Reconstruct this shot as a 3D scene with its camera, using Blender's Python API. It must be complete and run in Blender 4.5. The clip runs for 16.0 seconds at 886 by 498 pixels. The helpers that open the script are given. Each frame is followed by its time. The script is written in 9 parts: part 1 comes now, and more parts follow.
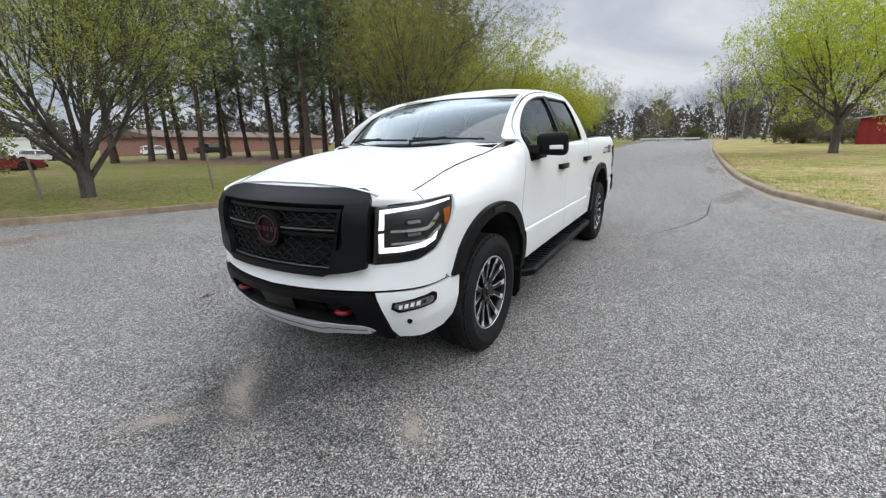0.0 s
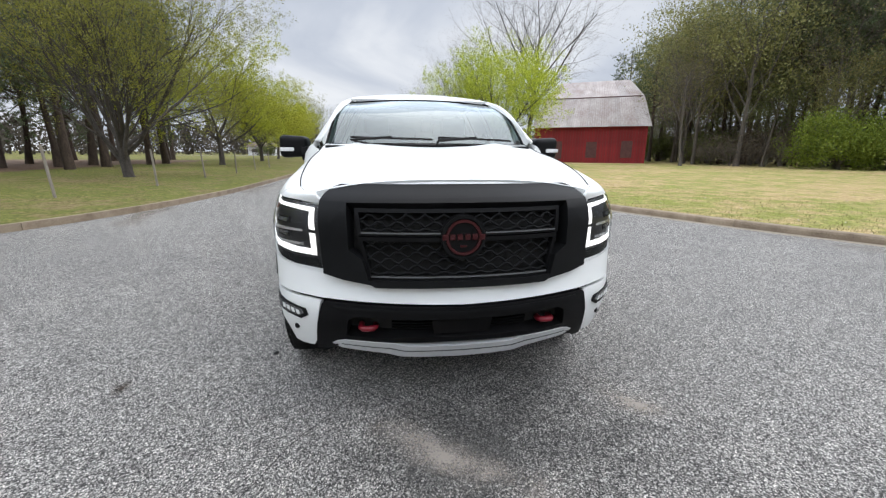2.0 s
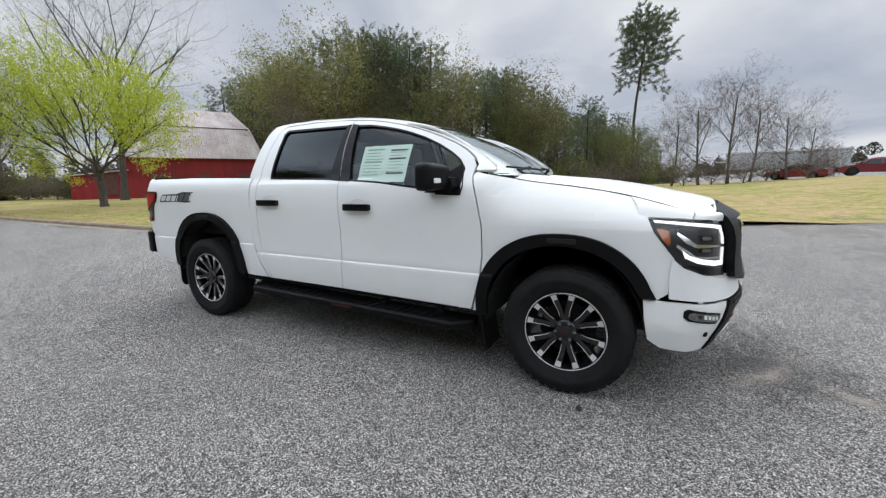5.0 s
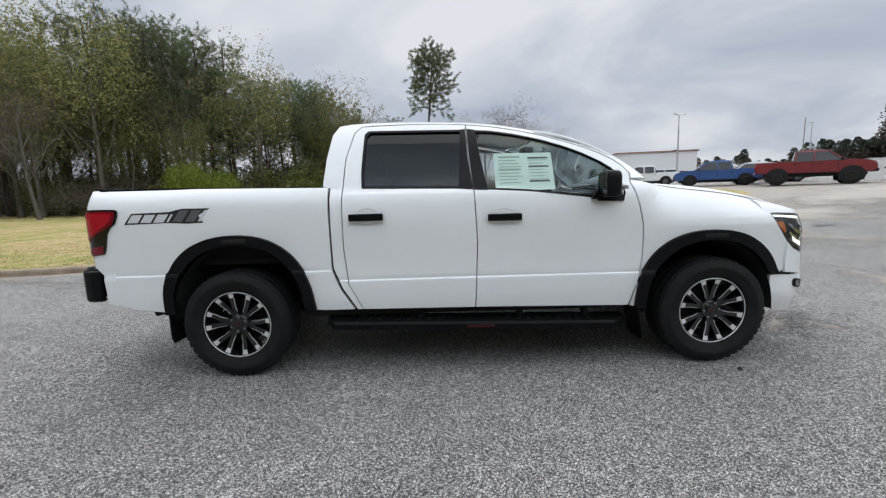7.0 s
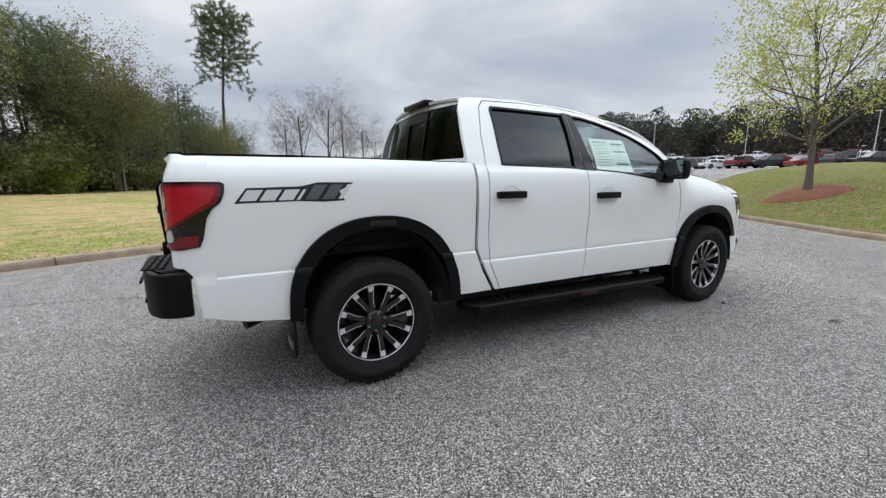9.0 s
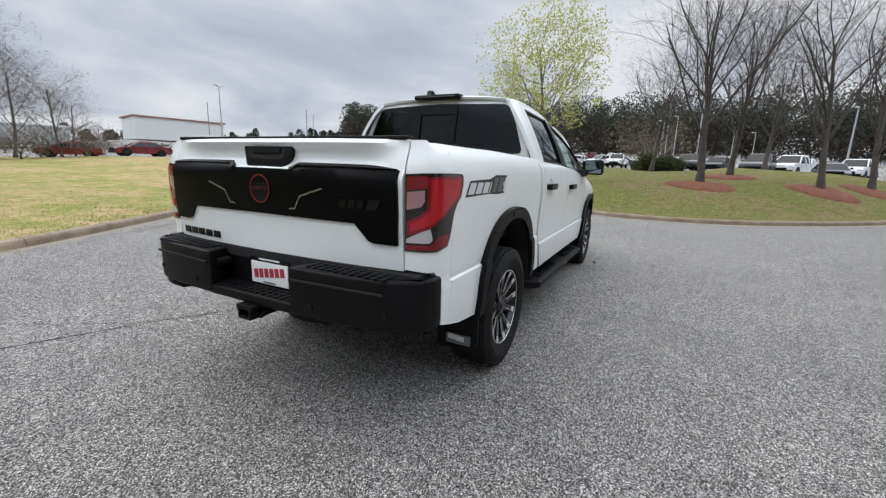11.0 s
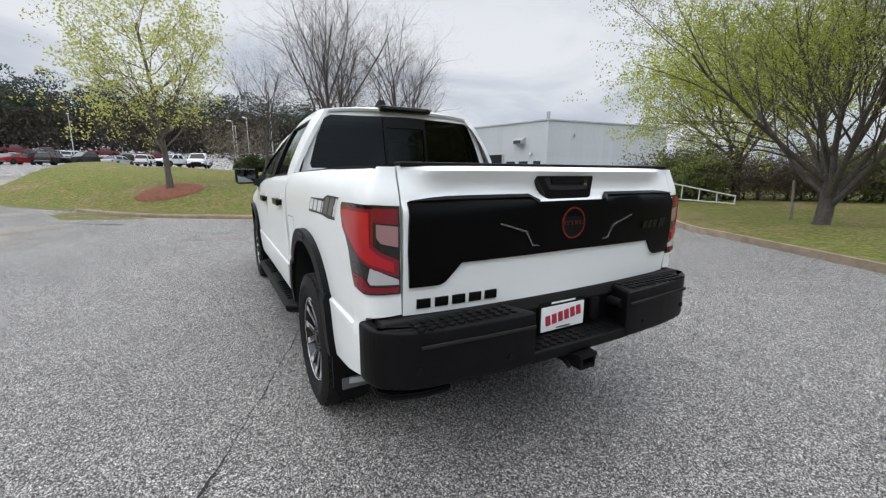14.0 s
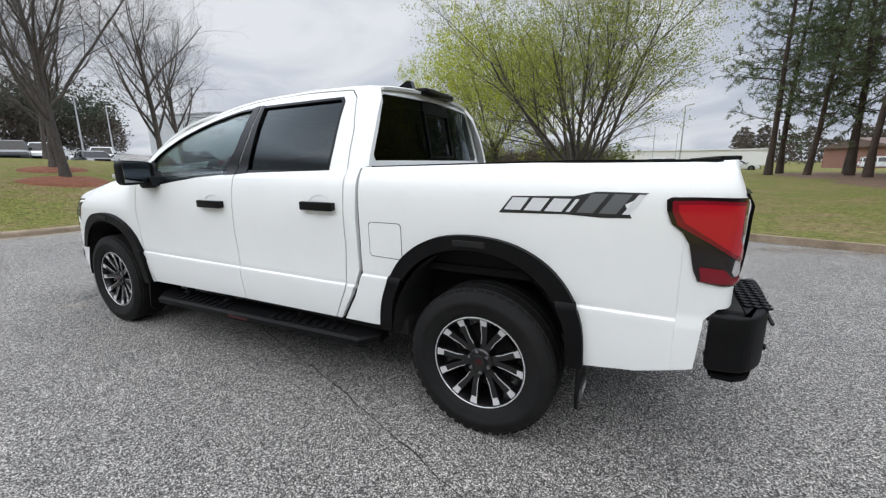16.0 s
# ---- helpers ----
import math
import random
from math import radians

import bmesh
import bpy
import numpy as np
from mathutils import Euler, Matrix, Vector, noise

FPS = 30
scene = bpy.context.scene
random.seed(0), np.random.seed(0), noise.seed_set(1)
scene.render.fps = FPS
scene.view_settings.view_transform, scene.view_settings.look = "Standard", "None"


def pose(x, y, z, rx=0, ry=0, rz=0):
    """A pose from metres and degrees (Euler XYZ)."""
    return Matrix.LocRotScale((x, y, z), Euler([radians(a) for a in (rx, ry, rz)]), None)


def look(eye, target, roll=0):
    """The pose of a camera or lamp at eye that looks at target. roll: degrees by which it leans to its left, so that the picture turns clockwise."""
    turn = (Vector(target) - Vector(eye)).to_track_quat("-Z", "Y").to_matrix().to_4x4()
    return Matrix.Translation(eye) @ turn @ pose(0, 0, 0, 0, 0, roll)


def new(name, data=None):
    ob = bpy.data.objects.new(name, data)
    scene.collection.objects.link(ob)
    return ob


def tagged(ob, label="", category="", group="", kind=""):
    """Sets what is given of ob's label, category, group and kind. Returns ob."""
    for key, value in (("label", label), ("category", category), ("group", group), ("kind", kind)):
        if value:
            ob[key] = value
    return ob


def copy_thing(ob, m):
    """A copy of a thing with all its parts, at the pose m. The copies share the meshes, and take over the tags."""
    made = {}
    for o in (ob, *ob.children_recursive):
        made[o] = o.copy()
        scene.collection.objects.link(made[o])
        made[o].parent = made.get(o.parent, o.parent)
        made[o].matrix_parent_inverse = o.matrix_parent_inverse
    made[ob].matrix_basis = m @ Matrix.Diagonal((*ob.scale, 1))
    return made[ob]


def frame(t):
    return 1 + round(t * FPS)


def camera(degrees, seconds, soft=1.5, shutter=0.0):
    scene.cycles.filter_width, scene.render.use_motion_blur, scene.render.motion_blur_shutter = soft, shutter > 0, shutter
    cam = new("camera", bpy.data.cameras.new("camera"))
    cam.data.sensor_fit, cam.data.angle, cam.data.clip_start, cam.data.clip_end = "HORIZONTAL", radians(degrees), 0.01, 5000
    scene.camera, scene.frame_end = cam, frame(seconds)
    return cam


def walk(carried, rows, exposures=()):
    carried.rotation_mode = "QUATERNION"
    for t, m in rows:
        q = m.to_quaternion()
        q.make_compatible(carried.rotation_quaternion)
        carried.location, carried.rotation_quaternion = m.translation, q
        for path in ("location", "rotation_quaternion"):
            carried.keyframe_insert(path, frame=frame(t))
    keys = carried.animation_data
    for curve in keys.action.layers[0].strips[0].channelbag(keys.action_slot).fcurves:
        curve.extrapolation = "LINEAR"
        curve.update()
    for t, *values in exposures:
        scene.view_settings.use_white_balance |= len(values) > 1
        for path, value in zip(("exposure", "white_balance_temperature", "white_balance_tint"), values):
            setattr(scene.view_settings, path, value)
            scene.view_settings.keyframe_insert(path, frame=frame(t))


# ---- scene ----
cam = camera(95.6, 16.0, soft=1.3)

PATH = [
    (0, (4.122, 2.019, 1.402), (2.477, 1.006, 0.883), -1.4),
    (0.5, (4.306, 1.474, 1.386), (2.517, 0.723, 0.902), -0.9),
    (1, (4.472, 0.859, 1.371), (2.565, 0.494, 0.889), -0.0),
    (1.5, (4.492, 0.282, 1.352), (2.549, 0.25, 0.879), 0.1),
    (2, (4.489, -0.346, 1.319), (2.564, -0.07, 0.852), 0.3),
    (2.5, (4.342, -0.94, 1.303), (2.48, -0.365, 0.857), 0.3),
    (3, (4.106, -1.546, 1.321), (2.36, -0.669, 0.899), 0.3),
    (3.5, (3.74, -2.074, 1.315), (2.159, -0.916, 0.916), 0.2),
    (4, (3.301, -2.579, 1.315), (1.921, -1.18, 0.945), -0.1),
    (6.5, (0.364, -3.87, 1.343), (0.153, -1.901, 1.059), -1.6),
    (7, (-0.254, -3.85, 1.325), (-0.239, -1.868, 1.053), -1.6),
    (7.5, (-0.869, -3.809, 1.321), (-0.639, -1.841, 1.048), -1.6),
    (8, (-1.462, -3.66, 1.308), (-1.005, -1.735, 1.015), -1.5),
    (8.5, (-1.999, -3.459, 1.3), (-1.311, -1.608, 0.979), -1.0),
    (9, (-2.543, -3.256, 1.294), (-1.614, -1.519, 0.944), -0.2),
    (11.5, (-4.482, -1.2, 1.312), (-2.616, -0.599, 0.914), 1.8),
    (12, (-4.593, -0.642, 1.328), (-2.655, -0.35, 0.932), 1.4),
    (12.5, (-4.613, -0.12, 1.353), (-2.651, -0.155, 0.965), 1.0),
    (13, (-4.527, 0.428, 1.383), (-2.596, 0.07, 1.002), 0.7),
    (13.5, (-4.424, 0.945, 1.387), (-2.576, 0.278, 1.013), 0.4),
    (14, (-4.165, 1.387, 1.385), (-2.449, 0.427, 1.019), 0.1),
    (14.5, (-3.854, 1.803, 1.388), (-2.309, 0.588, 1.022), -0.2),
    (15, (-3.44, 2.114, 1.379), (-2.095, 0.684, 1.0), -0.4),
    (15.5, (-2.968, 2.431, 1.406), (-1.845, 0.826, 1.004), -0.5),
    (16, (-2.493, 2.715, 1.41), (-1.594, 0.978, 0.993), -0.5),
]
walk(cam, [(t, look(eye, target, roll)) for t, eye, target, roll in PATH], exposures=[(0.0, 0.10), (1.0, 0.15), (2.0, 0.25), (3.0, 0.21), (4.0, 0.10), (6.5, 0.05), (9.0, 0.12), (12.0, 0.10), (14.5, 0.16), (16.0, 0.11)])

# ---- sky and light ----
world = bpy.data.worlds.new("overcast_sky")
scene.world = world
world.use_nodes = True
wn, wl = world.node_tree.nodes, world.node_tree.links
wn.clear()
SUN_EL, SUN_AZ = 72.0, 110.0
w_out = wn.new("ShaderNodeOutputWorld")
w_bg = wn.new("ShaderNodeBackground")
w_sky = wn.new("ShaderNodeTexSky")
w_sky.sky_type, w_sky.sun_disc = "NISHITA", False
w_sky.sun_elevation, w_sky.sun_rotation = radians(SUN_EL), radians(90 - SUN_AZ)
w_sky.air_density, w_sky.dust_density = 1.0, 4.0
w_co = wn.new("ShaderNodeTexCoord")
w_sep = wn.new("ShaderNodeSeparateXYZ")
wl.new(w_co.outputs["Generated"], w_sep.inputs[0])
# cloud deck: directions projected on a plane overhead
w_den = wn.new("ShaderNodeMath"); w_den.operation = "ADD"; w_den.inputs[1].default_value = 0.20
w_abs = wn.new("ShaderNodeMath"); w_abs.operation = "ABSOLUTE"
wl.new(w_sep.outputs["Z"], w_abs.inputs[0]); wl.new(w_abs.outputs[0], w_den.inputs[0])
w_div = wn.new("ShaderNodeVectorMath"); w_div.operation = "DIVIDE"
w_cmb = wn.new("ShaderNodeCombineXYZ")
for k in range(3):
    wl.new(w_den.outputs[0], w_cmb.inputs[k])
wl.new(w_co.outputs["Generated"], w_div.inputs[0]); wl.new(w_cmb.outputs[0], w_div.inputs[1])
w_no = wn.new("ShaderNodeTexNoise")
w_no.inputs["Scale"].default_value, w_no.inputs["Detail"].default_value = 0.85, 6.0
w_no.inputs["Roughness"].default_value, w_no.inputs["Distortion"].default_value = 0.52, 0.5
wl.new(w_div.outputs[0], w_no.inputs["Vector"])
w_ramp = wn.new("ShaderNodeValToRGB")
w_ramp.color_ramp.elements[0].position, w_ramp.color_ramp.elements[0].color = 0.34, (0.47, 0.53, 0.645, 1)
w_ramp.color_ramp.elements[1].position, w_ramp.color_ramp.elements[1].color = 0.66, (0.90, 0.93, 0.98, 1)
w_mid = w_ramp.color_ramp.elements.new(0.5)
w_mid.color = (0.64, 0.69, 0.785, 1)
wl.new(w_no.outputs["Fac"], w_ramp.inputs["Fac"])
# an overcast sky is brighter overhead than at the horizon
w_curve = wn.new("ShaderNodeValToRGB")
w_el = w_curve.color_ramp.elements
w_el[0].position, w_el[0].color = 0.42, (0.213, 0.213, 0.213, 1)
w_el[1].position, w_el[1].color = 1.0, (0.36, 0.36, 0.36, 1)
for w_at, w_v in ((0.53, 1.0), (0.72, 0.64)):
    w_k = w_el.new(w_at)
    w_k.color = (w_v, w_v, w_v, 1)
wl.new(w_sep.outputs["Z"], w_curve.inputs["Fac"])
w_grad = wn.new("ShaderNodeMath")
w_grad.operation = "MULTIPLY"
w_grad.inputs[1].default_value = 4.05
wl.new(w_curve.outputs["Color"], w_grad.inputs[0])
w_mul = wn.new("ShaderNodeVectorMath"); w_mul.operation = "SCALE"
wl.new(w_ramp.outputs["Color"], w_mul.inputs[0]); wl.new(w_grad.outputs[0], w_mul.inputs["Scale"])
w_blue = wn.new("ShaderNodeVectorMath"); w_blue.operation = "SCALE"
w_blue.inputs["Scale"].default_value = 0.05
wl.new(w_sky.outputs["Color"], w_blue.inputs[0])
w_mix = wn.new("ShaderNodeMixRGB")
w_mix.inputs["Fac"].default_value = 0.9
wl.new(w_blue.outputs[0], w_mix.inputs["Color1"]); wl.new(w_mul.outputs[0], w_mix.inputs["Color2"])
wl.new(w_mix.outputs[0], w_bg.inputs["Color"])
w_bg.inputs["Strength"].default_value = 1.0
wl.new(w_bg.outputs[0], w_out.inputs["Surface"])

sun = new("sun", bpy.data.lights.new("sun", "SUN"))
sun.data.energy, sun.data.angle, sun.data.color = 1.2, radians(80), (1.0, 0.95, 0.88)
sun.matrix_world = look((0, 0, 30), (-30 * math.cos(radians(SUN_AZ)) / math.tan(radians(SUN_EL)), -30 * math.sin(radians(SUN_AZ)) / math.tan(radians(SUN_EL)), 0))

# ---- materials ----
def node(nt, kind, **values):
    n = nt.nodes.new(kind)
    for k, v in values.items():
        n.inputs[k.replace("_", " ")].default_value = v
    return n


def base_mat(name, color, rough=0.5, metal=0.0, spec=0.5):
    m = bpy.data.materials.new(name)
    m.use_nodes = True
    b = m.node_tree.nodes["Principled BSDF"]
    b.inputs["Base Color"].default_value = (*color, 1)
    b.inputs["Roughness"].default_value, b.inputs["Metallic"].default_value = rough, metal
    b.inputs["Specular IOR Level"].default_value = spec
    return m, m.node_tree, b


def noisy(name, dark, light, rough=0.7, metal=0.0, scale=4.0, fine=60.0, bump=0.3, dist=0.004, spec=0.5, vary=0.0, fine_mix=0.5, stretch=(1, 1, 1)):
    """A surface with two scales of colour variation and fine relief. Scales are per metre."""
    m, nt, b = base_mat(name, dark, rough, metal, spec)
    co = node(nt, "ShaderNodeTexCoord")
    mp = node(nt, "ShaderNodeMapping", Scale=stretch)
    nt.links.new(co.outputs["Object"], mp.inputs["Vector"])
    n1 = node(nt, "ShaderNodeTexNoise", Scale=scale, Detail=4.0, Roughness=0.6)
    n2 = node(nt, "ShaderNodeTexNoise", Scale=fine, Detail=3.0, Roughness=0.65)
    for n in (n1, n2):
        nt.links.new(mp.outputs[0], n.inputs["Vector"])
    mx = nt.nodes.new("ShaderNodeMixRGB")
    mx.inputs["Fac"].default_value = fine_mix
    nt.links.new(n1.outputs["Fac"], mx.inputs["Color1"]); nt.links.new(n2.outputs["Fac"], mx.inputs["Color2"])
    rp = nt.nodes.new("ShaderNodeValToRGB")
    rp.color_ramp.elements[0].position, rp.color_ramp.elements[0].color = 0.34, (*dark, 1)
    rp.color_ramp.elements[1].position, rp.color_ramp.elements[1].color = 0.66, (*light, 1)
    nt.links.new(mx.outputs[0], rp.inputs["Fac"])
    last = rp.outputs["Color"]
    if vary:
        oi = nt.nodes.new("ShaderNodeObjectInfo")
        hs = node(nt, "ShaderNodeHueSaturation", Saturation=1.0)
        mr = node(nt, "ShaderNodeMapRange", To_Min=1 - vary, To_Max=1 + vary)
        nt.links.new(oi.outputs["Random"], mr.inputs["Value"])
        nt.links.new(mr.outputs[0], hs.inputs["Value"]); nt.links.new(last, hs.inputs["Color"])
        last = hs.outputs["Color"]
    nt.links.new(last, b.inputs["Base Color"])
    if bump:
        bp = node(nt, "ShaderNodeBump", Strength=bump, Distance=dist)
        nt.links.new(n2.outputs["Fac"], bp.inputs["Height"])
        nt.links.new(bp.outputs[0], b.inputs["Normal"])
    return m


def leafy(name, dark, light, vary=0.15):
    """Thin leaves: colour varies from leaf to leaf and from tree to tree; light passes through."""
    m, nt, b = base_mat(name, dark, 0.6, 0, 0.3)
    ge = nt.nodes.new("ShaderNodeNewGeometry")
    rp = nt.nodes.new("ShaderNodeValToRGB")
    rp.color_ramp.elements[0].color, rp.color_ramp.elements[1].color = (*dark, 1), (*light, 1)
    nt.links.new(ge.outputs["Random Per Island"], rp.inputs["Fac"])
    oi = nt.nodes.new("ShaderNodeObjectInfo")
    hs = node(nt, "ShaderNodeHueSaturation")
    mr = node(nt, "ShaderNodeMapRange", To_Min=1 - vary, To_Max=1 + vary)
    mh = node(nt, "ShaderNodeMapRange", To_Min=0.485, To_Max=0.515)
    nt.links.new(oi.outputs["Random"], mr.inputs["Value"]); nt.links.new(oi.outputs["Random"], mh.inputs["Value"])
    nt.links.new(mr.outputs[0], hs.inputs["Value"]); nt.links.new(mh.outputs[0], hs.inputs["Hue"]); nt.links.new(rp.outputs["Color"], hs.inputs["Color"])
    nt.links.new(hs.outputs["Color"], b.inputs["Base Color"])
    tr = nt.nodes.new("ShaderNodeBsdfTranslucent")
    nt.links.new(hs.outputs["Color"], tr.inputs["Color"])
    ms = nt.nodes.new("ShaderNodeMixShader")
    ms.inputs["Fac"].default_value = 0.35
    out = nt.nodes["Material Output"]
    nt.links.new(b.outputs[0], ms.inputs[1]); nt.links.new(tr.outputs[0], ms.inputs[2]); nt.links.new(ms.outputs[0], out.inputs["Surface"])
    return m


def asphalt(name):
    """Old worn asphalt: pale stones in a dark binder, with large stains and faded patches."""
    m, nt, b = base_mat(name, (0.2, 0.2, 0.2), 0.85, 0, 0.3)
    co = nt.nodes.new("ShaderNodeTexCoord")
    vo = node(nt, "ShaderNodeTexVoronoi", Scale=205.0)
    v2 = node(nt, "ShaderNodeTexVoronoi", Scale=42.0)
    big = node(nt, "ShaderNodeTexNoise", Scale=0.35, Detail=6.0, Roughness=0.62)
    mid = node(nt, "ShaderNodeTexNoise", Scale=2.6, Detail=5.0, Roughness=0.7)
    for n in (vo, v2, big, mid):
        nt.links.new(co.outputs["Object"], n.inputs["Vector"])
    bw = nt.nodes.new("ShaderNodeSeparateColor")
    nt.links.new(vo.outputs["Color"], bw.inputs[0])
    st = nt.nodes.new("ShaderNodeValToRGB")
    e = st.color_ramp.elements
    e[0].position, e[0].color = 0.0, (0.012, 0.012, 0.0125, 1)
    e[1].position, e[1].color = 1.0, (0.78, 0.75, 0.71, 1)
    k = e.new(0.45); k.color = (0.105, 0.1025, 0.0995, 1)
    k = e.new(0.8); k.color = (0.36, 0.35, 0.332, 1)
    nt.links.new(bw.outputs[0], st.inputs["Fac"])
    bw2 = nt.nodes.new("ShaderNodeSeparateColor")
    nt.links.new(v2.outputs["Color"], bw2.inputs[0])
    s2 = nt.nodes.new("ShaderNodeValToRGB")
    s2.color_ramp.elements[0].color, s2.color_ramp.elements[1].color = (0.82, 0.82, 0.82, 1), (1.18, 1.18, 1.18, 1)
    nt.links.new(bw2.outputs[1], s2.inputs["Fac"])
    mu0 = nt.nodes.new("ShaderNodeMixRGB"); mu0.blend_type = "MULTIPLY"; mu0.inputs["Fac"].default_value = 1
    nt.links.new(st.outputs["Color"], mu0.inputs["Color1"]); nt.links.new(s2.outputs["Color"], mu0.inputs["Color2"])
    sb = nt.nodes.new("ShaderNodeValToRGB")
    sb.color_ramp.elements[0].position, sb.color_ramp.elements[0].color = 0.3, (0.82, 0.82, 0.825, 1)
    sb.color_ramp.elements[1].position, sb.color_ramp.elements[1].color = 0.72, (1.28, 1.265, 1.24, 1)
    ad = nt.nodes.new("ShaderNodeMixRGB"); ad.inputs["Fac"].default_value = 0.45
    nt.links.new(big.outputs["Fac"], ad.inputs["Color1"]); nt.links.new(mid.outputs["Fac"], ad.inputs["Color2"])
    nt.links.new(ad.outputs[0], sb.inputs["Fac"])
    mu = nt.nodes.new("ShaderNodeMixRGB"); mu.blend_type = "MULTIPLY"; mu.inputs["Fac"].default_value = 1
    nt.links.new(mu0.outputs[0], mu.inputs["Color1"]); nt.links.new(sb.outputs["Color"], mu.inputs["Color2"])
    nt.links.new(mu.outputs[0], b.inputs["Base Color"])
    bp = node(nt, "ShaderNodeBump", Strength=1.0, Distance=0.005)
    nt.links.new(vo.outputs["Distance"], bp.inputs["Height"])
    bp.invert = True
    nt.links.new(bp.outputs[0], b.inputs["Normal"])
    return m


def lawn_mat(name, green, deep, straw, bare, share):
    """Mown spring grass: green and straw patches at three scales over a mottled ground."""
    m, nt, b = base_mat(name, green, 0.95, 0, 0.1)
    co = nt.nodes.new("ShaderNodeTexCoord")
    ns = [node(nt, "ShaderNodeTexNoise", Scale=a, Detail=d, Roughness=0.65) for a, d in ((0.22, 5.0), (1.9, 5.0), (11.0, 5.0), (38.0, 3.0))]
    for n in ns:
        nt.links.new(co.outputs["Object"], n.inputs["Vector"])

    def ramp(src, lo, hi, c0, c1):
        r = nt.nodes.new("ShaderNodeValToRGB")
        r.color_ramp.elements[0].position, r.color_ramp.elements[0].color = lo, (*c0, 1)
        r.color_ramp.elements[1].position, r.color_ramp.elements[1].color = hi, (*c1, 1)
        nt.links.new(src, r.inputs["Fac"])
        return r.outputs["Color"]

    def mix(fac, a, c, kind="MIX"):
        x = nt.nodes.new("ShaderNodeMixRGB"); x.blend_type = kind
        if isinstance(fac, float):
            x.inputs["Fac"].default_value = fac
        else:
            nt.links.new(fac, x.inputs["Fac"])
        nt.links.new(a, x.inputs["Color1"]); nt.links.new(c, x.inputs["Color2"])
        return x.outputs[0]

    grass = ramp(ns[2].outputs["Fac"], 0.35, 0.65, deep, green)
    dry = ramp(ns[2].outputs["Fac"], 0.38, 0.66, bare, straw)
    where = mix(0.55, ns[0].outputs["Fac"], ns[1].outputs["Fac"])
    c = mix(ramp(where, share, share + 0.13, (0, 0, 0), (1, 1, 1)), grass, dry)
    c = mix(1.0, c, ramp(ns[3].outputs["Fac"], 0.3, 0.7, (0.45, 0.45, 0.45), (1.55, 1.55, 1.55)), "MULTIPLY")
    nt.links.new(c, b.inputs["Base Color"])
    bp = node(nt, "ShaderNodeBump", Strength=0.9, Distance=0.03)
    nt.links.new(ns[3].outputs["Fac"], bp.inputs["Height"])
    nt.links.new(bp.outputs[0], b.inputs["Normal"])
    return m


M_ASPHALT = asphalt("worn_asphalt")
M_GRASS = lawn_mat("lawn", (0.205, 0.21, 0.062), (0.08, 0.093, 0.024), (0.29, 0.235, 0.125), (0.14, 0.10, 0.05), 0.47)
M_GRASSN = lawn_mat("dry_lawn", (0.30, 0.31, 0.085), (0.15, 0.18, 0.045), (0.52, 0.40, 0.20), (0.33, 0.24, 0.13), 0.43)
M_KERB = noisy("kerb_concrete", (0.15, 0.11, 0.075), (0.36, 0.29, 0.21), 0.9, scale=3, fine=70, bump=0.4, vary=0.12)
M_DIRT = noisy("gutter_dirt", (0.2, 0.165, 0.12), (0.36, 0.31, 0.25), 0.95, scale=4, fine=90, bump=0.4)
M_MULCH = noisy("pine_straw", (0.10, 0.035, 0.018), (0.27, 0.10, 0.05), 0.95, scale=8, fine=90, bump=1.0, dist=0.02)
M_STRAW = noisy("fallen_needles", (0.075, 0.042, 0.025), (0.20, 0.125, 0.078), 0.95, scale=1.2, fine=40, bump=0.8, dist=0.02)
M_BARK = noisy("bark", (0.06, 0.05, 0.042), (0.19, 0.165, 0.14), 0.95, scale=5, fine=40, bump=0.8, dist=0.01, stretch=(1, 1, 0.3), vary=0.15)
M_BARKG = noisy("grey_bark", (0.06, 0.052, 0.045), (0.17, 0.15, 0.13), 0.95, scale=5, fine=40, bump=0.6, dist=0.01, stretch=(1, 1, 0.3), vary=0.15)
M_PBARK = noisy("pine_bark", (0.032, 0.023, 0.019), (0.10, 0.072, 0.055), 0.95, scale=6, fine=30, bump=0.8, dist=0.01, stretch=(1, 1, 0.3), vary=0.2)
M_SPRING = leafy("spring_leaf", (0.24, 0.28, 0.02), (0.52, 0.54, 0.06))
M_OLIVE = leafy("olive_leaf", (0.17, 0.195, 0.032), (0.37, 0.385, 0.075))
M_YELLOW = leafy("young_yellow_leaf", (0.36, 0.39, 0.08), (0.62, 0.63, 0.24))
M_PINE = leafy("pine_needle", (0.06, 0.086, 0.042), (0.165, 0.20, 0.095))
M_WOODS = leafy("woodland_leaf", (0.065, 0.082, 0.027), (0.185, 0.20, 0.062), 0.3)
M_BROWN = leafy("bare_twig", (0.095, 0.075, 0.056), (0.20, 0.16, 0.12), 0.2)
M_SHRUB = leafy("shrub_leaf", (0.02, 0.035, 0.012), (0.07, 0.095, 0.03))
M_BLADE = leafy("grass_blade", (0.12, 0.13, 0.03), (0.38, 0.32, 0.13))
M_LITTER = leafy("dry_leaf_litter", (0.22, 0.15, 0.09), (0.62, 0.54, 0.42))
M_FARPINE = leafy("far_pine_needle", (0.036, 0.048, 0.034), (0.08, 0.098, 0.066))
M_TWIG = noisy("dark_bark", (0.035, 0.03, 0.027), (0.115, 0.10, 0.09), 0.95, scale=5, fine=40, bump=0.6, dist=0.01, stretch=(1, 1, 0.3), vary=0.15)
M_BUSH = leafy("bush_leaf", (0.10, 0.16, 0.02), (0.27, 0.34, 0.05))
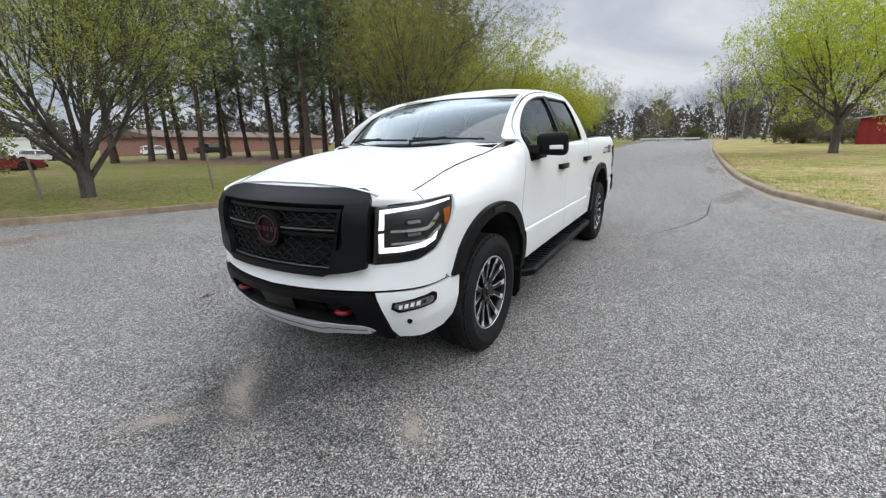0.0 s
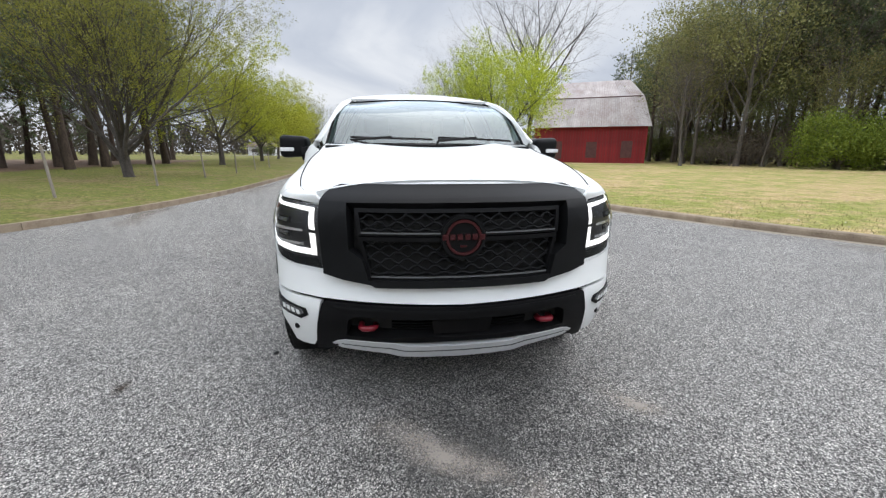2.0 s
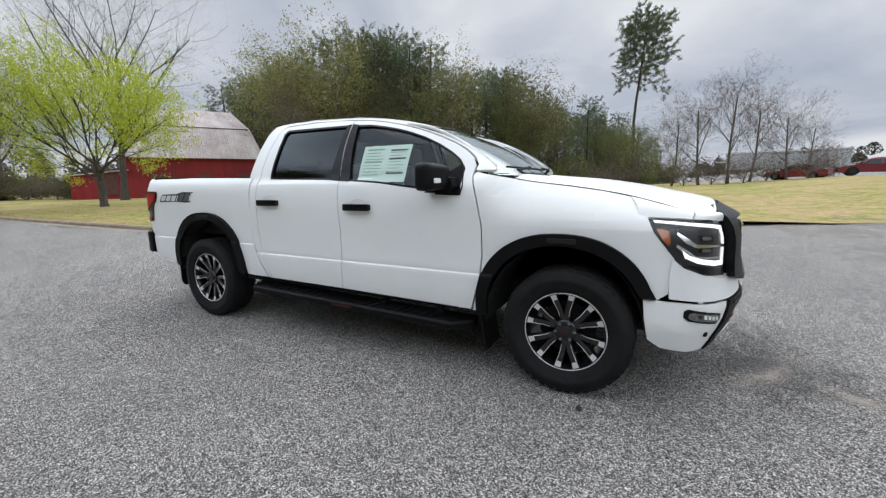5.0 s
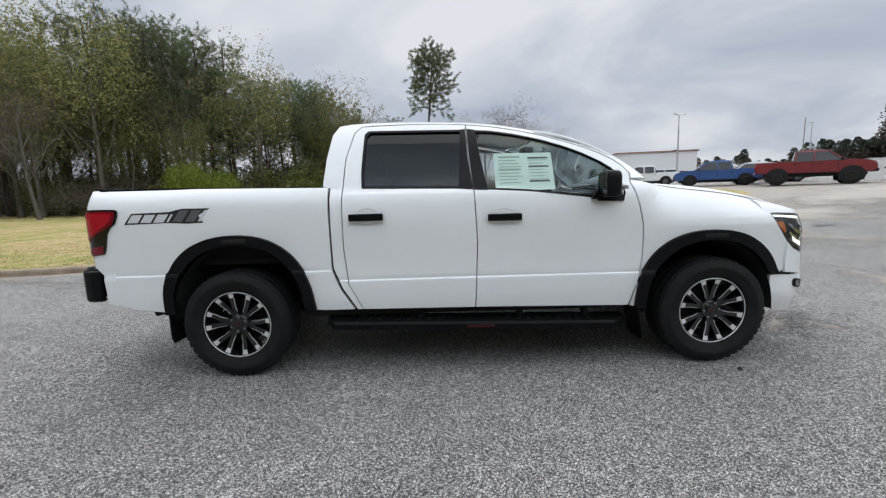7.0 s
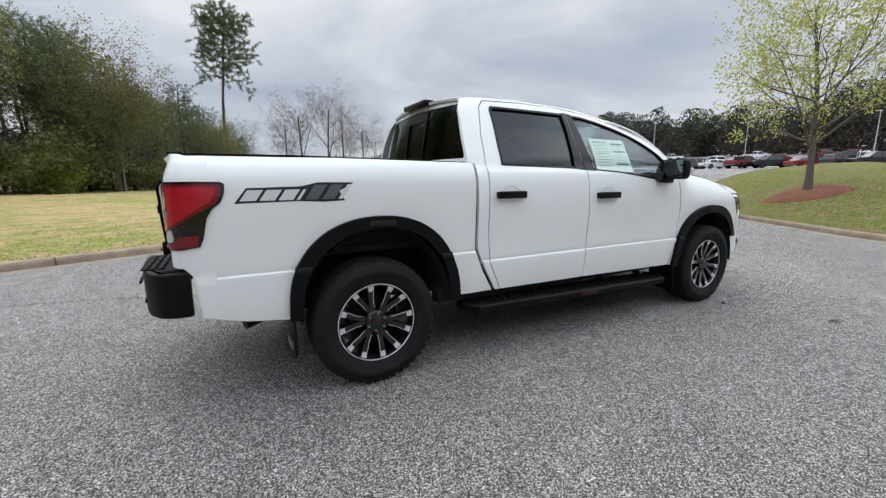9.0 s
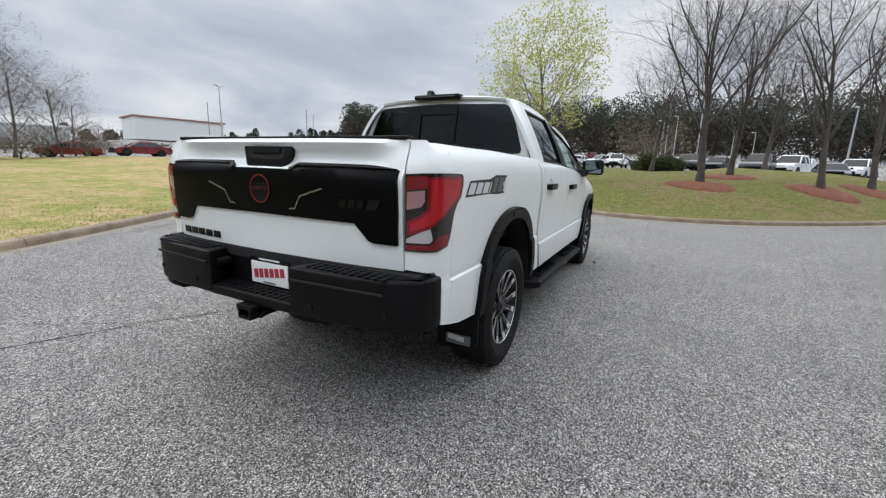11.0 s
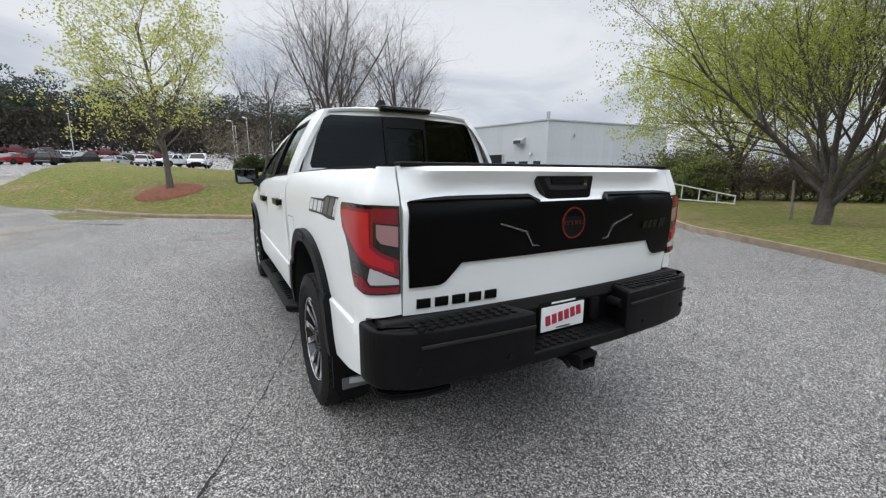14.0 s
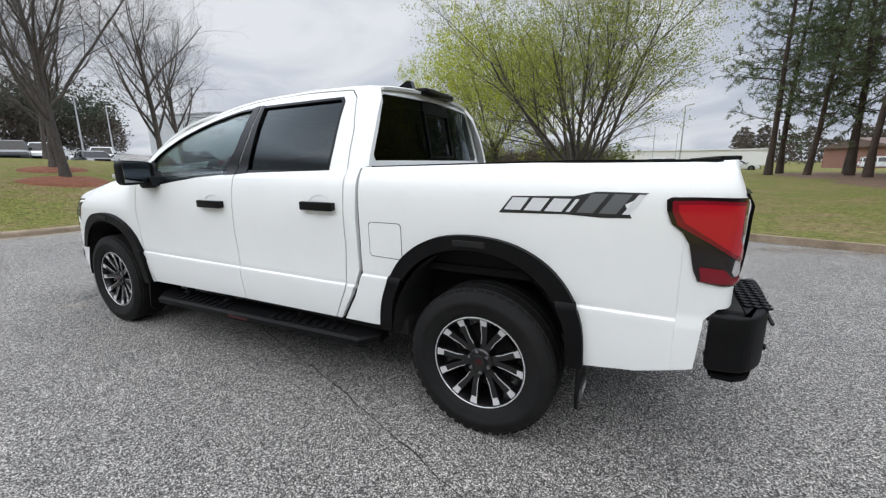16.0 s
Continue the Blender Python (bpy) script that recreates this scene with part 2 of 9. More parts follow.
M_WOLIVE = leafy("dull_olive_leaf", (0.13, 0.13, 0.042), (0.29, 0.275, 0.105), 0.25)
M_FARBROWN = leafy("far_twig", (0.06, 0.05, 0.04), (0.115, 0.098, 0.078), 0.2)


def paint(name, color, rough=0.35, coat=1.0):
    m, nt, b = base_mat(name, color, rough, 0, 0.5)
    b.inputs["Coat Weight"].default_value, b.inputs["Coat Roughness"].default_value = coat, 0.04
    co = nt.nodes.new("ShaderNodeTexCoord")
    n1 = node(nt, "ShaderNodeTexNoise", Scale=1.7, Detail=4.0, Roughness=0.7)
    nt.links.new(co.outputs["Object"], n1.inputs["Vector"])
    rp = nt.nodes.new("ShaderNodeValToRGB")
    rp.color_ramp.elements[0].position, rp.color_ramp.elements[0].color = 0.3, (*[c * 0.965 for c in color], 1)
    rp.color_ramp.elements[1].position, rp.color_ramp.elements[1].color = 0.65, (*color, 1)
    nt.links.new(n1.outputs["Fac"], rp.inputs["Fac"]); nt.links.new(rp.outputs["Color"], b.inputs["Base Color"])
    n2 = node(nt, "ShaderNodeTexNoise", Scale=300.0, Detail=1.0)
    nt.links.new(co.outputs["Object"], n2.inputs["Vector"])
    bp = node(nt, "ShaderNodeBump", Strength=0.02, Distance=0.001)
    nt.links.new(n2.outputs["Fac"], bp.inputs["Height"]); nt.links.new(bp.outputs[0], b.inputs["Coat Normal"])
    return m


def window_glass(name, tint, gloss=1.0, ior=1.6):
    """Thin tinted glass: a mirror-like coat by Fresnel over a clear tinted body."""
    m = bpy.data.materials.new(name)
    m.use_nodes = True
    nt = m.node_tree
    nt.nodes.clear()
    out = nt.nodes.new("ShaderNodeOutputMaterial")
    tr = nt.nodes.new("ShaderNodeBsdfTransparent"); tr.inputs["Color"].default_value = (*tint, 1)
    gl = nt.nodes.new("ShaderNodeBsdfGlossy"); gl.inputs["Roughness"].default_value = 0.015
    gl.inputs["Color"].default_value = (gloss * 0.92, gloss, gloss * 1.01, 1)
    lw = nt.nodes.new("ShaderNodeLayerWeight"); lw.inputs["Blend"].default_value = 0.5
    pw = nt.nodes.new("ShaderNodeMath"); pw.operation = "POWER"; pw.inputs[1].default_value = 4.0
    f0 = ((ior - 1) / (ior + 1)) ** 2
    fr = nt.nodes.new("ShaderNodeMapRange"); fr.inputs["To Min"].default_value = f0
    nt.links.new(lw.outputs["Facing"], pw.inputs[0]); nt.links.new(pw.outputs[0], fr.inputs["Value"])
    mx = nt.nodes.new("ShaderNodeMixShader")
    nt.links.new(fr.outputs[0], mx.inputs[0]); nt.links.new(tr.outputs[0], mx.inputs[1]); nt.links.new(gl.outputs[0], mx.inputs[2])
    nt.links.new(mx.outputs[0], out.inputs["Surface"])
    return m


def lit(name, color, strength):
    m, nt, b = base_mat(name, color, 0.4)
    b.inputs["Emission Color"].default_value = (*color, 1)
    b.inputs["Emission Strength"].default_value = strength
    return m


M_WHITE = paint("white_car_paint", (0.79, 0.805, 0.795), 0.4, 0.35)
M_BLACKP = paint("gloss_black_trim", (0.003, 0.003, 0.0033), 0.3, 0.08)
M_BLACKP.node_tree.nodes["Principled BSDF"].inputs["Specular IOR Level"].default_value = 0.15
M_PLASTIC = noisy("black_textured_plastic", (0.003, 0.003, 0.0034), (0.0065, 0.0065, 0.007), 0.5, scale=6, fine=500, bump=0.15, dist=0.001, spec=0.13)
M_SATIN = noisy("satin_black_panel", (0.0016, 0.0016, 0.0018), (0.003, 0.003, 0.0032), 0.4, scale=6, fine=400, bump=0.06, dist=0.001, spec=0.06)
M_GRAPH = noisy("graphite_plastic", (0.005, 0.0052, 0.0056), (0.009, 0.0093, 0.010), 0.42, scale=5, fine=400, bump=0.08, dist=0.001, spec=0.12)
M_VOID = noisy("underbody_black", (0.003, 0.003, 0.003), (0.009, 0.0085, 0.008), 0.9, scale=8, fine=60, bump=0.3)
M_RUBBER = noisy("tyre_rubber", (0.007, 0.007, 0.0072), (0.015, 0.0147, 0.0145), 0.75, scale=9, fine=250, bump=0.3, dist=0.002, spec=0.2)
M_RIMB = paint("black_rim", (0.004, 0.004, 0.0045), 0.3, 0.25)
M_SPOKE = paint("gloss_black_spoke", (0.006, 0.006, 0.0065), 0.3, 0.25)
M_RIMS = noisy("machined_alloy", (0.60, 0.60, 0.61), (0.78, 0.78, 0.79), 0.3, 0.45, scale=20, fine=300, bump=0.05, dist=0.001)
M_SILVER = noisy("satin_silver", (0.50, 0.51, 0.52), (0.62, 0.63, 0.64), 0.45, 0.2, scale=5, fine=300, bump=0.05, dist=0.001)
M_MIRROR = base_mat("mirror_glass", (0.22, 0.24, 0.26), 0.03, 1.0)[0]
M_CHROME = base_mat("chrome", (0.75, 0.76, 0.77), 0.12, 1.0)[0]
M_DARKRED = noisy("dark_red_emblem", (0.035, 0.004, 0.006), (0.065, 0.009, 0.011), 0.35, 0.3, scale=20, fine=200, bump=0.0)
M_COPPER = noisy("copper_red_emblem", (0.13, 0.012, 0.012), (0.21, 0.025, 0.022), 0.35, 0.4, scale=20, fine=200, bump=0.0)
M_REDHOOK = paint("red_tow_hook", (0.17, 0.003, 0.012), 0.4, 0.2)
M_LAMPRED = paint("red_lamp_lens", (0.38, 0.002, 0.012), 0.25, 0.4)
M_LAMPDEEP = paint("deep_red_lamp_lens", (0.17, 0.002, 0.011), 0.2, 0.3)
M_LAMPSMOKE = paint("smoked_lamp_lens", (0.006, 0.003, 0.0035), 0.15, 0.4)
M_LAMPCLEAR = paint("clear_lamp_lens", (0.42, 0.41, 0.42), 0.15, 1.0)
M_LAMPPINK = paint("pink_lamp_lens", (0.30, 0.16, 0.165), 0.15, 0.6)
M_AMBER = paint("amber_lens", (0.40, 0.10, 0.012), 0.2, 1.0)
M_LED = lit("daytime_led", (1.0, 1.0, 0.98), 0.95)
M_SMOKE = base_mat("lamp_housing", (0.012, 0.012, 0.013), 0.35)[0]
M_LAMPGREY = base_mat("lamp_reflector", (0.20, 0.205, 0.21), 0.25, 0.8)[0]
M_GLASSF = window_glass("windscreen_glass", (0.36, 0.46, 0.47), 1.0, 2.2)
M_GLASSD = window_glass("door_glass", (0.80, 0.84, 0.82), 0.85, 1.5)
M_GLASSR = window_glass("privacy_glass", (0.02, 0.02, 0.02), 0.8, 1.5)
M_LENS = window_glass("lamp_cover", (0.92, 0.92, 0.92), 0.6, 1.4)
M_CABIN = noisy("cabin_black", (0.02, 0.02, 0.022), (0.045, 0.045, 0.047), 0.8, scale=6, fine=120, bump=0.2)
M_SEAT = noisy("seat_grey", (0.03, 0.03, 0.032), (0.055, 0.055, 0.057), 0.8, scale=6, fine=150, bump=0.3)
M_STICKER = noisy("pale_green_sticker", (0.66, 0.80, 0.72), (0.76, 0.88, 0.80), 0.6, scale=6, fine=90, bump=0.0)
M_PAPER = noisy("white_card", (0.70, 0.70, 0.69), (0.8, 0.8, 0.79), 0.6, scale=5, fine=90, bump=0.0)
M_INK = base_mat("dark_print", (0.06, 0.07, 0.07), 0.6)[0]
M_INKG = base_mat("green_print", (0.32, 0.42, 0.36), 0.6)[0]
M_INKRED = base_mat("dark_red_print", (0.36, 0.02, 0.05), 0.5)[0]
M_DECALW = base_mat("decal_pale_grey", (0.62, 0.63, 0.64), 0.4)[0]
M_DECALG = base_mat("decal_dark_grey", (0.13, 0.135, 0.14), 0.35, 0.3)[0]
M_DECALB = base_mat("decal_black", (0.012, 0.012, 0.013), 0.4)[0]


# ---- building helpers ----
def part(name, bm, material, parent=None, label="", smooth=False, angle=None):
    me = bpy.data.meshes.new(name)
    bm.normal_update()
    bm.to_mesh(me)
    bm.free()
    return mesh_part(name, me, material, parent, label, smooth, angle)


def mesh_part(name, me, material, parent=None, label="", smooth=False, angle=None):
    for mt in material if isinstance(material, (list, tuple)) else [material]:
        me.materials.append(mt)
    if smooth:
        me.polygons.foreach_set("use_smooth", [True] * len(me.polygons))
        if angle:
            me.set_sharp_from_angle(angle=radians(angle))
    ob = new(name, me)
    ob.parent = parent
    if label:
        tagged(ob, label)
    return ob


def thing(name, m, label, category, group="", kind=""):
    ob = new(name)
    ob.matrix_world = m
    ob.empty_display_size = 0.1
    return tagged(ob, label, category, group, kind)


def arrays(name, v, f):
    """A mesh from vertex and face arrays; faces of one size."""
    me = bpy.data.meshes.new(name)
    v, f = np.asarray(v, np.float32), np.asarray(f, np.int32)
    n = f.shape[1]
    me.vertices.add(len(v)); me.loops.add(f.size); me.polygons.add(len(f))
    me.vertices.foreach_set("co", v.ravel())
    me.loops.foreach_set("vertex_index", f.ravel())
    me.polygons.foreach_set("loop_start", np.arange(0, f.size, n, dtype=np.int32))
    me.update(calc_edges=True)
    return me


def box(bm, c, s, bevel=0.0, rot=None, seg=2):
    g = bmesh.ops.create_cube(bm, size=1.0)
    vs = g["verts"]
    bmesh.ops.scale(bm, vec=s, verts=vs)
    if bevel:
        es = list({e for v in vs for e in v.link_edges})
        r = bmesh.ops.bevel(bm, geom=es, offset=bevel, segments=seg, profile=0.6, affect="EDGES")
        vs = list({v for f in r["faces"] for v in f.verts} | {v for v in vs if v.is_valid})
    if rot is not None:
        bmesh.ops.transform(bm, matrix=rot, verts=vs)
    bmesh.ops.translate(bm, vec=c, verts=vs)
    return vs


def tube(bm, pts, r, n=10, caps=True):
    """A round bar along points; r is one radius or one for each point."""
    pts = [Vector(p) for p in pts]
    rs = r if isinstance(r, (list, tuple)) else [r] * len(pts)
    rings = []
    side = None
    for i, p in enumerate(pts):
        d = (pts[min(i + 1, len(pts) - 1)] - pts[max(i - 1, 0)]).normalized()
        if side is None:
            side = d.orthogonal().normalized()
        side = (side - d * side.dot(d)).normalized()
        up = d.cross(side)
        rings.append([bm.verts.new(p + (side * math.cos(a) + up * math.sin(a)) * rs[i]) for a in (2 * math.pi * k / n for k in range(n))])
    for a, b in zip(rings, rings[1:]):
        for k in range(n):
            bm.faces.new((a[k], a[(k + 1) % n], b[(k + 1) % n], b[k]))
    if caps:
        bm.faces.new(rings[0][::-1]); bm.faces.new(rings[-1])


def prism(bm, outline, put):
    """A solid between two copies of an outline: put(u, v, k) gives the place of an outline point on end k (0 or 1)."""
    a = [bm.verts.new(put(u, v, 0)) for u, v in outline]
    b = [bm.verts.new(put(u, v, 1)) for u, v in outline]
    n = len(a)
    fs = [bm.faces.new(a[::-1]), bm.faces.new(b)]
    for i in range(n):
        fs.append(bm.faces.new((a[i], a[(i + 1) % n], b[(i + 1) % n], b[i])))
    return fs


def lathe(bm, profile, n=32, closed=False):
    """Turns (radius, y) points round the y axis."""
    rings = []
    for r, y in profile:
        rings.append([bm.verts.new((r * math.cos(2 * math.pi * k / n), y, r * math.sin(2 * math.pi * k / n))) for k in range(n)])
    if closed:
        rings.append(rings[0])
    for a, b in zip(rings, rings[1:]):
        for k in range(n):
            bm.faces.new((a[k], a[(k + 1) % n], b[(k + 1) % n], b[k]))


def smoothstep(a, b, x):
    t = min(1, max(0, (x - a) / (b - a)))
    return t * t * (3 - 2 * t)


def lerp_table(x, table):
    if x <= table[0][0]:
        return table[0][1]
    for (x0, y0), (x1, y1) in zip(table, table[1:]):
        if x <= x1:
            return y0 + (y1 - y0) * (x - x0) / (x1 - x0)
    return table[-1][1]


def ease_table(x, table):
    """As lerp_table, along a smooth curve through the points."""
    if x <= table[0][0]:
        return table[0][1]
    if x >= table[-1][0]:
        return table[-1][1]
    n = len(table)
    for i in range(n - 1):
        x0, y0 = table[i]
        x1, y1 = table[i + 1]
        if x <= x1:
            def slope(j):
                a, c = table[max(0, j - 1)], table[min(n - 1, j + 1)]
                return (c[1] - a[1]) / (c[0] - a[0])
            h, t = x1 - x0, (x - x0) / (x1 - x0)
            return (2 * t**3 - 3 * t * t + 1) * y0 + (t**3 - 2 * t * t + t) * h * slope(i) + (3 * t * t - 2 * t**3) * y1 + (t**3 - t * t) * h * slope(i + 1)


def curve_points(ctrl, step):
    """Points at even steps on a smooth curve through ctrl (2D)."""
    out = []
    c = [np.array(p, float) for p in ctrl]
    for i in range(len(c) - 1):
        p0, p1, p2, p3 = c[max(0, i - 1)], c[i], c[i + 1], c[min(len(c) - 1, i + 2)]
        k = max(2, int(np.linalg.norm(p2 - p1) / step))
        for j in range(k):
            t = j / k
            out.append(0.5 * (2 * p1 + (p2 - p0) * t + (2 * p0 - 5 * p1 + 4 * p2 - p3) * t * t + (3 * p1 - p0 - 3 * p2 + p3) * t**3))
    out.append(c[-1])
    return out


def inside(x, y, poly):
    c = False
    for (x0, y0), (x1, y1) in zip(poly, poly[1:] + poly[:1]):
        if (y0 > y) != (y1 > y) and x < (x1 - x0) * (y - y0) / (y1 - y0) + x0:
            c = not c
    return c


# ---- ground, roads, kerbs and lawns ----
def terrain(x, y):
    """Height of the paved ground: level round the junction, rising to the north-east."""
    r = math.hypot(x, y)
    a = math.degrees(math.atan2(y, x))
    k = lerp_table(a, [(-75, 0), (-45, 0.12), (-15, 0.9), (0, 1), (60, 1), (92, 0)])
    return ease_table(r, [(9, 0), (24, 0.80), (40, 1.55), (80, 2.75), (115, 4.9), (170, 8.4)]) * k * smoothstep(8, 26, r)


def grid_sheet(xs, ys, height):
    v = [(x, y, height(x, y)) for y in ys for x in xs]
    n = len(xs)
    f = [(j * n + i, j * n + i + 1, (j + 1) * n + i + 1, (j + 1) * n + i) for j in range(len(ys) - 1) for i in range(n - 1)]
    return v, f


def steps(*spans):
    out = []
    for a, b, s in spans:
        out += list(np.arange(a, b, s))
    return out + [spans[-1][1]]


xs = steps((-1600, -240, 170), (-240, 240, 8), (240, 1600, 170))
v, f = grid_sheet(xs, xs, lambda x, y: terrain(x, y) - 0.09)
tagged(mesh_part("ground", arrays("ground", v, f), M_GRASS, smooth=True), "wide grassy ground reaching to the horizon", "ground", kind="structure")
v, f = grid_sheet(steps((-150, -20, 5), (-20, 40, 1.5), (40, 190, 5)), steps((-75, -20, 5), (-20, 40, 1.5), (40, 190, 5)), terrain)
tagged(mesh_part("road", arrays("road", v, f), M_ASPHALT, smooth=True), "worn grey asphalt road and car park", "road", kind="structure")

KERB_A = [(30, -50), (20, -33), (12, -21.5), (6.2, -14.2), (2.1, -9.6), (0.4, -8.5), (-1.5, -7.5), (-3.2, -6.6), (-5.2, -5.95), (-7.5, -5.6), (-11, -5.4), (-20, -5.6), (-40, -6.3), (-66, -7.6), (-110, -9)]
KERB_B = [(-110, 5.5), (-60, 4.0), (-40, 3.4), (-16, 3.2), (-9, 3.5), (-6.8, 3.95), (-4.4, 4.9), (-2, 6.0), (-0.3, 7.0), (1.4, 8.1), (2.8, 9.1), (4.4, 10.2)]
KERB_C = [(13.6, 5.6), (11.4, 3.5), (10.2, 1.7), (9.1, 0), (8.7, -1.3), (8.9, -3.0), (9.6, -4.6), (12.3, -8.0), (15.2, -10.4), (20.0, -13.9), (22.6, -15.4), (24.3, -15.8), (25.6, -15.0), (26.4, -13.4)]


def kerb(name, ctrl, inward, label):
    """A row of concrete kerb stones 3 m long: each a strip 0.15 m wide and 0.13 m high with a rounded edge."""
    root = thing(name, Matrix.Identity(4), label, "kerb", kind="structure")
    pts = curve_points(ctrl, 0.5)
    prof = [(0.0, -0.03), (0.012, 0.085), (0.03, 0.118), (0.06, 0.13), (0.17, 0.132), (0.17, -0.03)]
    for i in range(0, len(pts) - 1, 6):
        run = pts[i:i + 7]
        bm = bmesh.new()
        rings = []
        for j, p in enumerate(run):
            k = i + j
            d = pts[min(k + 1, len(pts) - 1)] - pts[max(k - 1, 0)]
            d = d / np.linalg.norm(d)
            n = np.array((-d[1], d[0])) * inward
            q = p - d * 0.006 if j == len(run) - 1 else p + d * 0.006 if j == 0 else p
            z = terrain(*p)
            rings.append([bm.verts.new((q[0] + n[0] * a, q[1] + n[1] * a, z + h)) for a, h in prof])
        for a, b in zip(rings, rings[1:]):
            for k in range(len(prof) - 1):
                bm.faces.new((a[k], a[k + 1], b[k + 1], b[k]))
        bm.faces.new(rings[0]); bm.faces.new(rings[-1][::-1])
        bmesh.ops.recalc_face_normals(bm, faces=bm.faces)
        part("kerb_stone", bm, M_KERB, root)
    # a thin strip of washed-out soil in the gutter
    bm = bmesh.new()
    last = None
    for k, p in enumerate(pts):
        d = pts[min(k + 1, len(pts) - 1)] - pts[max(k - 1, 0)]
        d = d / np.linalg.norm(d)
        n = np.array((-d[1], d[0])) * inward
        w = 0.10 + 0.22 * abs(noise.noise((p[0] * 0.6, p[1] * 0.6, 3)))
        row = [bm.verts.new((p[0] - n[0] * a, p[1] - n[1] * a, terrain(*p) + h)) for a, h in ((w, 0.003), (-0.004, 0.012))]
        if last:
            bm.faces.new((last[0], last[1], row[1], row[0]))
        last = row
    bmesh.ops.recalc_face_normals(bm, faces=bm.faces)
    part("gutter_soil", bm, M_DIRT, root, "strip of pale washed soil")


kerb("kerb_south", KERB_A, -1, "brown weathered concrete kerb along the lawn with pines")
kerb("kerb_north", KERB_B, 1, "brown weathered concrete kerb along the barn lawn")
kerb("kerb_island", KERB_C, 1, "brown weathered concrete kerb round the tree island")


def lawn(name, ctrl, inward, outer, rise, mat, label, lip=lambda q: 1.0):
    """Grass behind a kerb: rows that follow the kerb near it, then a wider sheet out to the outer edge."""
    pts = curve_points(ctrl, 1.0)
    offs = [0.165, 0.5, 1.0, 1.7, 2.6, 4.0, 6.0, 9.0, 13.0]
    edge = [np.array(p) for p in outer]
    tot = [0]
    for a, b in zip(edge, edge[1:]):
        tot.append(tot[-1] + np.linalg.norm(b - a))
    def along(s):
        s *= tot[-1]
        for i in range(len(edge) - 1):
            if s <= tot[i + 1] + 1e-6:
                u = (s - tot[i]) / (tot[i + 1] - tot[i])
                return edge[i] * (1 - u) + edge[i + 1] * u
        return edge[-1]
    v, cols = [], 0
    N = len(pts)
    ts = [0, 0.006, 0.015, 0.03, 0.05, 0.08, 0.12, 0.17, 0.24, 0.32, 0.42, 0.55, 0.7, 0.85, 1.0]
    for k, p in enumerate(pts):
        d = pts[min(k + 1, N - 1)] - pts[max(k - 1, 0)]
        d = d / np.linalg.norm(d)
        n = np.array((-d[1], d[0])) * inward
        a = p + n * 0.165
        b = along(k / (N - 1))
        for t in ts:
            q = a * (1 - t) + b * t
            off = np.linalg.norm(q - a)
            h = terrain(*q) + 0.012 + 0.116 * lip(q) + rise(q, off) + 0.05 * smoothstep(0.3, 3, off) * noise.noise((q[0] * 0.25, q[1] * 0.25, 0))
            v.append((q[0], q[1], h))
    m = len(ts)
    f = [(k * m + j, k * m + j + 1, (k + 1) * m + j + 1, (k + 1) * m + j) for k in range(N - 1) for j in range(m - 1)]
    me = arrays(name, v, f)
    ob = mesh_part(name, me, mat, smooth=True)
    return tagged(ob, label, "lawn", kind="structure")


lawn("lawn_south", KERB_A, -1, [(12, -62), (-20, -72), (-110, -72)], lambda q, o: 0.15 * smoothstep(0, 8, o), M_GRASS, "green lawn strewn with leaves under the pines")
lawn("lawn_north", KERB_B + [(7.8, 11.4), (12.4, 14.0), (17.0, 17.4)], 1, [(-110, 120), (-10, 130), (2, 75), (16, 42), (18.8, 23)], lambda q, o: 0.10 * smoothstep(0, 8, o), M_GRASSN, "patchy straw-coloured and green lawn before the barn", lip=lambda q: smoothstep(7.5, 4.3, q[0]))
lawn("lawn_island", [(30, 11), (20.3, 10.2), (17.0, 9.2), (15.2, 7.7)] + KERB_C, 1, [(44, 10), (48, 3), (36, -3), (29, -8), (27.4, -12.6)], lambda q, o: 0.74 * smoothstep(0, 5, o) * smoothstep(26, 12, o), M_GRASS, "mown green lawn island with mulched young trees", lip=lambda q: smoothstep(5.9, 3.4, q[1]))


from mathutils.bvhtree import BVHTree

_lawns = [(o, BVHTree.FromPolygons([v.co.copy() for v in o.data.vertices], [tuple(p.vertices) for p in o.data.polygons])) for o in bpy.data.objects if o.name.startswith("lawn_")]


def on_lawn(x, y):
    """Height of the grass, or of the paving where there is none."""
    hits = [t.ray_cast(Vector((x, y, 40)), Vector((0, 0, -1)))[0] for o, t in _lawns]
    return max([h.z for h in hits if h] + [terrain(x, y)])



# ---- the pickup: x forward, y to its left, z up; axles at x = 1.775 and -1.775 ----
from mathutils.geometry import tessellate_polygon

truck = thing("pickup_truck", Matrix.Identity(4), "white crew-cab pickup truck with black grille, flares and bumpers", "pickup truck")


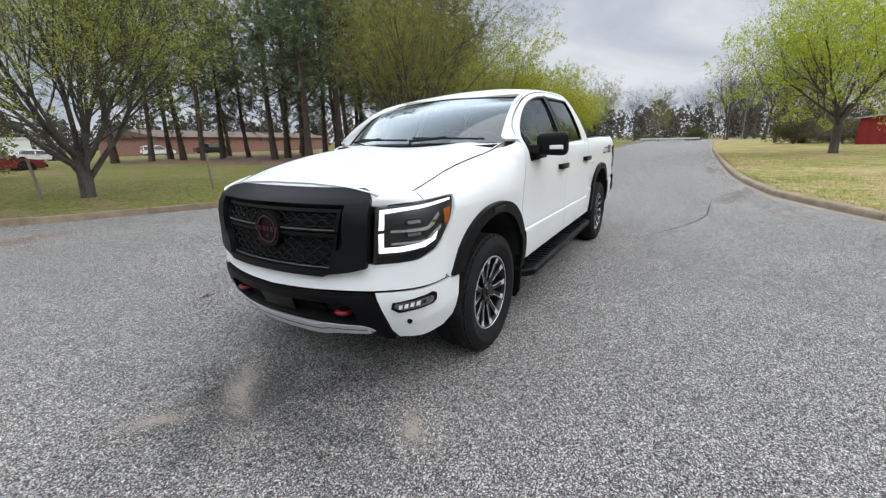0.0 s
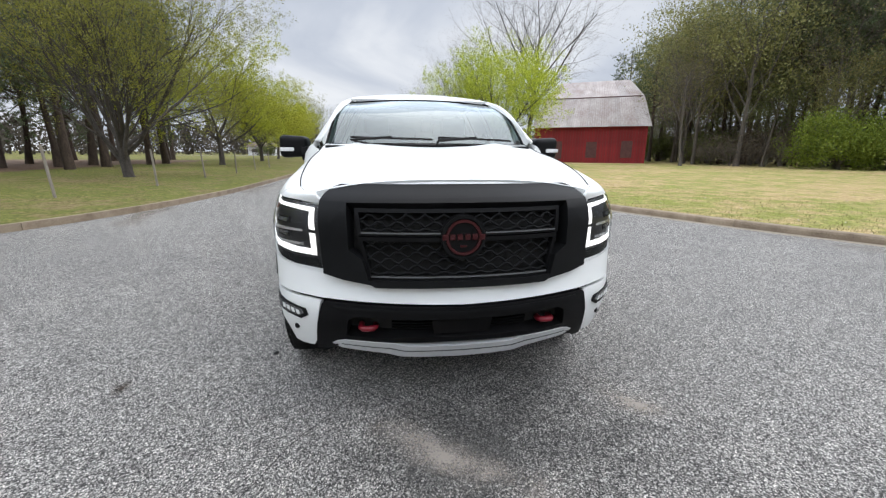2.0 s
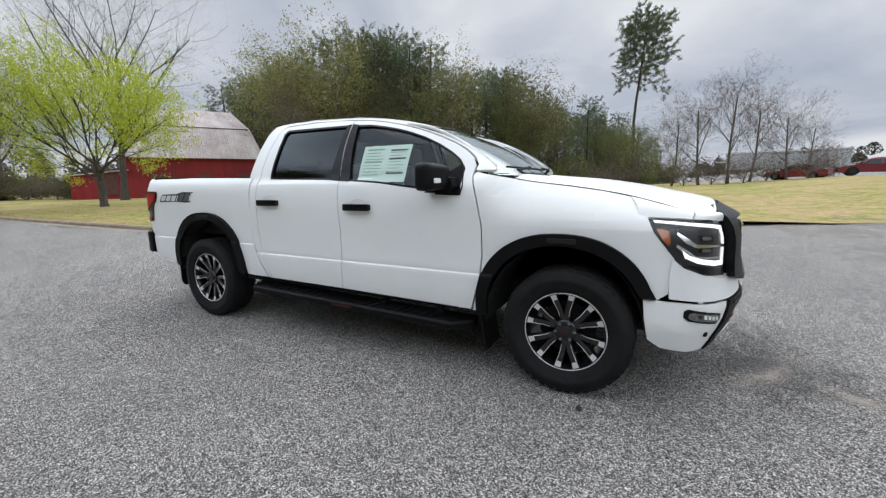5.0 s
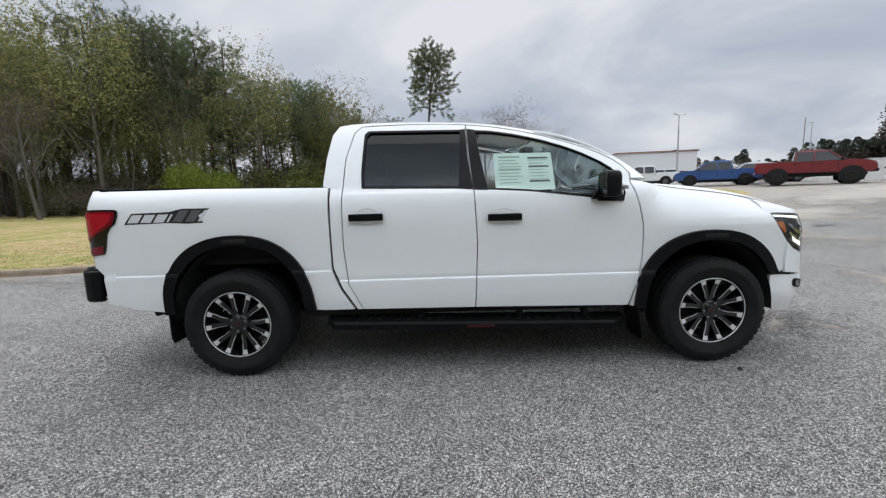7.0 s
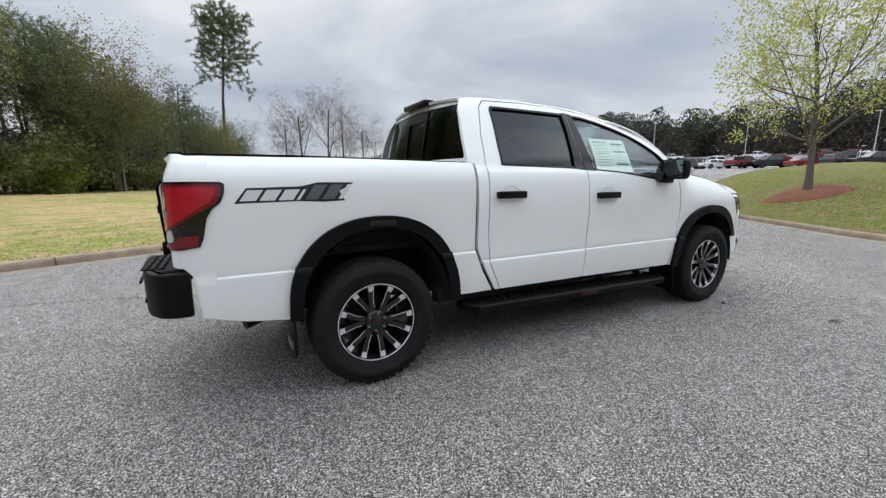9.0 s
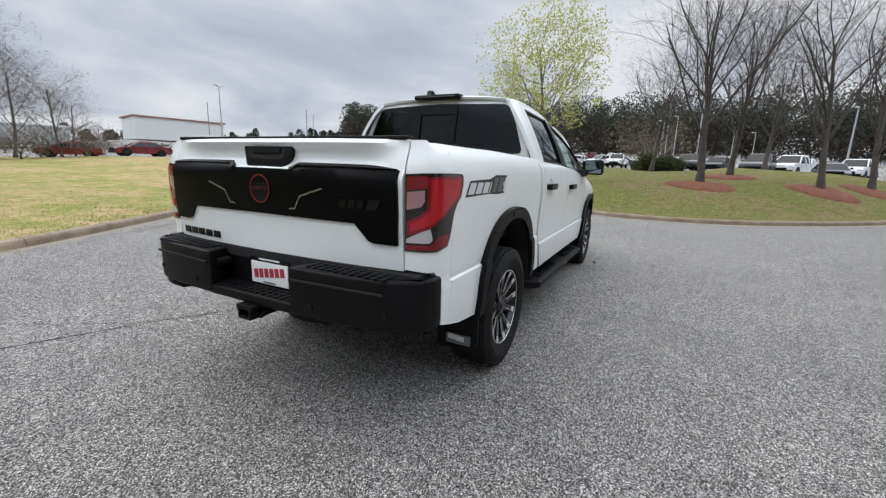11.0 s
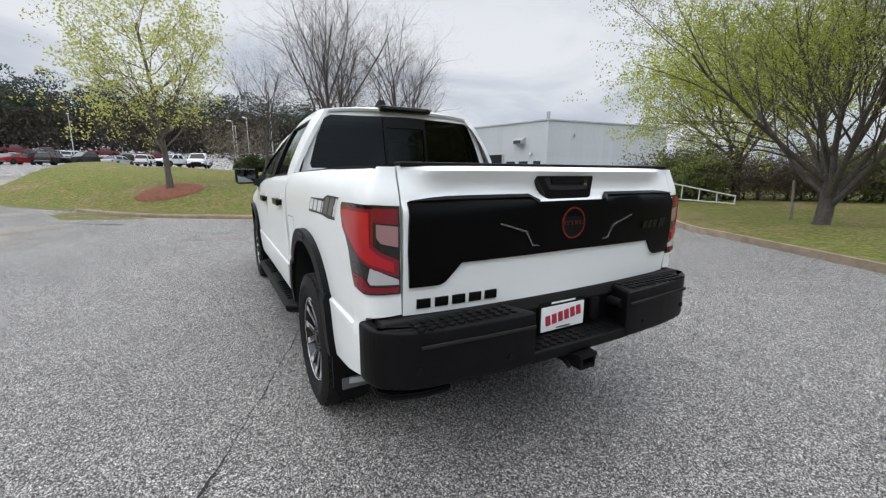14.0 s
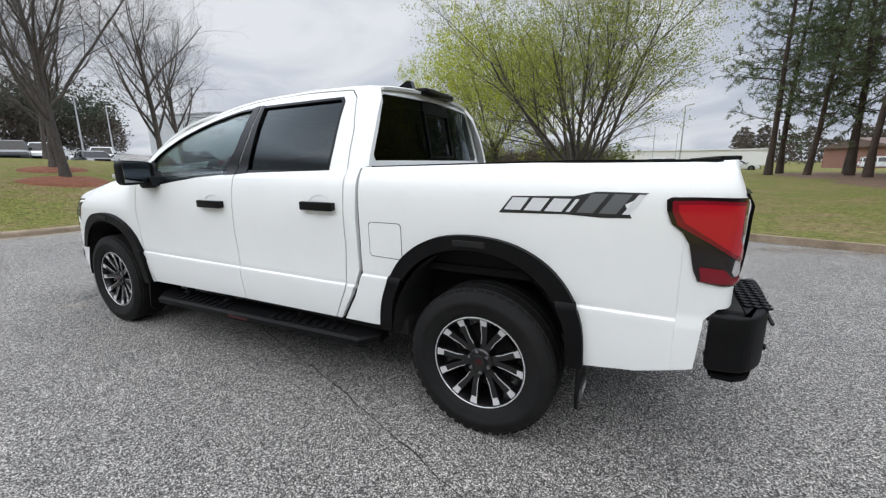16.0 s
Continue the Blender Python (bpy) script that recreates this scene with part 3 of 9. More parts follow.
def panel(name, loops, fn, mat, parent, depth=0.02, step=0.09, off=0.0, side=1, label="", inner=None, back=False):
    """A sheet cut to an outline (first loop) with holes (the others), bent by fn(u, v), with its edges turned in by depth."""
    pts = [Vector((u, v, 0)) for lp in loops for u, v in lp]
    bm = bmesh.new()
    vs = [bm.verts.new(p) for p in pts]
    for t in tessellate_polygon([[Vector((u, v, 0)) for u, v in lp] for lp in loops]):
        if len(set(t)) == 3:
            try:
                bm.faces.new([vs[k] for k in t])
            except ValueError:
                pass
    for ax in (0, 1):
        step = step * (0.5 if ax and fn in (side_cab, side_bed, side_fender) else 1)
        lo, hi = min(p[ax] for p in pts), max(p[ax] for p in pts)
        n = int((hi - lo) / step)
        for k in range(1, n + 1):
            c = Vector((0, 0, 0)); c[ax] = lo + (hi - lo) * k / (n + 1)
            d = Vector((0, 0, 0)); d[ax] = 1
            bmesh.ops.bisect_plane(bm, geom=bm.verts[:] + bm.edges[:] + bm.faces[:], plane_co=c, plane_no=d, dist=1e-5)
    for z in {side_cab: (0.70, 0.710, 0.718, 0.726, 0.737), side_fender: (0.70, 0.710, 0.718, 0.726, 0.737), side_bed: (0.77, 0.783, 0.791, 0.80, 0.812)}.get(fn, ()):
        bmesh.ops.bisect_plane(bm, geom=bm.verts[:] + bm.edges[:] + bm.faces[:], plane_co=(0, z, 0), plane_no=(0, 1, 0), dist=1e-5)
    bmesh.ops.dissolve_degenerate(bm, edges=bm.edges, dist=1e-4)
    place, inn = {}, {}
    e = 0.004
    for w in bm.verts:
        u, v = w.co.x, w.co.y
        p = Vector(fn(u, v))
        n = (Vector(fn(u + e, v)) - Vector(fn(u - e, v))).cross(Vector(fn(u, v + e)) - Vector(fn(u, v - e))).normalized()
        tgt = Vector(inner(p)) if inner else Vector((p.x * 0.6, 0, 0.8))
        if n.dot(tgt - p) < 0:
            n = -n
        place[w], inn[w] = p - n * off, n
    flip = Vector((1, side, 1))
    edges = [ed for ed in bm.edges if ed.is_boundary]
    for w in bm.verts:
        w.co = place[w] * flip
    if depth:
        r = bmesh.ops.extrude_edge_only(bm, edges=edges)
        top = {tuple(round(c, 5) for c in (place[w] * flip)): inn[w] for w in place}
        for w in (g for g in r["geom"] if isinstance(g, bmesh.types.BMVert)):
            n = top.get(tuple(round(c, 5) for c in w.co))
            if n:
                w.co = w.co + n * flip * depth
    bm.normal_update()
    for fc in bm.faces:
        k = inn.get(fc.verts[0]) or inn.get(fc.verts[1]) or inn.get(fc.verts[2])
        if all(w in inn for w in fc.verts):
            if k and fc.normal.dot(k * flip) > 0:
                fc.normal_flip()
    if depth:
        bm.normal_update()
        bmesh.ops.recalc_face_normals(bm, faces=[fc for fc in bm.faces if not all(w in inn for w in fc.verts)])
    return part(name, bm, mat, parent, label, smooth=True, angle=38)


def T(x, table):
    return ease_table(x, table)


RAIL = [(-1.06, 1.84), (-1.0, 1.862), (-0.85, 1.88), (-0.48, 1.885), (0.0, 1.868), (0.3, 1.832), (0.56, 1.775), (0.83, 1.69), (1.05, 1.585), (1.19, 1.49), (1.3, 1.40)]
RAILW = [(-1.1, 0.625), (0.3, 0.625), (0.56, 0.65), (0.83, 0.70), (1.05, 0.75), (1.3, 0.80)]
SEAM = [(1.1, 1.405), (1.2, 1.385), (1.5, 1.325), (1.8, 1.285), (2.05, 1.24), (2.25, 1.185), (2.4, 1.13), (2.5, 1.10)]
LOW = [(0.30, 0.90), (0.45, 0.932), (0.56, 0.950), (0.68, 0.9585), (0.710, 0.958), (0.718, 0.947), (0.735, 0.9505), (0.85, 0.952), (1.05, 0.962), (1.16, 0.962), (1.26, 0.952), (1.33, 0.935), (1.365, 0.905), (1.39, 0.87)]
LOWB = [(0.45, 0.930), (0.6, 0.946), (0.75, 0.9495), (0.783, 0.949), (0.791, 0.938), (0.81, 0.9405), (0.95, 0.945), (1.15, 0.951), (1.28, 0.945), (1.35, 0.922), (1.39, 0.895), (1.41, 0.86), (1.42, 0.83)]
TUMBLE = [(0, 0), (0.15, 0.09), (0.3, 0.21), (0.6, 0.48), (0.85, 0.76), (0.95, 0.91), (1.0, 1.0)]
PLAN = [(1.6, 1.0), (1.8, 1.0), (2.0, 0.992), (2.2, 0.974), (2.36, 0.948), (2.46, 0.912)]


def side_cab(x, z):
    if z <= 1.37:
        return Vector((x, T(z, LOW), z))
    zr, wr, w0 = T(x, RAIL), T(x, RAILW), T(1.37, LOW)
    u = min(1.1, (z - 1.37) / max(0.03, zr - 1.37))
    return Vector((x, w0 + (wr - w0) * (T(u, TUMBLE) if u < 1 else 1 + (u - 1) * 2), z))


def side_fender(x, z):
    zs = T(x, SEAM)
    flat = smoothstep(2.02, 2.2, x)
    y = T(min(z, 1.05) if z > 0.76 else z + (0.76 - z) * flat, LOW)
    if z > 1.03:
        u = (z - 1.03) / (zs - 1.03)
        y -= 0.158 * max(0, u) ** 2.1
    # at the door the fender meets the door's own section
    if x < 1.45:
        k = smoothstep(1.45, 1.2, x)
        y = y * (1 - k) + k * (T(z, LOW) if z < 1.37 else T(1.37, LOW) - (z - 1.37) * 1.5)
    return Vector((x, y * T(x, PLAN), z))


def side_bed(x, z):
    return Vector((x, T(z, LOWB), z))


def rounded(pts, n=4):
    """A smooth curve through the points of an open outline."""
    out = []
    for i in range(len(pts) - 1):
        p = [pts[max(0, i - 1)], pts[i], pts[i + 1], pts[min(len(pts) - 1, i + 2)]]
        for k in range(n):
            t = k / n
            out.append(tuple(0.5 * (2 * p[1][j] + (p[2][j] - p[0][j]) * t + (2 * p[0][j] - 5 * p[1][j] + 4 * p[2][j] - p[3][j]) * t * t + (3 * p[1][j] - p[0][j] - 3 * p[2][j] + p[3][j]) * t**3) for j in (0, 1)))
    return out + [pts[-1]]


def arch(cx, pts):
    return [(cx + a, z) for a, z in pts]


ARCH_OUT = [(-0.545, 0.50), (-0.53, 0.70), (-0.46, 0.86), (-0.34, 0.98), (-0.18, 1.05), (0.0, 1.07), (0.18, 1.05), (0.33, 0.98), (0.45, 0.86), (0.53, 0.68), (0.56, 0.50)]
ARCH_OUT = rounded(ARCH_OUT)
ARCH_IN = [(-0.47, 0.50), (-0.455, 0.68), (-0.385, 0.82), (-0.28, 0.92), (-0.15, 0.98), (0.0, 1.0), (0.15, 0.98), (0.28, 0.92), (0.385, 0.82), (0.455, 0.68), (0.48, 0.50)]
ARCH_IN = rounded(ARCH_IN)
CXR, CXF = -1.74, 1.735


def shifted(pts, dz):
    return [(x, z + dz) for x, z in pts]


r_out = arch(CXR, ARCH_OUT)
f_out = shifted(arch(CXF, ARCH_OUT), -0.055)
r_mid = arch(CXR, [(a * 0.93, 0.5 + (z - 0.5) * 0.95) for a, z in ARCH_OUT])
f_mid = shifted(arch(CXF, [(a * 0.93, 0.5 + (z - 0.5) * 0.95) for a, z in ARCH_OUT]), -0.055)
r_in, f_in = arch(CXR, ARCH_IN), shifted(arch(CXF, ARCH_IN), -0.055)

BED_SIDE = [(-2.62, 1.412), (-2.2, 1.412), (-1.6, 1.402), (-1.053, 1.392), (-1.053, 1.1), (-1.053, 0.80), (-0.994, 0.645), (-0.902, 0.492)] + [(-1.10, 0.492)] + r_mid[::-1] + [(-2.30, 0.51), (-2.5, 0.535), (-2.62, 0.567)]
CAB_QUARTER = [(-0.875, 0.492), (-0.975, 0.66), (-1.035, 0.81), (-1.035, 1.385), (-1.09, 1.40), (-1.075, 1.6), (-1.045, 1.79), (-1.0, 1.862), (-0.9, 1.876), (-0.7, 1.882), (-0.83, 1.852), (-0.88, 1.80), (-0.935, 1.6), (-0.952, 1.34), (-0.957, 0.95), (-0.935, 0.69), (-0.838, 0.492)]
REAR_DOOR = [(-0.83, 0.492), (-0.927, 0.69), (-0.949, 0.95), (-0.944, 1.34), (-0.927, 1.6), (-0.872, 1.80), (-0.82, 1.848), (-0.48, 1.858), (-0.2, 1.853), (-0.035, 1.844), (-0.03, 1.6), (0.0, 1.33), (0.017, 0.96), (-0.003, 0.484)]
REAR_HOLE = [(-0.81, 1.377), (-0.815, 1.5), (-0.80, 1.783), (-0.775, 1.813), (-0.055, 1.807), (-0.05, 1.6), (-0.075, 1.358)]
FRONT_DOOR = [(0.005, 0.484), (0.025, 0.96), (0.008, 1.33), (-0.022, 1.6), (-0.027, 1.844), (0.15, 1.826), (0.3, 1.802), (0.45, 1.77), (0.56, 1.742), (0.7, 1.697), (0.83, 1.65), (0.95, 1.60), (1.05, 1.545), (1.12, 1.49), (1.15, 1.44), (1.14, 1.37), (1.185, 1.22), (1.222, 1.05), (1.225, 0.85), (1.205, 0.68), (1.14, 0.462)]
FRONT_HOLE = [(0.045, 1.352), (0.02, 1.6), (0.015, 1.802), (0.15, 1.795), (0.3, 1.771), (0.45, 1.738), (0.56, 1.708), (0.70, 1.660), (0.83, 1.604), (0.95, 1.539), (1.03, 1.482), (1.08, 1.42), (1.07, 1.25), (0.98, 1.252), (0.70, 1.290), (0.4, 1.327)]
RAIL_STRIP = [(-0.82, 1.882), (-0.48, 1.889), (0.0, 1.87), (0.3, 1.834), (0.56, 1.776), (0.83, 1.69), (1.05, 1.585), (1.19, 1.49), (1.285, 1.405), (1.16, 1.405), (1.165, 1.445), (1.13, 1.497), (1.055, 1.555), (0.95, 1.61), (0.83, 1.66), (0.7, 1.706), (0.56, 1.751), (0.45, 1.779), (0.3, 1.811), (0.15, 1.835), (-0.03, 1.853), (-0.48, 1.867), (-0.8, 1.858)]
FENDER = [(1.155, 0.458), (1.215, 0.68), (1.235, 0.85), (1.232, 1.05), (1.195, 1.22), (1.15, 1.37), (1.16, 1.40), (1.2, 1.383), (1.35, 1.352), (1.5, 1.323), (1.65, 1.303), (1.8, 1.283), (1.95, 1.26), (2.05, 1.238), (2.15, 1.212), (2.25, 1.182), (2.27, 1.12), (2.19, 1.118), (2.225, 1.04), (2.30, 0.94), (2.335, 0.895), (2.33, 0.80), (2.315, 0.70), (2.265, 0.66)] + f_mid[::-1][1:]

for s, tag in ((1, "left"), (-1, "right")):
    panel("bed_side", [BED_SIDE], side_bed, M_WHITE, truck, 0.03, side=s)
    # black sheet added behind the cab-bed gap to give it its shade
    panel("cab_gap", [[(-1.08, 1.375), (-1.005, 1.375), (-1.005, 0.82), (-0.95, 0.665), (-0.86, 0.50), (-0.93, 0.50), (-1.025, 0.655), (-1.08, 0.80)]], side_bed, M_VOID, truck, 0, off=-0.024, side=s)
    panel("cab_quarter", [CAB_QUARTER], side_cab, M_WHITE, truck, 0.03, side=s)
    rd = panel("rear_door", [REAR_DOOR, REAR_HOLE], side_cab, M_WHITE, truck, 0.03, side=s)
    fd = panel("front_door", [FRONT_DOOR, FRONT_HOLE], side_cab, M_WHITE, truck, 0.03, side=s)
    panel("roof_rail", [RAIL_STRIP], side_cab, M_WHITE, truck, 0.02, side=s)
    panel("front_fender", [FENDER], side_fender, M_WHITE, truck, 0.03, side=s)

    def shrink(loop, d):
        cx, cz = sum(p[0] for p in loop) / len(loop), sum(p[1] for p in loop) / len(loop)
        return [(x + (cx - x) * d, z + (cz - z) * d * 1.4) for x, z in loop]

    # black window surrounds and the panes behind them
    panel("window_trim", [REAR_HOLE, shrink(REAR_HOLE, 0.055)], side_cab, M_BLACKP, rd, 0.02, off=0.001, side=s)
    panel("window_trim", [FRONT_HOLE, shrink(FRONT_HOLE, 0.045)], side_cab, M_BLACKP, fd, 0.02, off=0.001, side=s)
    panel("window_pane", [shrink(REAR_HOLE, 0.03)], side_cab, M_GLASSR, rd, 0, off=-0.014, side=s, label="dark tinted window pane")
    panel("window_pane", [shrink(FRONT_HOLE, 0.02)], side_cab, M_GLASSD, fd, 0, off=-0.014, side=s, label="lightly tinted window pane")
    panel("pillar_cover", [[(-0.105, 1.358), (-0.075, 1.807), (-0.037, 1.811), (-0.032, 1.6), (-0.003, 1.352)]], side_cab, M_BLACKP, rd, 0.012, off=0.004, side=s, label="gloss black pillar cover")
    panel("pillar_cover", [[(0.005, 1.350), (-0.020, 1.6), (-0.025, 1.811), (0.035, 1.802), (0.06, 1.6), (0.105, 1.344)]], side_cab, M_BLACKP, fd, 0.012, off=0.004, side=s, label="gloss black pillar cover")
    # handles: a cup pressed into the door and a black bar
    for door, hx, hz in ((rd, -0.775, 1.182), (fd, 0.215, 1.157)):
        cup = [(hx + 0.085 * math.cos(a), hz + 0.055 * math.sin(a)) for a in (2 * math.pi * k / 20 for k in range(20))]
        panel("handle_cup", [cup], lambda x, z, hx=hx, hz=hz: side_cab(x, z) - Vector((0, 0.025 * max(0, 1 - ((x - hx) / 0.085) ** 2 - ((z - hz) / 0.055) ** 2) - 0.0035, 0)), M_WHITE, door, 0, step=0.02, side=s)
        bm = bmesh.new()
        box(bm, (hx, s * (side_cab(hx, hz).y + 0.030), hz - 0.008), (0.245, 0.026, 0.052), 0.011)
        for ex in (-0.095, 0.095):
            box(bm, (hx + ex, s * (side_cab(hx, hz).y + 0.008), hz - 0.008), (0.045, 0.03, 0.044), 0.006)
        hd = part("door_handle", bm, M_BLACKP, door, "gloss black pull handle", smooth=True, angle=40)
    # flares
    for lp_o, lp_i, fn in ((r_out, r_in, side_bed), (f_out, f_in, side_fender)):
        loop = lp_o + lp_i[::-1]
        if fn is side_fender:
            # the front leg ends on the bumper corner
            loop = [p for p in lp_o if p[0] < CXF or p[1] > 0.672] + [(CXF + 0.525, 0.668), (CXF + 0.448, 0.668)] + [p for p in lp_i[::-1] if p[0] < CXF or p[1] > 0.672]
        fl = panel("wheel_flare", [loop], fn, M_PLASTIC, truck, 0.055, step=0.05, off=0.032, side=s, label="black textured plastic wheel flare")
        top = lp_o[len(lp_o) // 2]
        c = fn(top[0], top[1] - 0.03)
        bm = bmesh.new()
        box(bm, (c.x + 0.01, s * (c.y + 0.030), c.z - 0.012), (0.17, 0.016, 0.032), 0.006)
        part("flare_recess", bm, M_VOID, fl)
    # wheel wells
    for cx, dz, y0 in ((CXR, 0, 0.955), (CXF, -0.055, 0.955)):
        bm = bmesh.new()
        ring = [(cx + 0.48 * math.cos(a), 0.47 + dz + 0.53 * math.sin(a)) for a in (math.pi * k / 20 for k in range(21))]
        ring = [(cx + 0.48, 0.46 + dz)] + ring[1:-1] + [(cx - 0.48, 0.46 + dz)]
        a = [bm.verts.new((x, s * y0, z)) for x, z in ring]
        b = [bm.verts.new((x, s * 0.5, z)) for x, z in ring]
        for k in range(len(ring) - 1):
            bm.faces.new((a[k], a[k + 1], b[k + 1], b[k]))
        bm.faces.new(b)
        part("wheel_well", bm, M_VOID, truck)

# fuel flap on the left bed side
flap = [(-1.32, 0.90), (-1.13, 0.905), (-1.115, 0.92), (-1.115, 1.085), (-1.13, 1.10), (-1.315, 1.10), (-1.33, 1.085), (-1.33, 0.915)]
inset = [(-1.222 + (x + 1.222) * 0.965, 1.0 + (z - 1.0) * 0.965) for x, z in flap]
panel("fuel_flap_gap", [flap, inset], side_bed, M_VOID, truck, 0, off=0.0015)
panel("fuel_flap", [inset], side_bed, M_WHITE, truck, 0, off=0.002)


# roof and hood
def roof_z(x, y):
    zr = T(x, RAIL)
    wr = T(x, RAILW)
    return zr + (0.015 + 0.032 * smoothstep(0.62, -0.2, x)) * (1 - min(1.1, abs(y) / wr) ** 2.2)


def roof_fn(x, y):
    return Vector((x, y, roof_z(x, y)))


W1 = 0.628
panel("roof", [[(-1.01, -0.605), (-0.9, -W1), (0.3, -W1), (0.48, -0.64), (0.56, -0.3), (0.58, 0), (0.56, 0.3), (0.48, 0.64), (0.3, W1), (-0.9, W1), (-1.01, 0.605), (-1.045, 0.3), (-1.055, 0), (-1.045, -0.3)]], roof_fn, M_WHITE, truck, 0.02, inner=lambda p: (p.x, p.y, 0))
HOODC = [(1.2, 1.385), (1.5, 1.36), (1.8, 1.335), (2.0, 1.308), (2.2, 1.275), (2.4, 1.235), (2.52, 1.205), (2.62, 1.17)]


def hood_fn(x, y):
    zc, zs = T(x, HOODC), T(x, SEAM)
    a = min(1.05, abs(y) / 0.80)
    ridge = 0.016 * math.exp(-((abs(y) - 0.50) / 0.13) ** 2) - 0.012 * math.exp(-(y / 0.25) ** 2)
    return Vector((x, y, zc - (zc - zs) * a**2.6 + ridge * smoothstep(2.6, 2.2, x)))


half = [(1.30, 0.0), (1.29, 0.3), (1.265, 0.55), (1.21, 0.79), (1.5, 0.798), (1.9, 0.795), (2.1, 0.790), (2.25, 0.785), (2.38, 0.765), (2.47, 0.725), (2.528, 0.665), (2.535, 0.60), (2.552, 0.3), (2.557, 0.0)]
panel("hood", [half + [(x, -y) for x, y in half[::-1] if y > 0.001]], hood_fn, M_WHITE, truck, 0.025, inner=lambda p: (p.x, p.y, 0))


def hood_lip_fn(y, v):
    x = ease_table(abs(y), [(0.0, 2.557), (0.3, 2.552), (0.60, 2.535), (0.665, 2.528), (0.74, 2.455)])
    return hood_fn(x - 0.004, y) + Vector((0.028 * v, 0, -0.012 - 0.050 * v))


panel("hood_lip", [[(-0.70, 0.0), (0.70, 0.0), (0.70, 1.0), (-0.70, 1.0)]], hood_lip_fn, M_WHITE, truck, 0, step=0.08, inner=lambda p: (p.x - 1, p.y, p.z))
# shut lines of the hood
for s in (1, -1):
    bm = bmesh.new()
    line = [hood_fn(x, y) + Vector((0, 0, 0.001)) for x, y in rounded(half[3:9], 5)]
    tube(bm, [Vector((p.x, s * p.y, p.z)) for p in line], 0.0035, 6)
    part("hood_shut_line", bm, M_VOID, truck)


# windscreen: p across (-1..1), q from base to top
def screen_fn(p, q):
    y = p * (0.795 * (1 - q) + 0.655 * q)
    x = 1.40 * (1 - q) + 0.60 * q - (0.16 * (1 - q) + 0.12 * q) * p * p
    z = 1.372 * (1 - q) + 1.788 * q + 0.035 * math.sin(math.pi * q) + (0.062 * math.sin(math.pi * min(1, max(0, q))) - 0.012 - 0.012 * q) * p * p
    return Vector((x, y, z))


def pillar_fn(q, v):
    a = screen_fn(1.0, q)
    x = 1.275 + (0.50 - 1.275) * q
    b = Vector((x, T(x, RAILW), T(x, RAIL)))
    return a.lerp(b, v) + Vector((0.35, 0.55, 0.5)) * 0.02 * math.sin(math.pi * min(1, max(0, v)))


ws_in = lambda p: (p.x - 1, 0, 0.8)
for s in (1, -1):
    panel("windscreen_pillar", [[(0.0, -0.03), (0.5, -0.03), (1.0, -0.03), (1.0, 1.12), (0.5, 1.12), (0.0, 1.12)]], pillar_fn, M_WHITE, truck, 0.006, step=0.12, off=0.003, side=s, inner=lambda p: (0.4, 0, 1.1))
edge = [(-1, 0), (-0.5, 0), (0, 0), (0.5, 0), (1, 0), (1, 0.5), (1, 1), (0.5, 1), (0, 1), (-0.5, 1), (-1, 1), (-1, 0.5)]
hole = [(p * 0.982, 0.03 + q * 0.958) for p, q in edge]
panel("windscreen_surround", [edge, hole], screen_fn, M_BLACKP, truck, 0.01, step=0.12, inner=ws_in)
panel("windscreen", [edge], screen_fn, M_GLASSF, truck, 0, step=0.1, off=-0.006, inner=ws_in, label="clear windscreen reflecting the grey sky")
bm = bmesh.new()
prism(bm, [(1.27, 1.33), (1.27, 1.372), (1.38, 1.365), (1.40, 1.33)], lambda x, z, k: (x - (0.1 if k == 9 else 0), (-0.77, 0.77)[k], z))
part("cowl", bm, M_PLASTIC, truck)
for y0, y1 in ((0.66, 0.06), (0.02, -0.60)):
    bm = bmesh.new()
    a, b = (y0 / 0.79, 0.045), (y1 / 0.79, 0.075)
    line = [screen_fn(a[0] + (b[0] - a[0]) * k / 6, a[1] + (b[1] - a[1]) * k / 6) + Vector((0.02, 0, 0.018)) for k in range(7)]
    tube(bm, line, 0.008, 6)
    tube(bm, [line[3] + Vector((0.004, 0, 0.008)), line[5] + Vector((0.05, -0.1, -0.02)), Vector((1.37, y1 * 0.6, 1.36))], 0.011, 6)
    part("wiper", bm, M_VOID, truck)
bm = bmesh.new()
c = screen_fn(0.0, 0.9)
box(bm, (c.x - 0.1, 0, c.z - 0.06), (0.09, 0.24, 0.07), 0.02)
part("rear_view_mirror", bm, M_CABIN, truck, smooth=True, angle=40)


# rear wall of the cab
def back_fn(y, z):
    return Vector((-1.112 + 0.17 * (z - 1.36) + 0.05 * (y / 0.7) ** 2, y, z))


bk = [(-0.845, 1.36), (0.845, 1.36), (0.78, 1.56), (0.70, 1.76), (0.63, 1.855), (0.3, 1.885), (0, 1.892), (-0.3, 1.885), (-0.63, 1.855), (-0.70, 1.76), (-0.78, 1.56)]
gl = [(-0.755, 1.43), (0.755, 1.43), (0.765, 1.46), (0.70, 1.66), (0.635, 1.80), (0.59, 1.825), (0, 1.84), (-0.59, 1.825), (-0.635, 1.80), (-0.70, 1.66), (-0.765, 1.46)]
cb = panel("cab_back", [bk, gl], back_fn, M_WHITE, truck, 0.02, inner=lambda p: (0, 0, 1.4))
panel("rear_window", [gl], back_fn, M_GLASSR, cb, 0.01, off=-0.008, inner=lambda p: (0, 0, 1.4), label="dark tinted rear window")
mid = [(-0.185, 1.45), (0.185, 1.45), (0.185, 1.765), (-0.185, 1.765)]
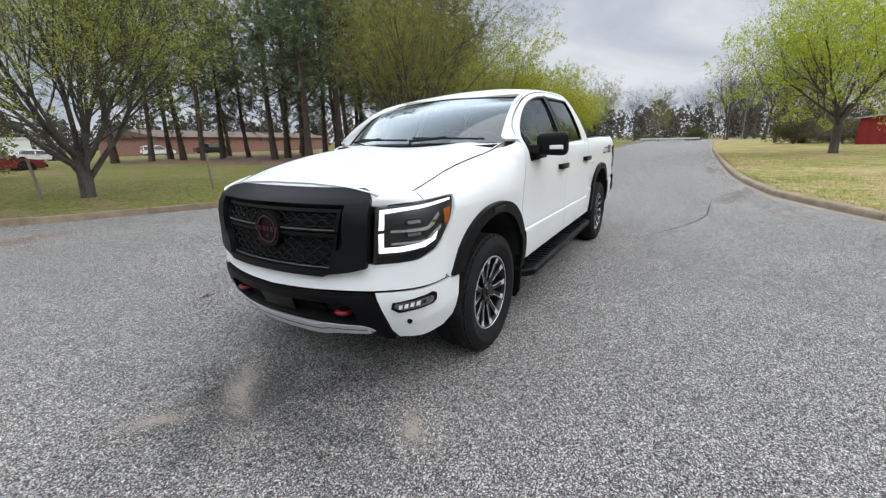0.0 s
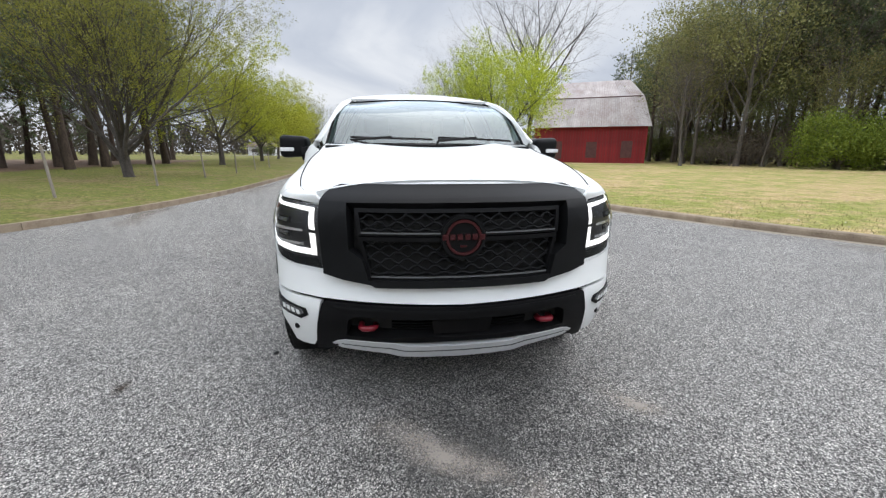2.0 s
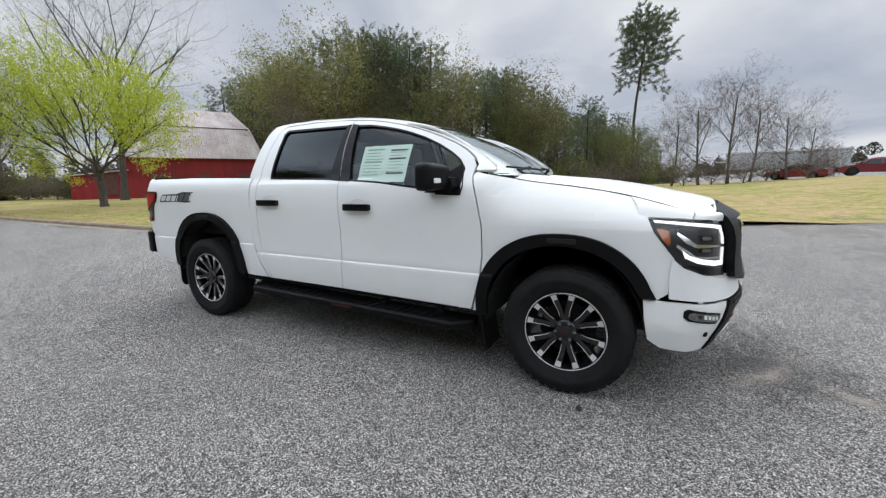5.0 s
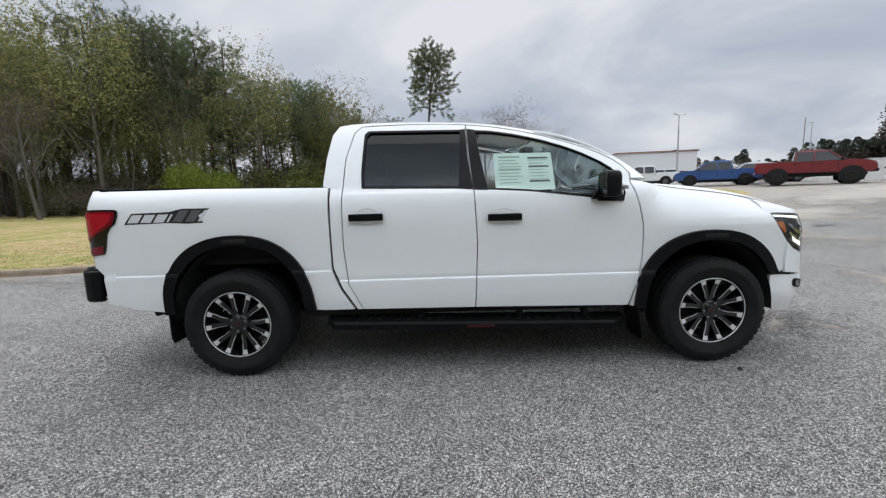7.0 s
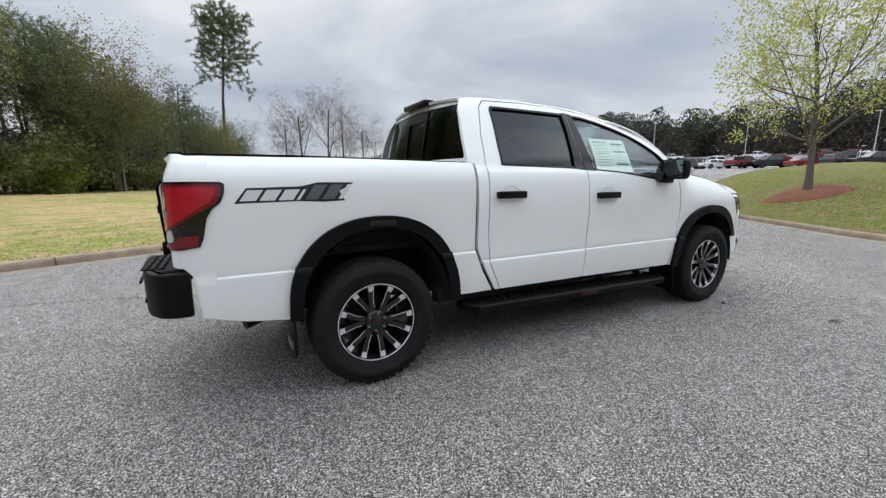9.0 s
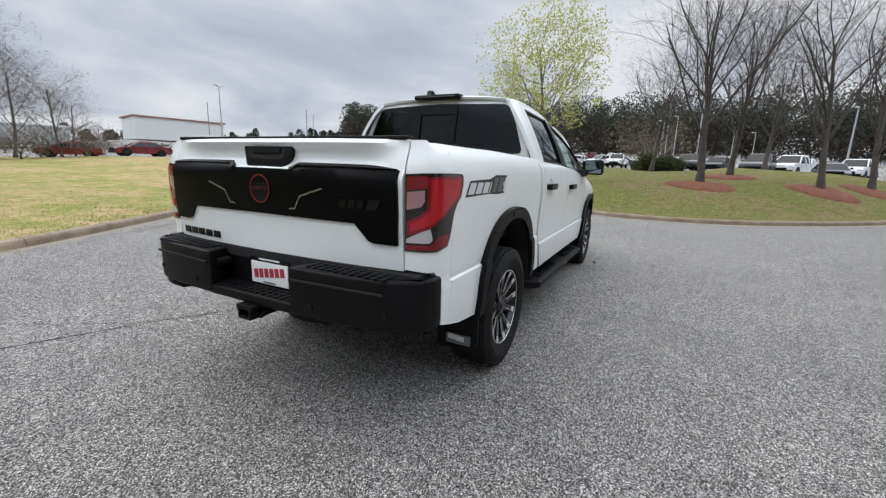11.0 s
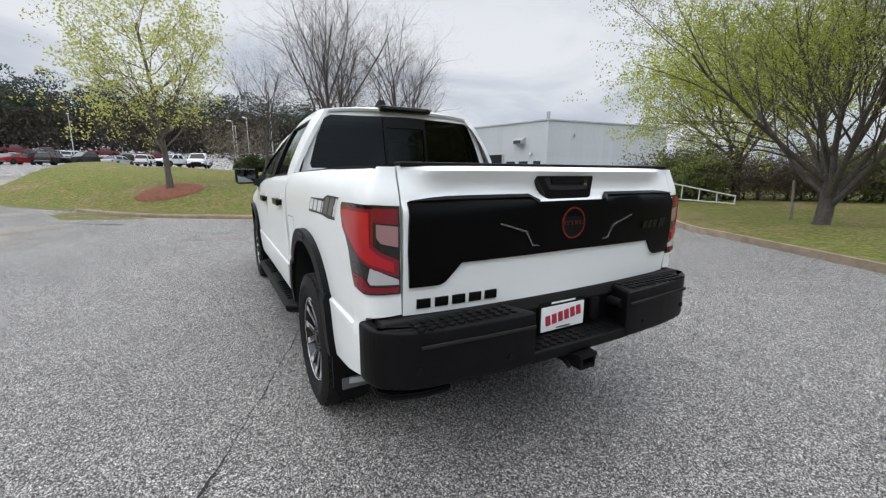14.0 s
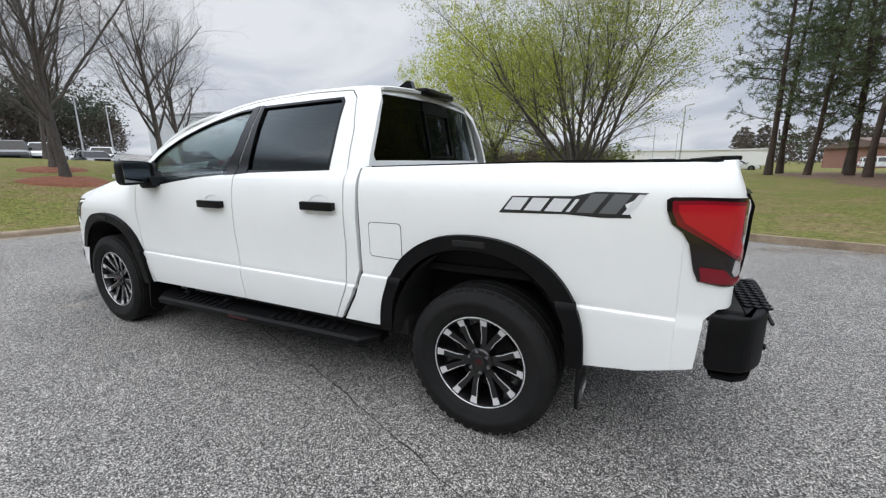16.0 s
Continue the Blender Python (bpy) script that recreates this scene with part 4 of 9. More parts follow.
hole = [(-0.165, 1.465), (0.165, 1.465), (0.165, 1.75), (-0.165, 1.75)]
panel("slider_frame", [mid, hole], back_fn, M_BLACKP, cb, 0.012, off=0.004, inner=lambda p: (0, 0, 1.4))
panel("slider_head", [[(-0.185, 1.765), (0.185, 1.765), (0.185, 1.83), (-0.185, 1.83)]], back_fn, M_BLACKP, cb, 0.008, off=0.002, inner=lambda p: (0, 0, 1.4))
bm = bmesh.new()
box(bm, (-1.035, 0, 1.892), (0.10, 0.44, 0.044), 0.02)
hl = part("high_stop_lamp", bm, M_BLACKP, truck, "black housing of the high stop lamp", smooth=True, angle=40)
bm = bmesh.new(); box(bm, (-1.084, 0, 1.890), (0.008, 0.36, 0.014), 0.003); part("lens", bm, M_LAMPSMOKE, hl)
bm = bmesh.new()
prism(bm, [(-0.95, 1.925), (-0.80, 1.925), (-0.90, 1.975), (-0.93, 1.975)], lambda x, z, k: (x, (0.15 - 0.022, 0.15 + 0.022)[k], z))
part("roof_antenna", bm, M_BLACKP, truck)


# ---- front: panels bent round one plan curve; u runs along it from the middle, v is height ----
FRONTC = [(2.72, 0.0), (2.71, 0.2), (2.675, 0.4), (2.615, 0.6), (2.57, 0.71), (2.525, 0.80), (2.46, 0.875), (2.36, 0.915), (2.2, 0.94), (2.0, 0.957)]
_acc = [0.0]
for (a0, b0), (a1, b1) in zip(FRONTC, FRONTC[1:]):
    _acc.append(_acc[-1] + math.hypot(a1 - a0, b1 - b0))
FX = [(a, p[0]) for a, p in zip(_acc, FRONTC)]
FY = [(a, p[1]) for a, p in zip(_acc, FRONTC)]
NOSE = [(0.30, -0.10), (0.36, -0.045), (0.42, -0.02), (0.5, 0.015), (0.6, 0.035), (0.66, 0.025), (0.72, 0.012), (0.85, 0.0), (1.0, -0.005), (1.08, -0.03), (1.14, -0.075), (1.19, -0.13)]


def S(y):
    """Length along the plan curve to the half-width y."""
    for (a0, y0), (a1, y1) in zip(FY, FY[1:]):
        if y <= y1:
            return a0 + (a1 - a0) * (y - y0) / (y1 - y0)
    return FY[-1][0]


def front_fn(u, z):
    a, sg = abs(u), (1 if u >= 0 else -1)
    k = 1 - smoothstep(0.55, 1.25, a)
    x, y = T(a, FX), T(a, FY)
    pull = 0.0
    if z < 0.5:
        pull = (0.5 - z) * 0.35 * smoothstep(0.5, 1.0, a)
    if z > 1.0:
        pull += 0.35 * (z - 1.0) * smoothstep(0.5, 0.9, a)
    return Vector((x + T(z, NOSE) * k, sg * (y - pull), z))


def both(loop):
    """Closes a half outline (from the middle top, round to the middle bottom) with its mirror image."""
    return loop + [(-u, v) for u, v in loop[::-1] if u > 1e-6]


f_inner = lambda p: (p.x - 1.2, 0, p.z)
UPPER = [(0, 0.735), (S(0.40), 0.735), (S(0.62), 0.785), (S(0.66), 0.782), (0.90, 0.805), (1.015, 0.848), (1.075, 0.90), (1.085, 0.80), (1.08, 0.675), (1.0, 0.668), (S(0.66), 0.645), (0, 0.628)]
panel("front_fascia", [both(UPPER)], front_fn, M_WHITE, truck, 0.025, step=0.07, inner=f_inner)
for s in (1, -1):
    CORNER = [(S(0.665), 0.632), (0.98, 0.650), (1.12, 0.655), (1.205, 0.660), (1.195, 0.55), (1.17, 0.42), (1.10, 0.372), (0.95, 0.352), (S(0.76), 0.352), (S(0.72), 0.40)]
    co = panel("bumper_corner", [CORNER], front_fn, M_WHITE, truck, 0.025, step=0.07, side=s, inner=f_inner)
    fog = [(S(0.735), 0.545), (S(0.745), 0.578), (0.99, 0.622), (1.01, 0.61), (1.01, 0.575), (0.985, 0.556), (S(0.77), 0.522)]
    fog2 = [(0.875 + (u - 0.875) * 0.84, 0.572 + (v - 0.572) * 0.66) for u, v in fog]
    fl = panel("fog_lamp", [fog], front_fn, M_PLASTIC, truck, 0.02, step=0.05, off=0.006, side=s, inner=f_inner, label="slim fog lamp in a black bezel")
    panel("fog_lens", [fog2], front_fn, M_LAMPGREY, fl, 0.004, step=0.05, off=0.0085, side=s, inner=f_inner)
    for k in range(5):
        u0 = fog2[1][0] + 0.012 + 0.03 * k
        zc = 0.556 + 0.0058 * k
        panel("led", [[(u0, zc - 0.010), (u0 + 0.018, zc - 0.008), (u0 + 0.024, zc + 0.014), (u0 + 0.006, zc + 0.012)]], front_fn, M_PAPER if k < 4 else M_SMOKE, fl, 0.002, off=0.011, side=s, inner=f_inner)
    bm = bmesh.new()
    c = front_fn(S(0.815), 0.464)
    tube(bm, [(c.x - 0.004, s * (c.y - 0.004), c.z), (c.x + 0.003, s * (c.y + 0.003), c.z)], 0.015, 14)
    part("parking_sensor", bm, M_PLASTIC, truck)

# headlamps
HL = [(S(0.668), 1.082), (0.85, 1.098), (1.05, 1.112), (1.225, 1.118), (1.18, 1.04), (1.11, 0.94), (1.015, 0.855), (0.92, 0.815), (0.78, 0.78), (S(0.645), 0.762)]
for s in (1, -1):
    h = panel("headlamp", [HL], front_fn, M_SMOKE, truck, 0.05, step=0.06, off=-0.012, side=s, inner=f_inner, label="headlamp with a lit white C-shaped light")
    P = lambda nm, lp, mt, off, dp=0.006: panel(nm, [lp], front_fn, mt, h, dp, step=0.05, off=off, side=s, inner=f_inner)
    P("led_bar", [(0.712, 1.068), (0.85, 1.082), (1.05, 1.098), (1.18, 1.106), (1.172, 1.094), (1.05, 1.084), (0.85, 1.066), (0.736, 1.050), (0.729, 0.968), (0.701, 0.963)], M_LED, -0.004)
    P("led_bar", [(0.700, 0.945), (0.728, 0.949), (0.723, 0.872), (0.80, 0.878), (0.92, 0.896), (0.99, 0.916), (1.03, 0.945), (1.012, 0.903), (0.945, 0.874), (0.82, 0.853), (0.696, 0.843)], M_LED, -0.004)
    P("lower_trim", [(0.690, 0.828), (0.82, 0.840), (0.955, 0.864), (1.01, 0.866), (0.92, 0.822), (0.78, 0.787), (0.668, 0.770)], M_GRAPH, -0.005)
    P("amber_reflector", [(1.10, 1.052), (1.162, 1.062), (1.128, 1.0), (1.10, 0.968), (1.088, 0.985)], M_AMBER, -0.006)
    for z0, z1 in ((1.000, 1.022), (0.935, 0.955)):
        P("chrome_bar", [(0.765, z0 - 0.035), (0.96, z0 - 0.022), (1.0, z0 + 0.01), (1.055, z1 + 0.022), (1.06, z1 + 0.010), (1.01, z0 - 0.018), (0.965, z0 - 0.040), (0.765, z0 - 0.047)], M_CHROME, -0.006)
        P("projector", [(0.84, z0 - 0.012), (0.94, z0 - 0.004), (0.94, z0 + 0.028), (0.84, z0 + 0.022)], M_VOID, -0.008)
        P("projector_lens", [(0.855, z0 - 0.004), (0.925, z0 + 0.002), (0.925, z0 + 0.020), (0.855, z0 + 0.015)], M_LAMPGREY, -0.005)
    P("lens", HL, M_LENS, 0.004, 0.0)

# the hood's front corner and the fender's tip above each lamp
LAMP_TOP = [(S(0.668), 1.084), (0.85, 1.100), (1.05, 1.114), (1.225, 1.120), (1.30, 1.120)]
HE_X = [(0.67, 2.535), (0.80, 2.47), (0.93, 2.38), (1.06, 2.25), (1.25, 2.10), (1.3, 2.06)]
HE_Y = [(0.67, 0.665), (0.80, 0.725), (0.93, 0.765), (1.06, 0.786), (1.25, 0.792), (1.3, 0.793)]


def tip_fn(u, v):
    a = front_fn(u, T(u, LAMP_TOP) + 0.002)
    b = hood_fn(T(u, HE_X), T(u, HE_Y))
    p = a.lerp(b, v)
    out = Vector((0.6, 0.5, 0.6)).normalized()
    return p + out * 0.022 * math.sin(math.pi * v)


for s in (1, -1):
    panel("hood_corner", [[(0.668, 0), (0.965, 0), (0.935, 0.5), (0.90, 1.0), (0.67, 1.0)]], tip_fn, M_WHITE, truck, 0.02, step=0.06, side=s, inner=lambda p: (p.x - 1, 0, 0.4))
    panel("fender_tip", [[(0.975, 0), (1.26, 0), (1.26, 1.0), (0.91, 1.0), (0.945, 0.5)]], tip_fn, M_WHITE, truck, 0.02, step=0.06, side=s, inner=lambda p: (p.x - 1, 0, 0.4))

# grille
SUR = [(0, 1.166), (S(0.555), 1.164), (S(0.60), 1.150), (S(0.638), 1.124), (S(0.657), 1.095), (S(0.645), 0.95), (S(0.635), 0.772), (S(0.55), 0.748), (S(0.42), 0.728), (S(0.40), 0.716), (0, 0.716)]
INN = [(0, 1.092), (S(0.52), 1.090), (S(0.515), 0.885), (S(0.455), 0.842), (S(0.43), 0.748), (0, 0.748)]


def grille_fn(u, z):
    p = front_fn(u, z)
    k = smoothstep(1.08, 1.17, z)
    return p + Vector((0.030 - 0.055 * k, 0, 0))


gr = panel("grille", [both(SUR), both(INN)], grille_fn, M_GRAPH, truck, 0.075, step=0.06, off=0.012, inner=f_inner, label="black grille with a wavy mesh and round emblem")
panel("grille_back", [both([(0, 1.12), (S(0.53), 1.12), (S(0.53), 0.86), (S(0.44), 0.72), (0, 0.72)])], grille_fn, M_VOID, gr, 0, step=0.1, off=-0.062, inner=f_inner)
Z1, Z2 = (0.972, 1.062), (0.770, 0.925)


def frame_bar(z0, z1, w0, w1):
    t = 0.02
    o = both([(0, z1 + t), (S(w1) + t, z1 + t), (S(w0) + t, z0 - t), (0, z0 - t)])
    i = both([(0, z1), (S(w1), z1), (S(w0), z0), (0, z0)])
    panel("mesh_frame", [o, i], grille_fn, M_PLASTIC, gr, 0.03, step=0.08, off=-0.018, inner=f_inner)
    o = both([(0, z0 - t * 0.2), (S(w0), z0 - t * 0.2), (S(w0), z0 - t * 0.55), (0, z0 - t * 0.55)])
    panel("mesh_trim", [o], grille_fn, M_DECALG, gr, 0.003, step=0.1, off=-0.014, inner=f_inner)


frame_bar(Z1[0], Z1[1], 0.465, 0.475)
frame_bar(Z2[0], Z2[1], 0.425, 0.46)
for (z0, z1), w in ((Z1, 0.47), (Z2, 0.44)):
    bm = bmesh.new()
    rows = 3 if z1 - z0 < 0.12 else 5
    dz, du = (z1 - z0) / rows, 0.085
    for j in range(rows + 1):
        line = []
        n = int(2 * S(w) / (du / 4))
        for k in range(n + 1):
            u = -S(w) + 2 * S(w) * k / n
            zz = z0 + j * dz + (-1) ** j * dz * 0.44 * math.cos(2 * math.pi * u / du)
            zz = min(z1, max(z0, zz))
            p = grille_fn(u, zz)
            line.append((p.x - 0.034 + 0.006 * math.cos(4 * math.pi * u / du), p.y, p.z))
        tube(bm, line, 0.0062, 5, caps=False)
    part("grille_mesh", bm, M_GRAPH, gr, "wavy black mesh", smooth=True)


def disc_ring(bm, fn, r0, r1, x0, x1, cz, n=40, sx=1, ex=1.0):
    c0 = [[bm.verts.new((x, r * math.cos(2 * math.pi * k / n) * ex, cz + r * math.sin(2 * math.pi * k / n))) for k in range(n)] for r, x in ((r0, x0), (r0, x1), (r1, x1), (r1, x0))]
    for a, b in zip(c0, c0[1:]):
        for k in range(n):
            bm.faces.new((a[k], a[(k + 1) % n], b[(k + 1) % n], b[k]))
    return c0


bm = bmesh.new()
tube(bm, [(2.70, 0, 0.945), (2.735, 0, 0.945)], 0.105, 40)
emb = part("emblem", bm, M_PLASTIC, gr, "round black emblem with dark red bars")
bm = bmesh.new(); disc_ring(bm, None, 0.088, 0.102, 2.733, 2.742, 0.945); part("emblem_ring", bm, M_GRAPH, emb)
bm = bmesh.new(); disc_ring(bm, None, 0.070, 0.082, 2.734, 2.745, 0.945); part("emblem_ring", bm, M_DARKRED, emb)
for k in range(6):
    bm = bmesh.new()
    box(bm, (2.742, 0.086 - 0.0344 * k, 0.948), (0.012, 0.024, 0.026), 0.002)
    part("emblem_bar", bm, M_DARKRED, emb)
bm = bmesh.new(); box(bm, (2.738, 0, 0.905), (0.01, 0.03, 0.008), 0.002); part("emblem_bar", bm, M_DARKRED, emb)

# lower bumper, tow hooks and skid plate
BLK = [(0, 0.618), (S(0.64), 0.632), (S(0.655), 0.62), (S(0.735), 0.345), (S(0.68), 0.340), (S(0.57), 0.405), (S(0.30), 0.425), (0, 0.43)]
OPEN = [(0, 0.560), (S(0.50), 0.568), (S(0.535), 0.545), (S(0.55), 0.455), (S(0.36), 0.448), (S(0.28), 0.462), (0, 0.462)]
lb = panel("lower_bumper", [both(BLK), both(OPEN)], front_fn, M_PLASTIC, truck, 0.07, step=0.07, off=0.012, inner=f_inner, label="black plastic lower front bumper")
panel("intake_back", [both([(0, 0.58), (S(0.56), 0.58), (S(0.56), 0.43), (0, 0.43)])], front_fn, M_VOID, lb, 0, step=0.12, off=-0.055, inner=f_inner)
panel("bumper_crease", [both([(0, 0.606), (S(0.60), 0.618), (S(0.60), 0.606), (0, 0.592)])], front_fn, M_GRAPH, lb, 0.004, step=0.1, off=0.018, inner=f_inner)
panel("radar_cover", [both([(0, 0.552), (S(0.145), 0.552), (S(0.135), 0.472), (0, 0.472)])], front_fn, M_BLACKP, lb, 0.02, off=0.0, inner=f_inner)
for k in range(5):
    z = 0.475 + 0.018 * k
    panel("intake_slat", [both([(0, z), (S(0.34), z), (S(0.34), z + 0.006), (0, z + 0.006)])], front_fn, M_PLASTIC, lb, 0.02, step=0.12, off=-0.03, inner=f_inner)
for s in (1, -1):
    bm = bmesh.new()
    y = s * 0.445
    tube(bm, [(2.58, y - 0.034, 0.497), (2.655, y - 0.034, 0.497), (2.672, y - 0.024, 0.497), (2.677, y, 0.497), (2.672, y + 0.024, 0.497), (2.655, y + 0.034, 0.497), (2.58, y + 0.034, 0.497)], 0.015, 8)
    part("tow_hook", bm, M_REDHOOK, truck, "red tow hook", smooth=True)


def skid_fn(u, z):
    p = front_fn(u, 0.43)
    return Vector((p.x + 0.006 - 0.55 * (0.43 - z), p.y, z))


SKID = [(0, 0.402), (S(0.25), 0.402), (S(0.33), 0.422), (S(0.56), 0.428), (S(0.60), 0.418), (S(0.63), 0.400), (S(0.58), 0.370), (S(0.36), 0.350), (S(0.29), 0.327), (0, 0.322)]
skid = panel("skid_plate", [both(SKID)], skid_fn, M_SILVER, truck, 0.04, step=0.05, off=0.012, inner=lambda p: (p.x - 1, 0, p.z + 0.5), label="satin silver front skid plate")
panel("skid_fold", [both([(0, 0.372), (S(0.27), 0.372), (S(0.34), 0.390), (S(0.58), 0.402), (S(0.58), 0.398), (S(0.34), 0.385), (S(0.27), 0.367), (0, 0.367)])], skid_fn, M_LAMPGREY, skid, 0.002, step=0.06, off=0.0145, inner=lambda p: (p.x - 1, 0, p.z + 0.5))

# ---- bed and tailgate ----
bm = bmesh.new()
box(bm, (-1.9, 0, 0.86), (1.66, 1.66, 0.04))
for s in (1, -1):
    box(bm, (-1.9, s * 0.80, 1.13), (1.66, 0.03, 0.52))
box(bm, (-1.09, 0, 1.12), (0.03, 1.66, 0.5))
box(bm, (-2.72, 0, 1.12), (0.03, 1.62, 0.5))
part("bed_liner", bm, M_PLASTIC, truck, "black sprayed bed liner")
for s in (1, -1):
    bm = bmesh.new()
    prism(bm, [(-2.73, 1.398), (-2.72, 1.421), (-2.2, 1.424), (-1.6, 1.413), (-1.07, 1.403), (-1.07, 1.385)], lambda x, z, k: (x, s * (0.79, 0.862)[k], z - 0.004))
    part("bed_rail_cap", bm, M_PLASTIC, truck, "black bed rail cap")
GATEX = [(0.84, -2.846), (0.96, -2.856), (1.05, -2.866), (1.20, -2.870), (1.265, -2.868), (1.30, -2.825), (1.345, -2.812), (1.372, -2.824), (1.392, -2.838), (1.408, -2.834), (1.418, -2.80)]


def gate_fn(y, z):
    x = T(z, GATEX) + 0.012 * (1 - smoothstep(0.55, 0.74, abs(y))) * smoothstep(1.27, 1.31, z) * (1 - smoothstep(1.355, 1.39, z))
    k = smoothstep(0.60, 0.80, abs(y)) * smoothstep(1.25, 1.30, z)
    edge_x = -2.853 + 0.040 * smoothstep(1.27, 1.42, z)
    return Vector((x * (1 - k) + edge_x * k + 0.035 * (abs(y) / 0.8) ** 3, y, z))


g_in = lambda p: (p.x + 1, 0, p.z)
GATE = both([(0, 1.418), (0.4, 1.418), (0.806, 1.415), (0.807, 1.1), (0.806, 0.85), (0, 0.845)])
tg = panel("tailgate", [GATE], gate_fn, M_WHITE, truck, 0.05, step=0.02, inner=g_in, label="white tailgate with a black centre panel")
bm = bmesh.new(); box(bm, (-2.755, 0, 1.421), (0.07, 1.59, 0.018), 0.006); part("tailgate_cap", bm, M_PLASTIC, tg)
APP = both([(0, 1.266), (0.195, 1.266), (0.23, 1.284), (0.5, 1.284), (0.785, 1.282), (0.792, 1.1), (0.785, 0.965), (0.665, 0.965), (0.64, 0.975), (0.575, 1.047), (0, 1.050)])
ap = panel("tailgate_panel", [APP], gate_fn, M_SATIN, tg, 0.014, step=0.05, off=0.013, inner=g_in, label="satin black tailgate panel")
for s in (1, -1):
    panel("panel_lip", [[(0.20, 1.268), (0.235, 1.287), (0.78, 1.286), (0.78, 1.276), (0.238, 1.276), (0.208, 1.259)]], gate_fn, M_GRAPH, ap, 0.006, off=0.021, side=s, inner=g_in)
    panel("chrome_accent", [[(0.19, 1.084), (0.212, 1.092), (0.232, 1.092), (0.268, 1.154), (0.402, 1.194), (0.407, 1.188), (0.274, 1.147), (0.236, 1.086)]], gate_fn, M_LAMPGREY, ap, 0.006, off=0.019, side=s, inner=g_in)
HND = both([(0, 1.388), (0.168, 1.386), (0.172, 1.372), (0.135, 1.288), (0.120, 1.279), (0, 1.278)])


def flat_gate(y, z):
    return Vector((-2.845 + 0.25 * (z - 1.3), y, z))


hd = panel("tailgate_handle", [HND], flat_gate, M_BLACKP, tg, 0.05, off=0.0, inner=g_in, label="gloss black tailgate handle")
panel("handle_pocket", [both([(0, 1.368), (0.135, 1.366), (0.115, 1.318), (0, 1.316)])], flat_gate, M_VOID, hd, 0.0, off=0.002, inner=g_in)
panel("handle_lever", [both([(0, 1.372), (0.10, 1.371), (0.10, 1.345), (0, 1.343)])], flat_gate, M_BLACKP, hd, 0.012, off=0.010, inner=g_in)
bm = bmesh.new(); tube(bm, [(-2.83, -0.112, 1.335), (-2.838, -0.112, 1.335)], 0.011, 14); part("key_lock", bm, M_CHROME, hd)
# emblem and model bars on the tailgate
bm = bmesh.new(); tube(bm, [(-2.865, 0, 1.172), (-2.8835, 0, 1.172)], 0.071, 36); eb = part("tailgate_emblem", bm, M_PLASTIC, tg, "round emblem with copper-red ring and bars")
bm = bmesh.new(); disc_ring(bm, None, 0.064, 0.071, -2.882, -2.8885, 1.172); part("emblem_ring", bm, M_COPPER, eb)
for k in range(6):
    bm = bmesh.new(); box(bm, (-2.885, 0.062 - 0.0248 * k, 1.172), (0.008, 0.017, 0.016), 0.002); part("emblem_bar", bm, M_DARKRED, eb)
for k in range(5):
    y0 = 0.752 - 0.0755 * k
    lp = [(y0, 0.875), (y0, 0.912), (y0 - 0.056, 0.912), (y0 - 0.056, 0.875)]
    panel("name_bar", [lp], gate_fn, M_BLACKP, tg, 0.008, off=0.007, inner=g_in, step=0.2)
for k in range(3):
    y0 = -0.50 - 0.045 * k
    panel("badge_bar", [[(y0, 1.115), (y0 - 0.008, 1.150), (y0 - 0.045, 1.150), (y0 - 0.037, 1.115)]], gate_fn, M_BLACKP, tg, 0.004, off=0.020, inner=g_in)
panel("badge_bar", [[(-0.64, 1.112), (-0.66, 1.156), (-0.715, 1.156), (-0.695, 1.112)]], gate_fn, M_GRAPH, tg, 0.004, off=0.020, inner=g_in)


# tail lamps: bent round the rear corner; u from the tailgate gap outwards
REARC = [(-2.815, 0.812), (-2.812, 0.85), (-2.80, 0.895), (-2.785, 0.925), (-2.755, 0.944), (-2.70, 0.953), (-2.60, 0.957), (-2.50, 0.957)]
_ra = [0.0]
for (a0, b0), (a1, b1) in zip(REARC, REARC[1:]):
    _ra.append(_ra[-1] + math.hypot(a1 - a0, b1 - b0))
RX, RY = [(a, p[0]) for a, p in zip(_ra, REARC)], [(a, p[1]) for a, p in zip(_ra, REARC)]


def rear_fn(u, z):
    w = smoothstep(0.03, 0.2, u)
    lip = 0.040 * (1 - smoothstep(0.05, 0.28, u)) * smoothstep(1.27, 1.42, z)
    return Vector((T(u, RX) + lip, T(u, RY) * (1 + w * (T(z, LOWB) / 0.957 - 1)), z))


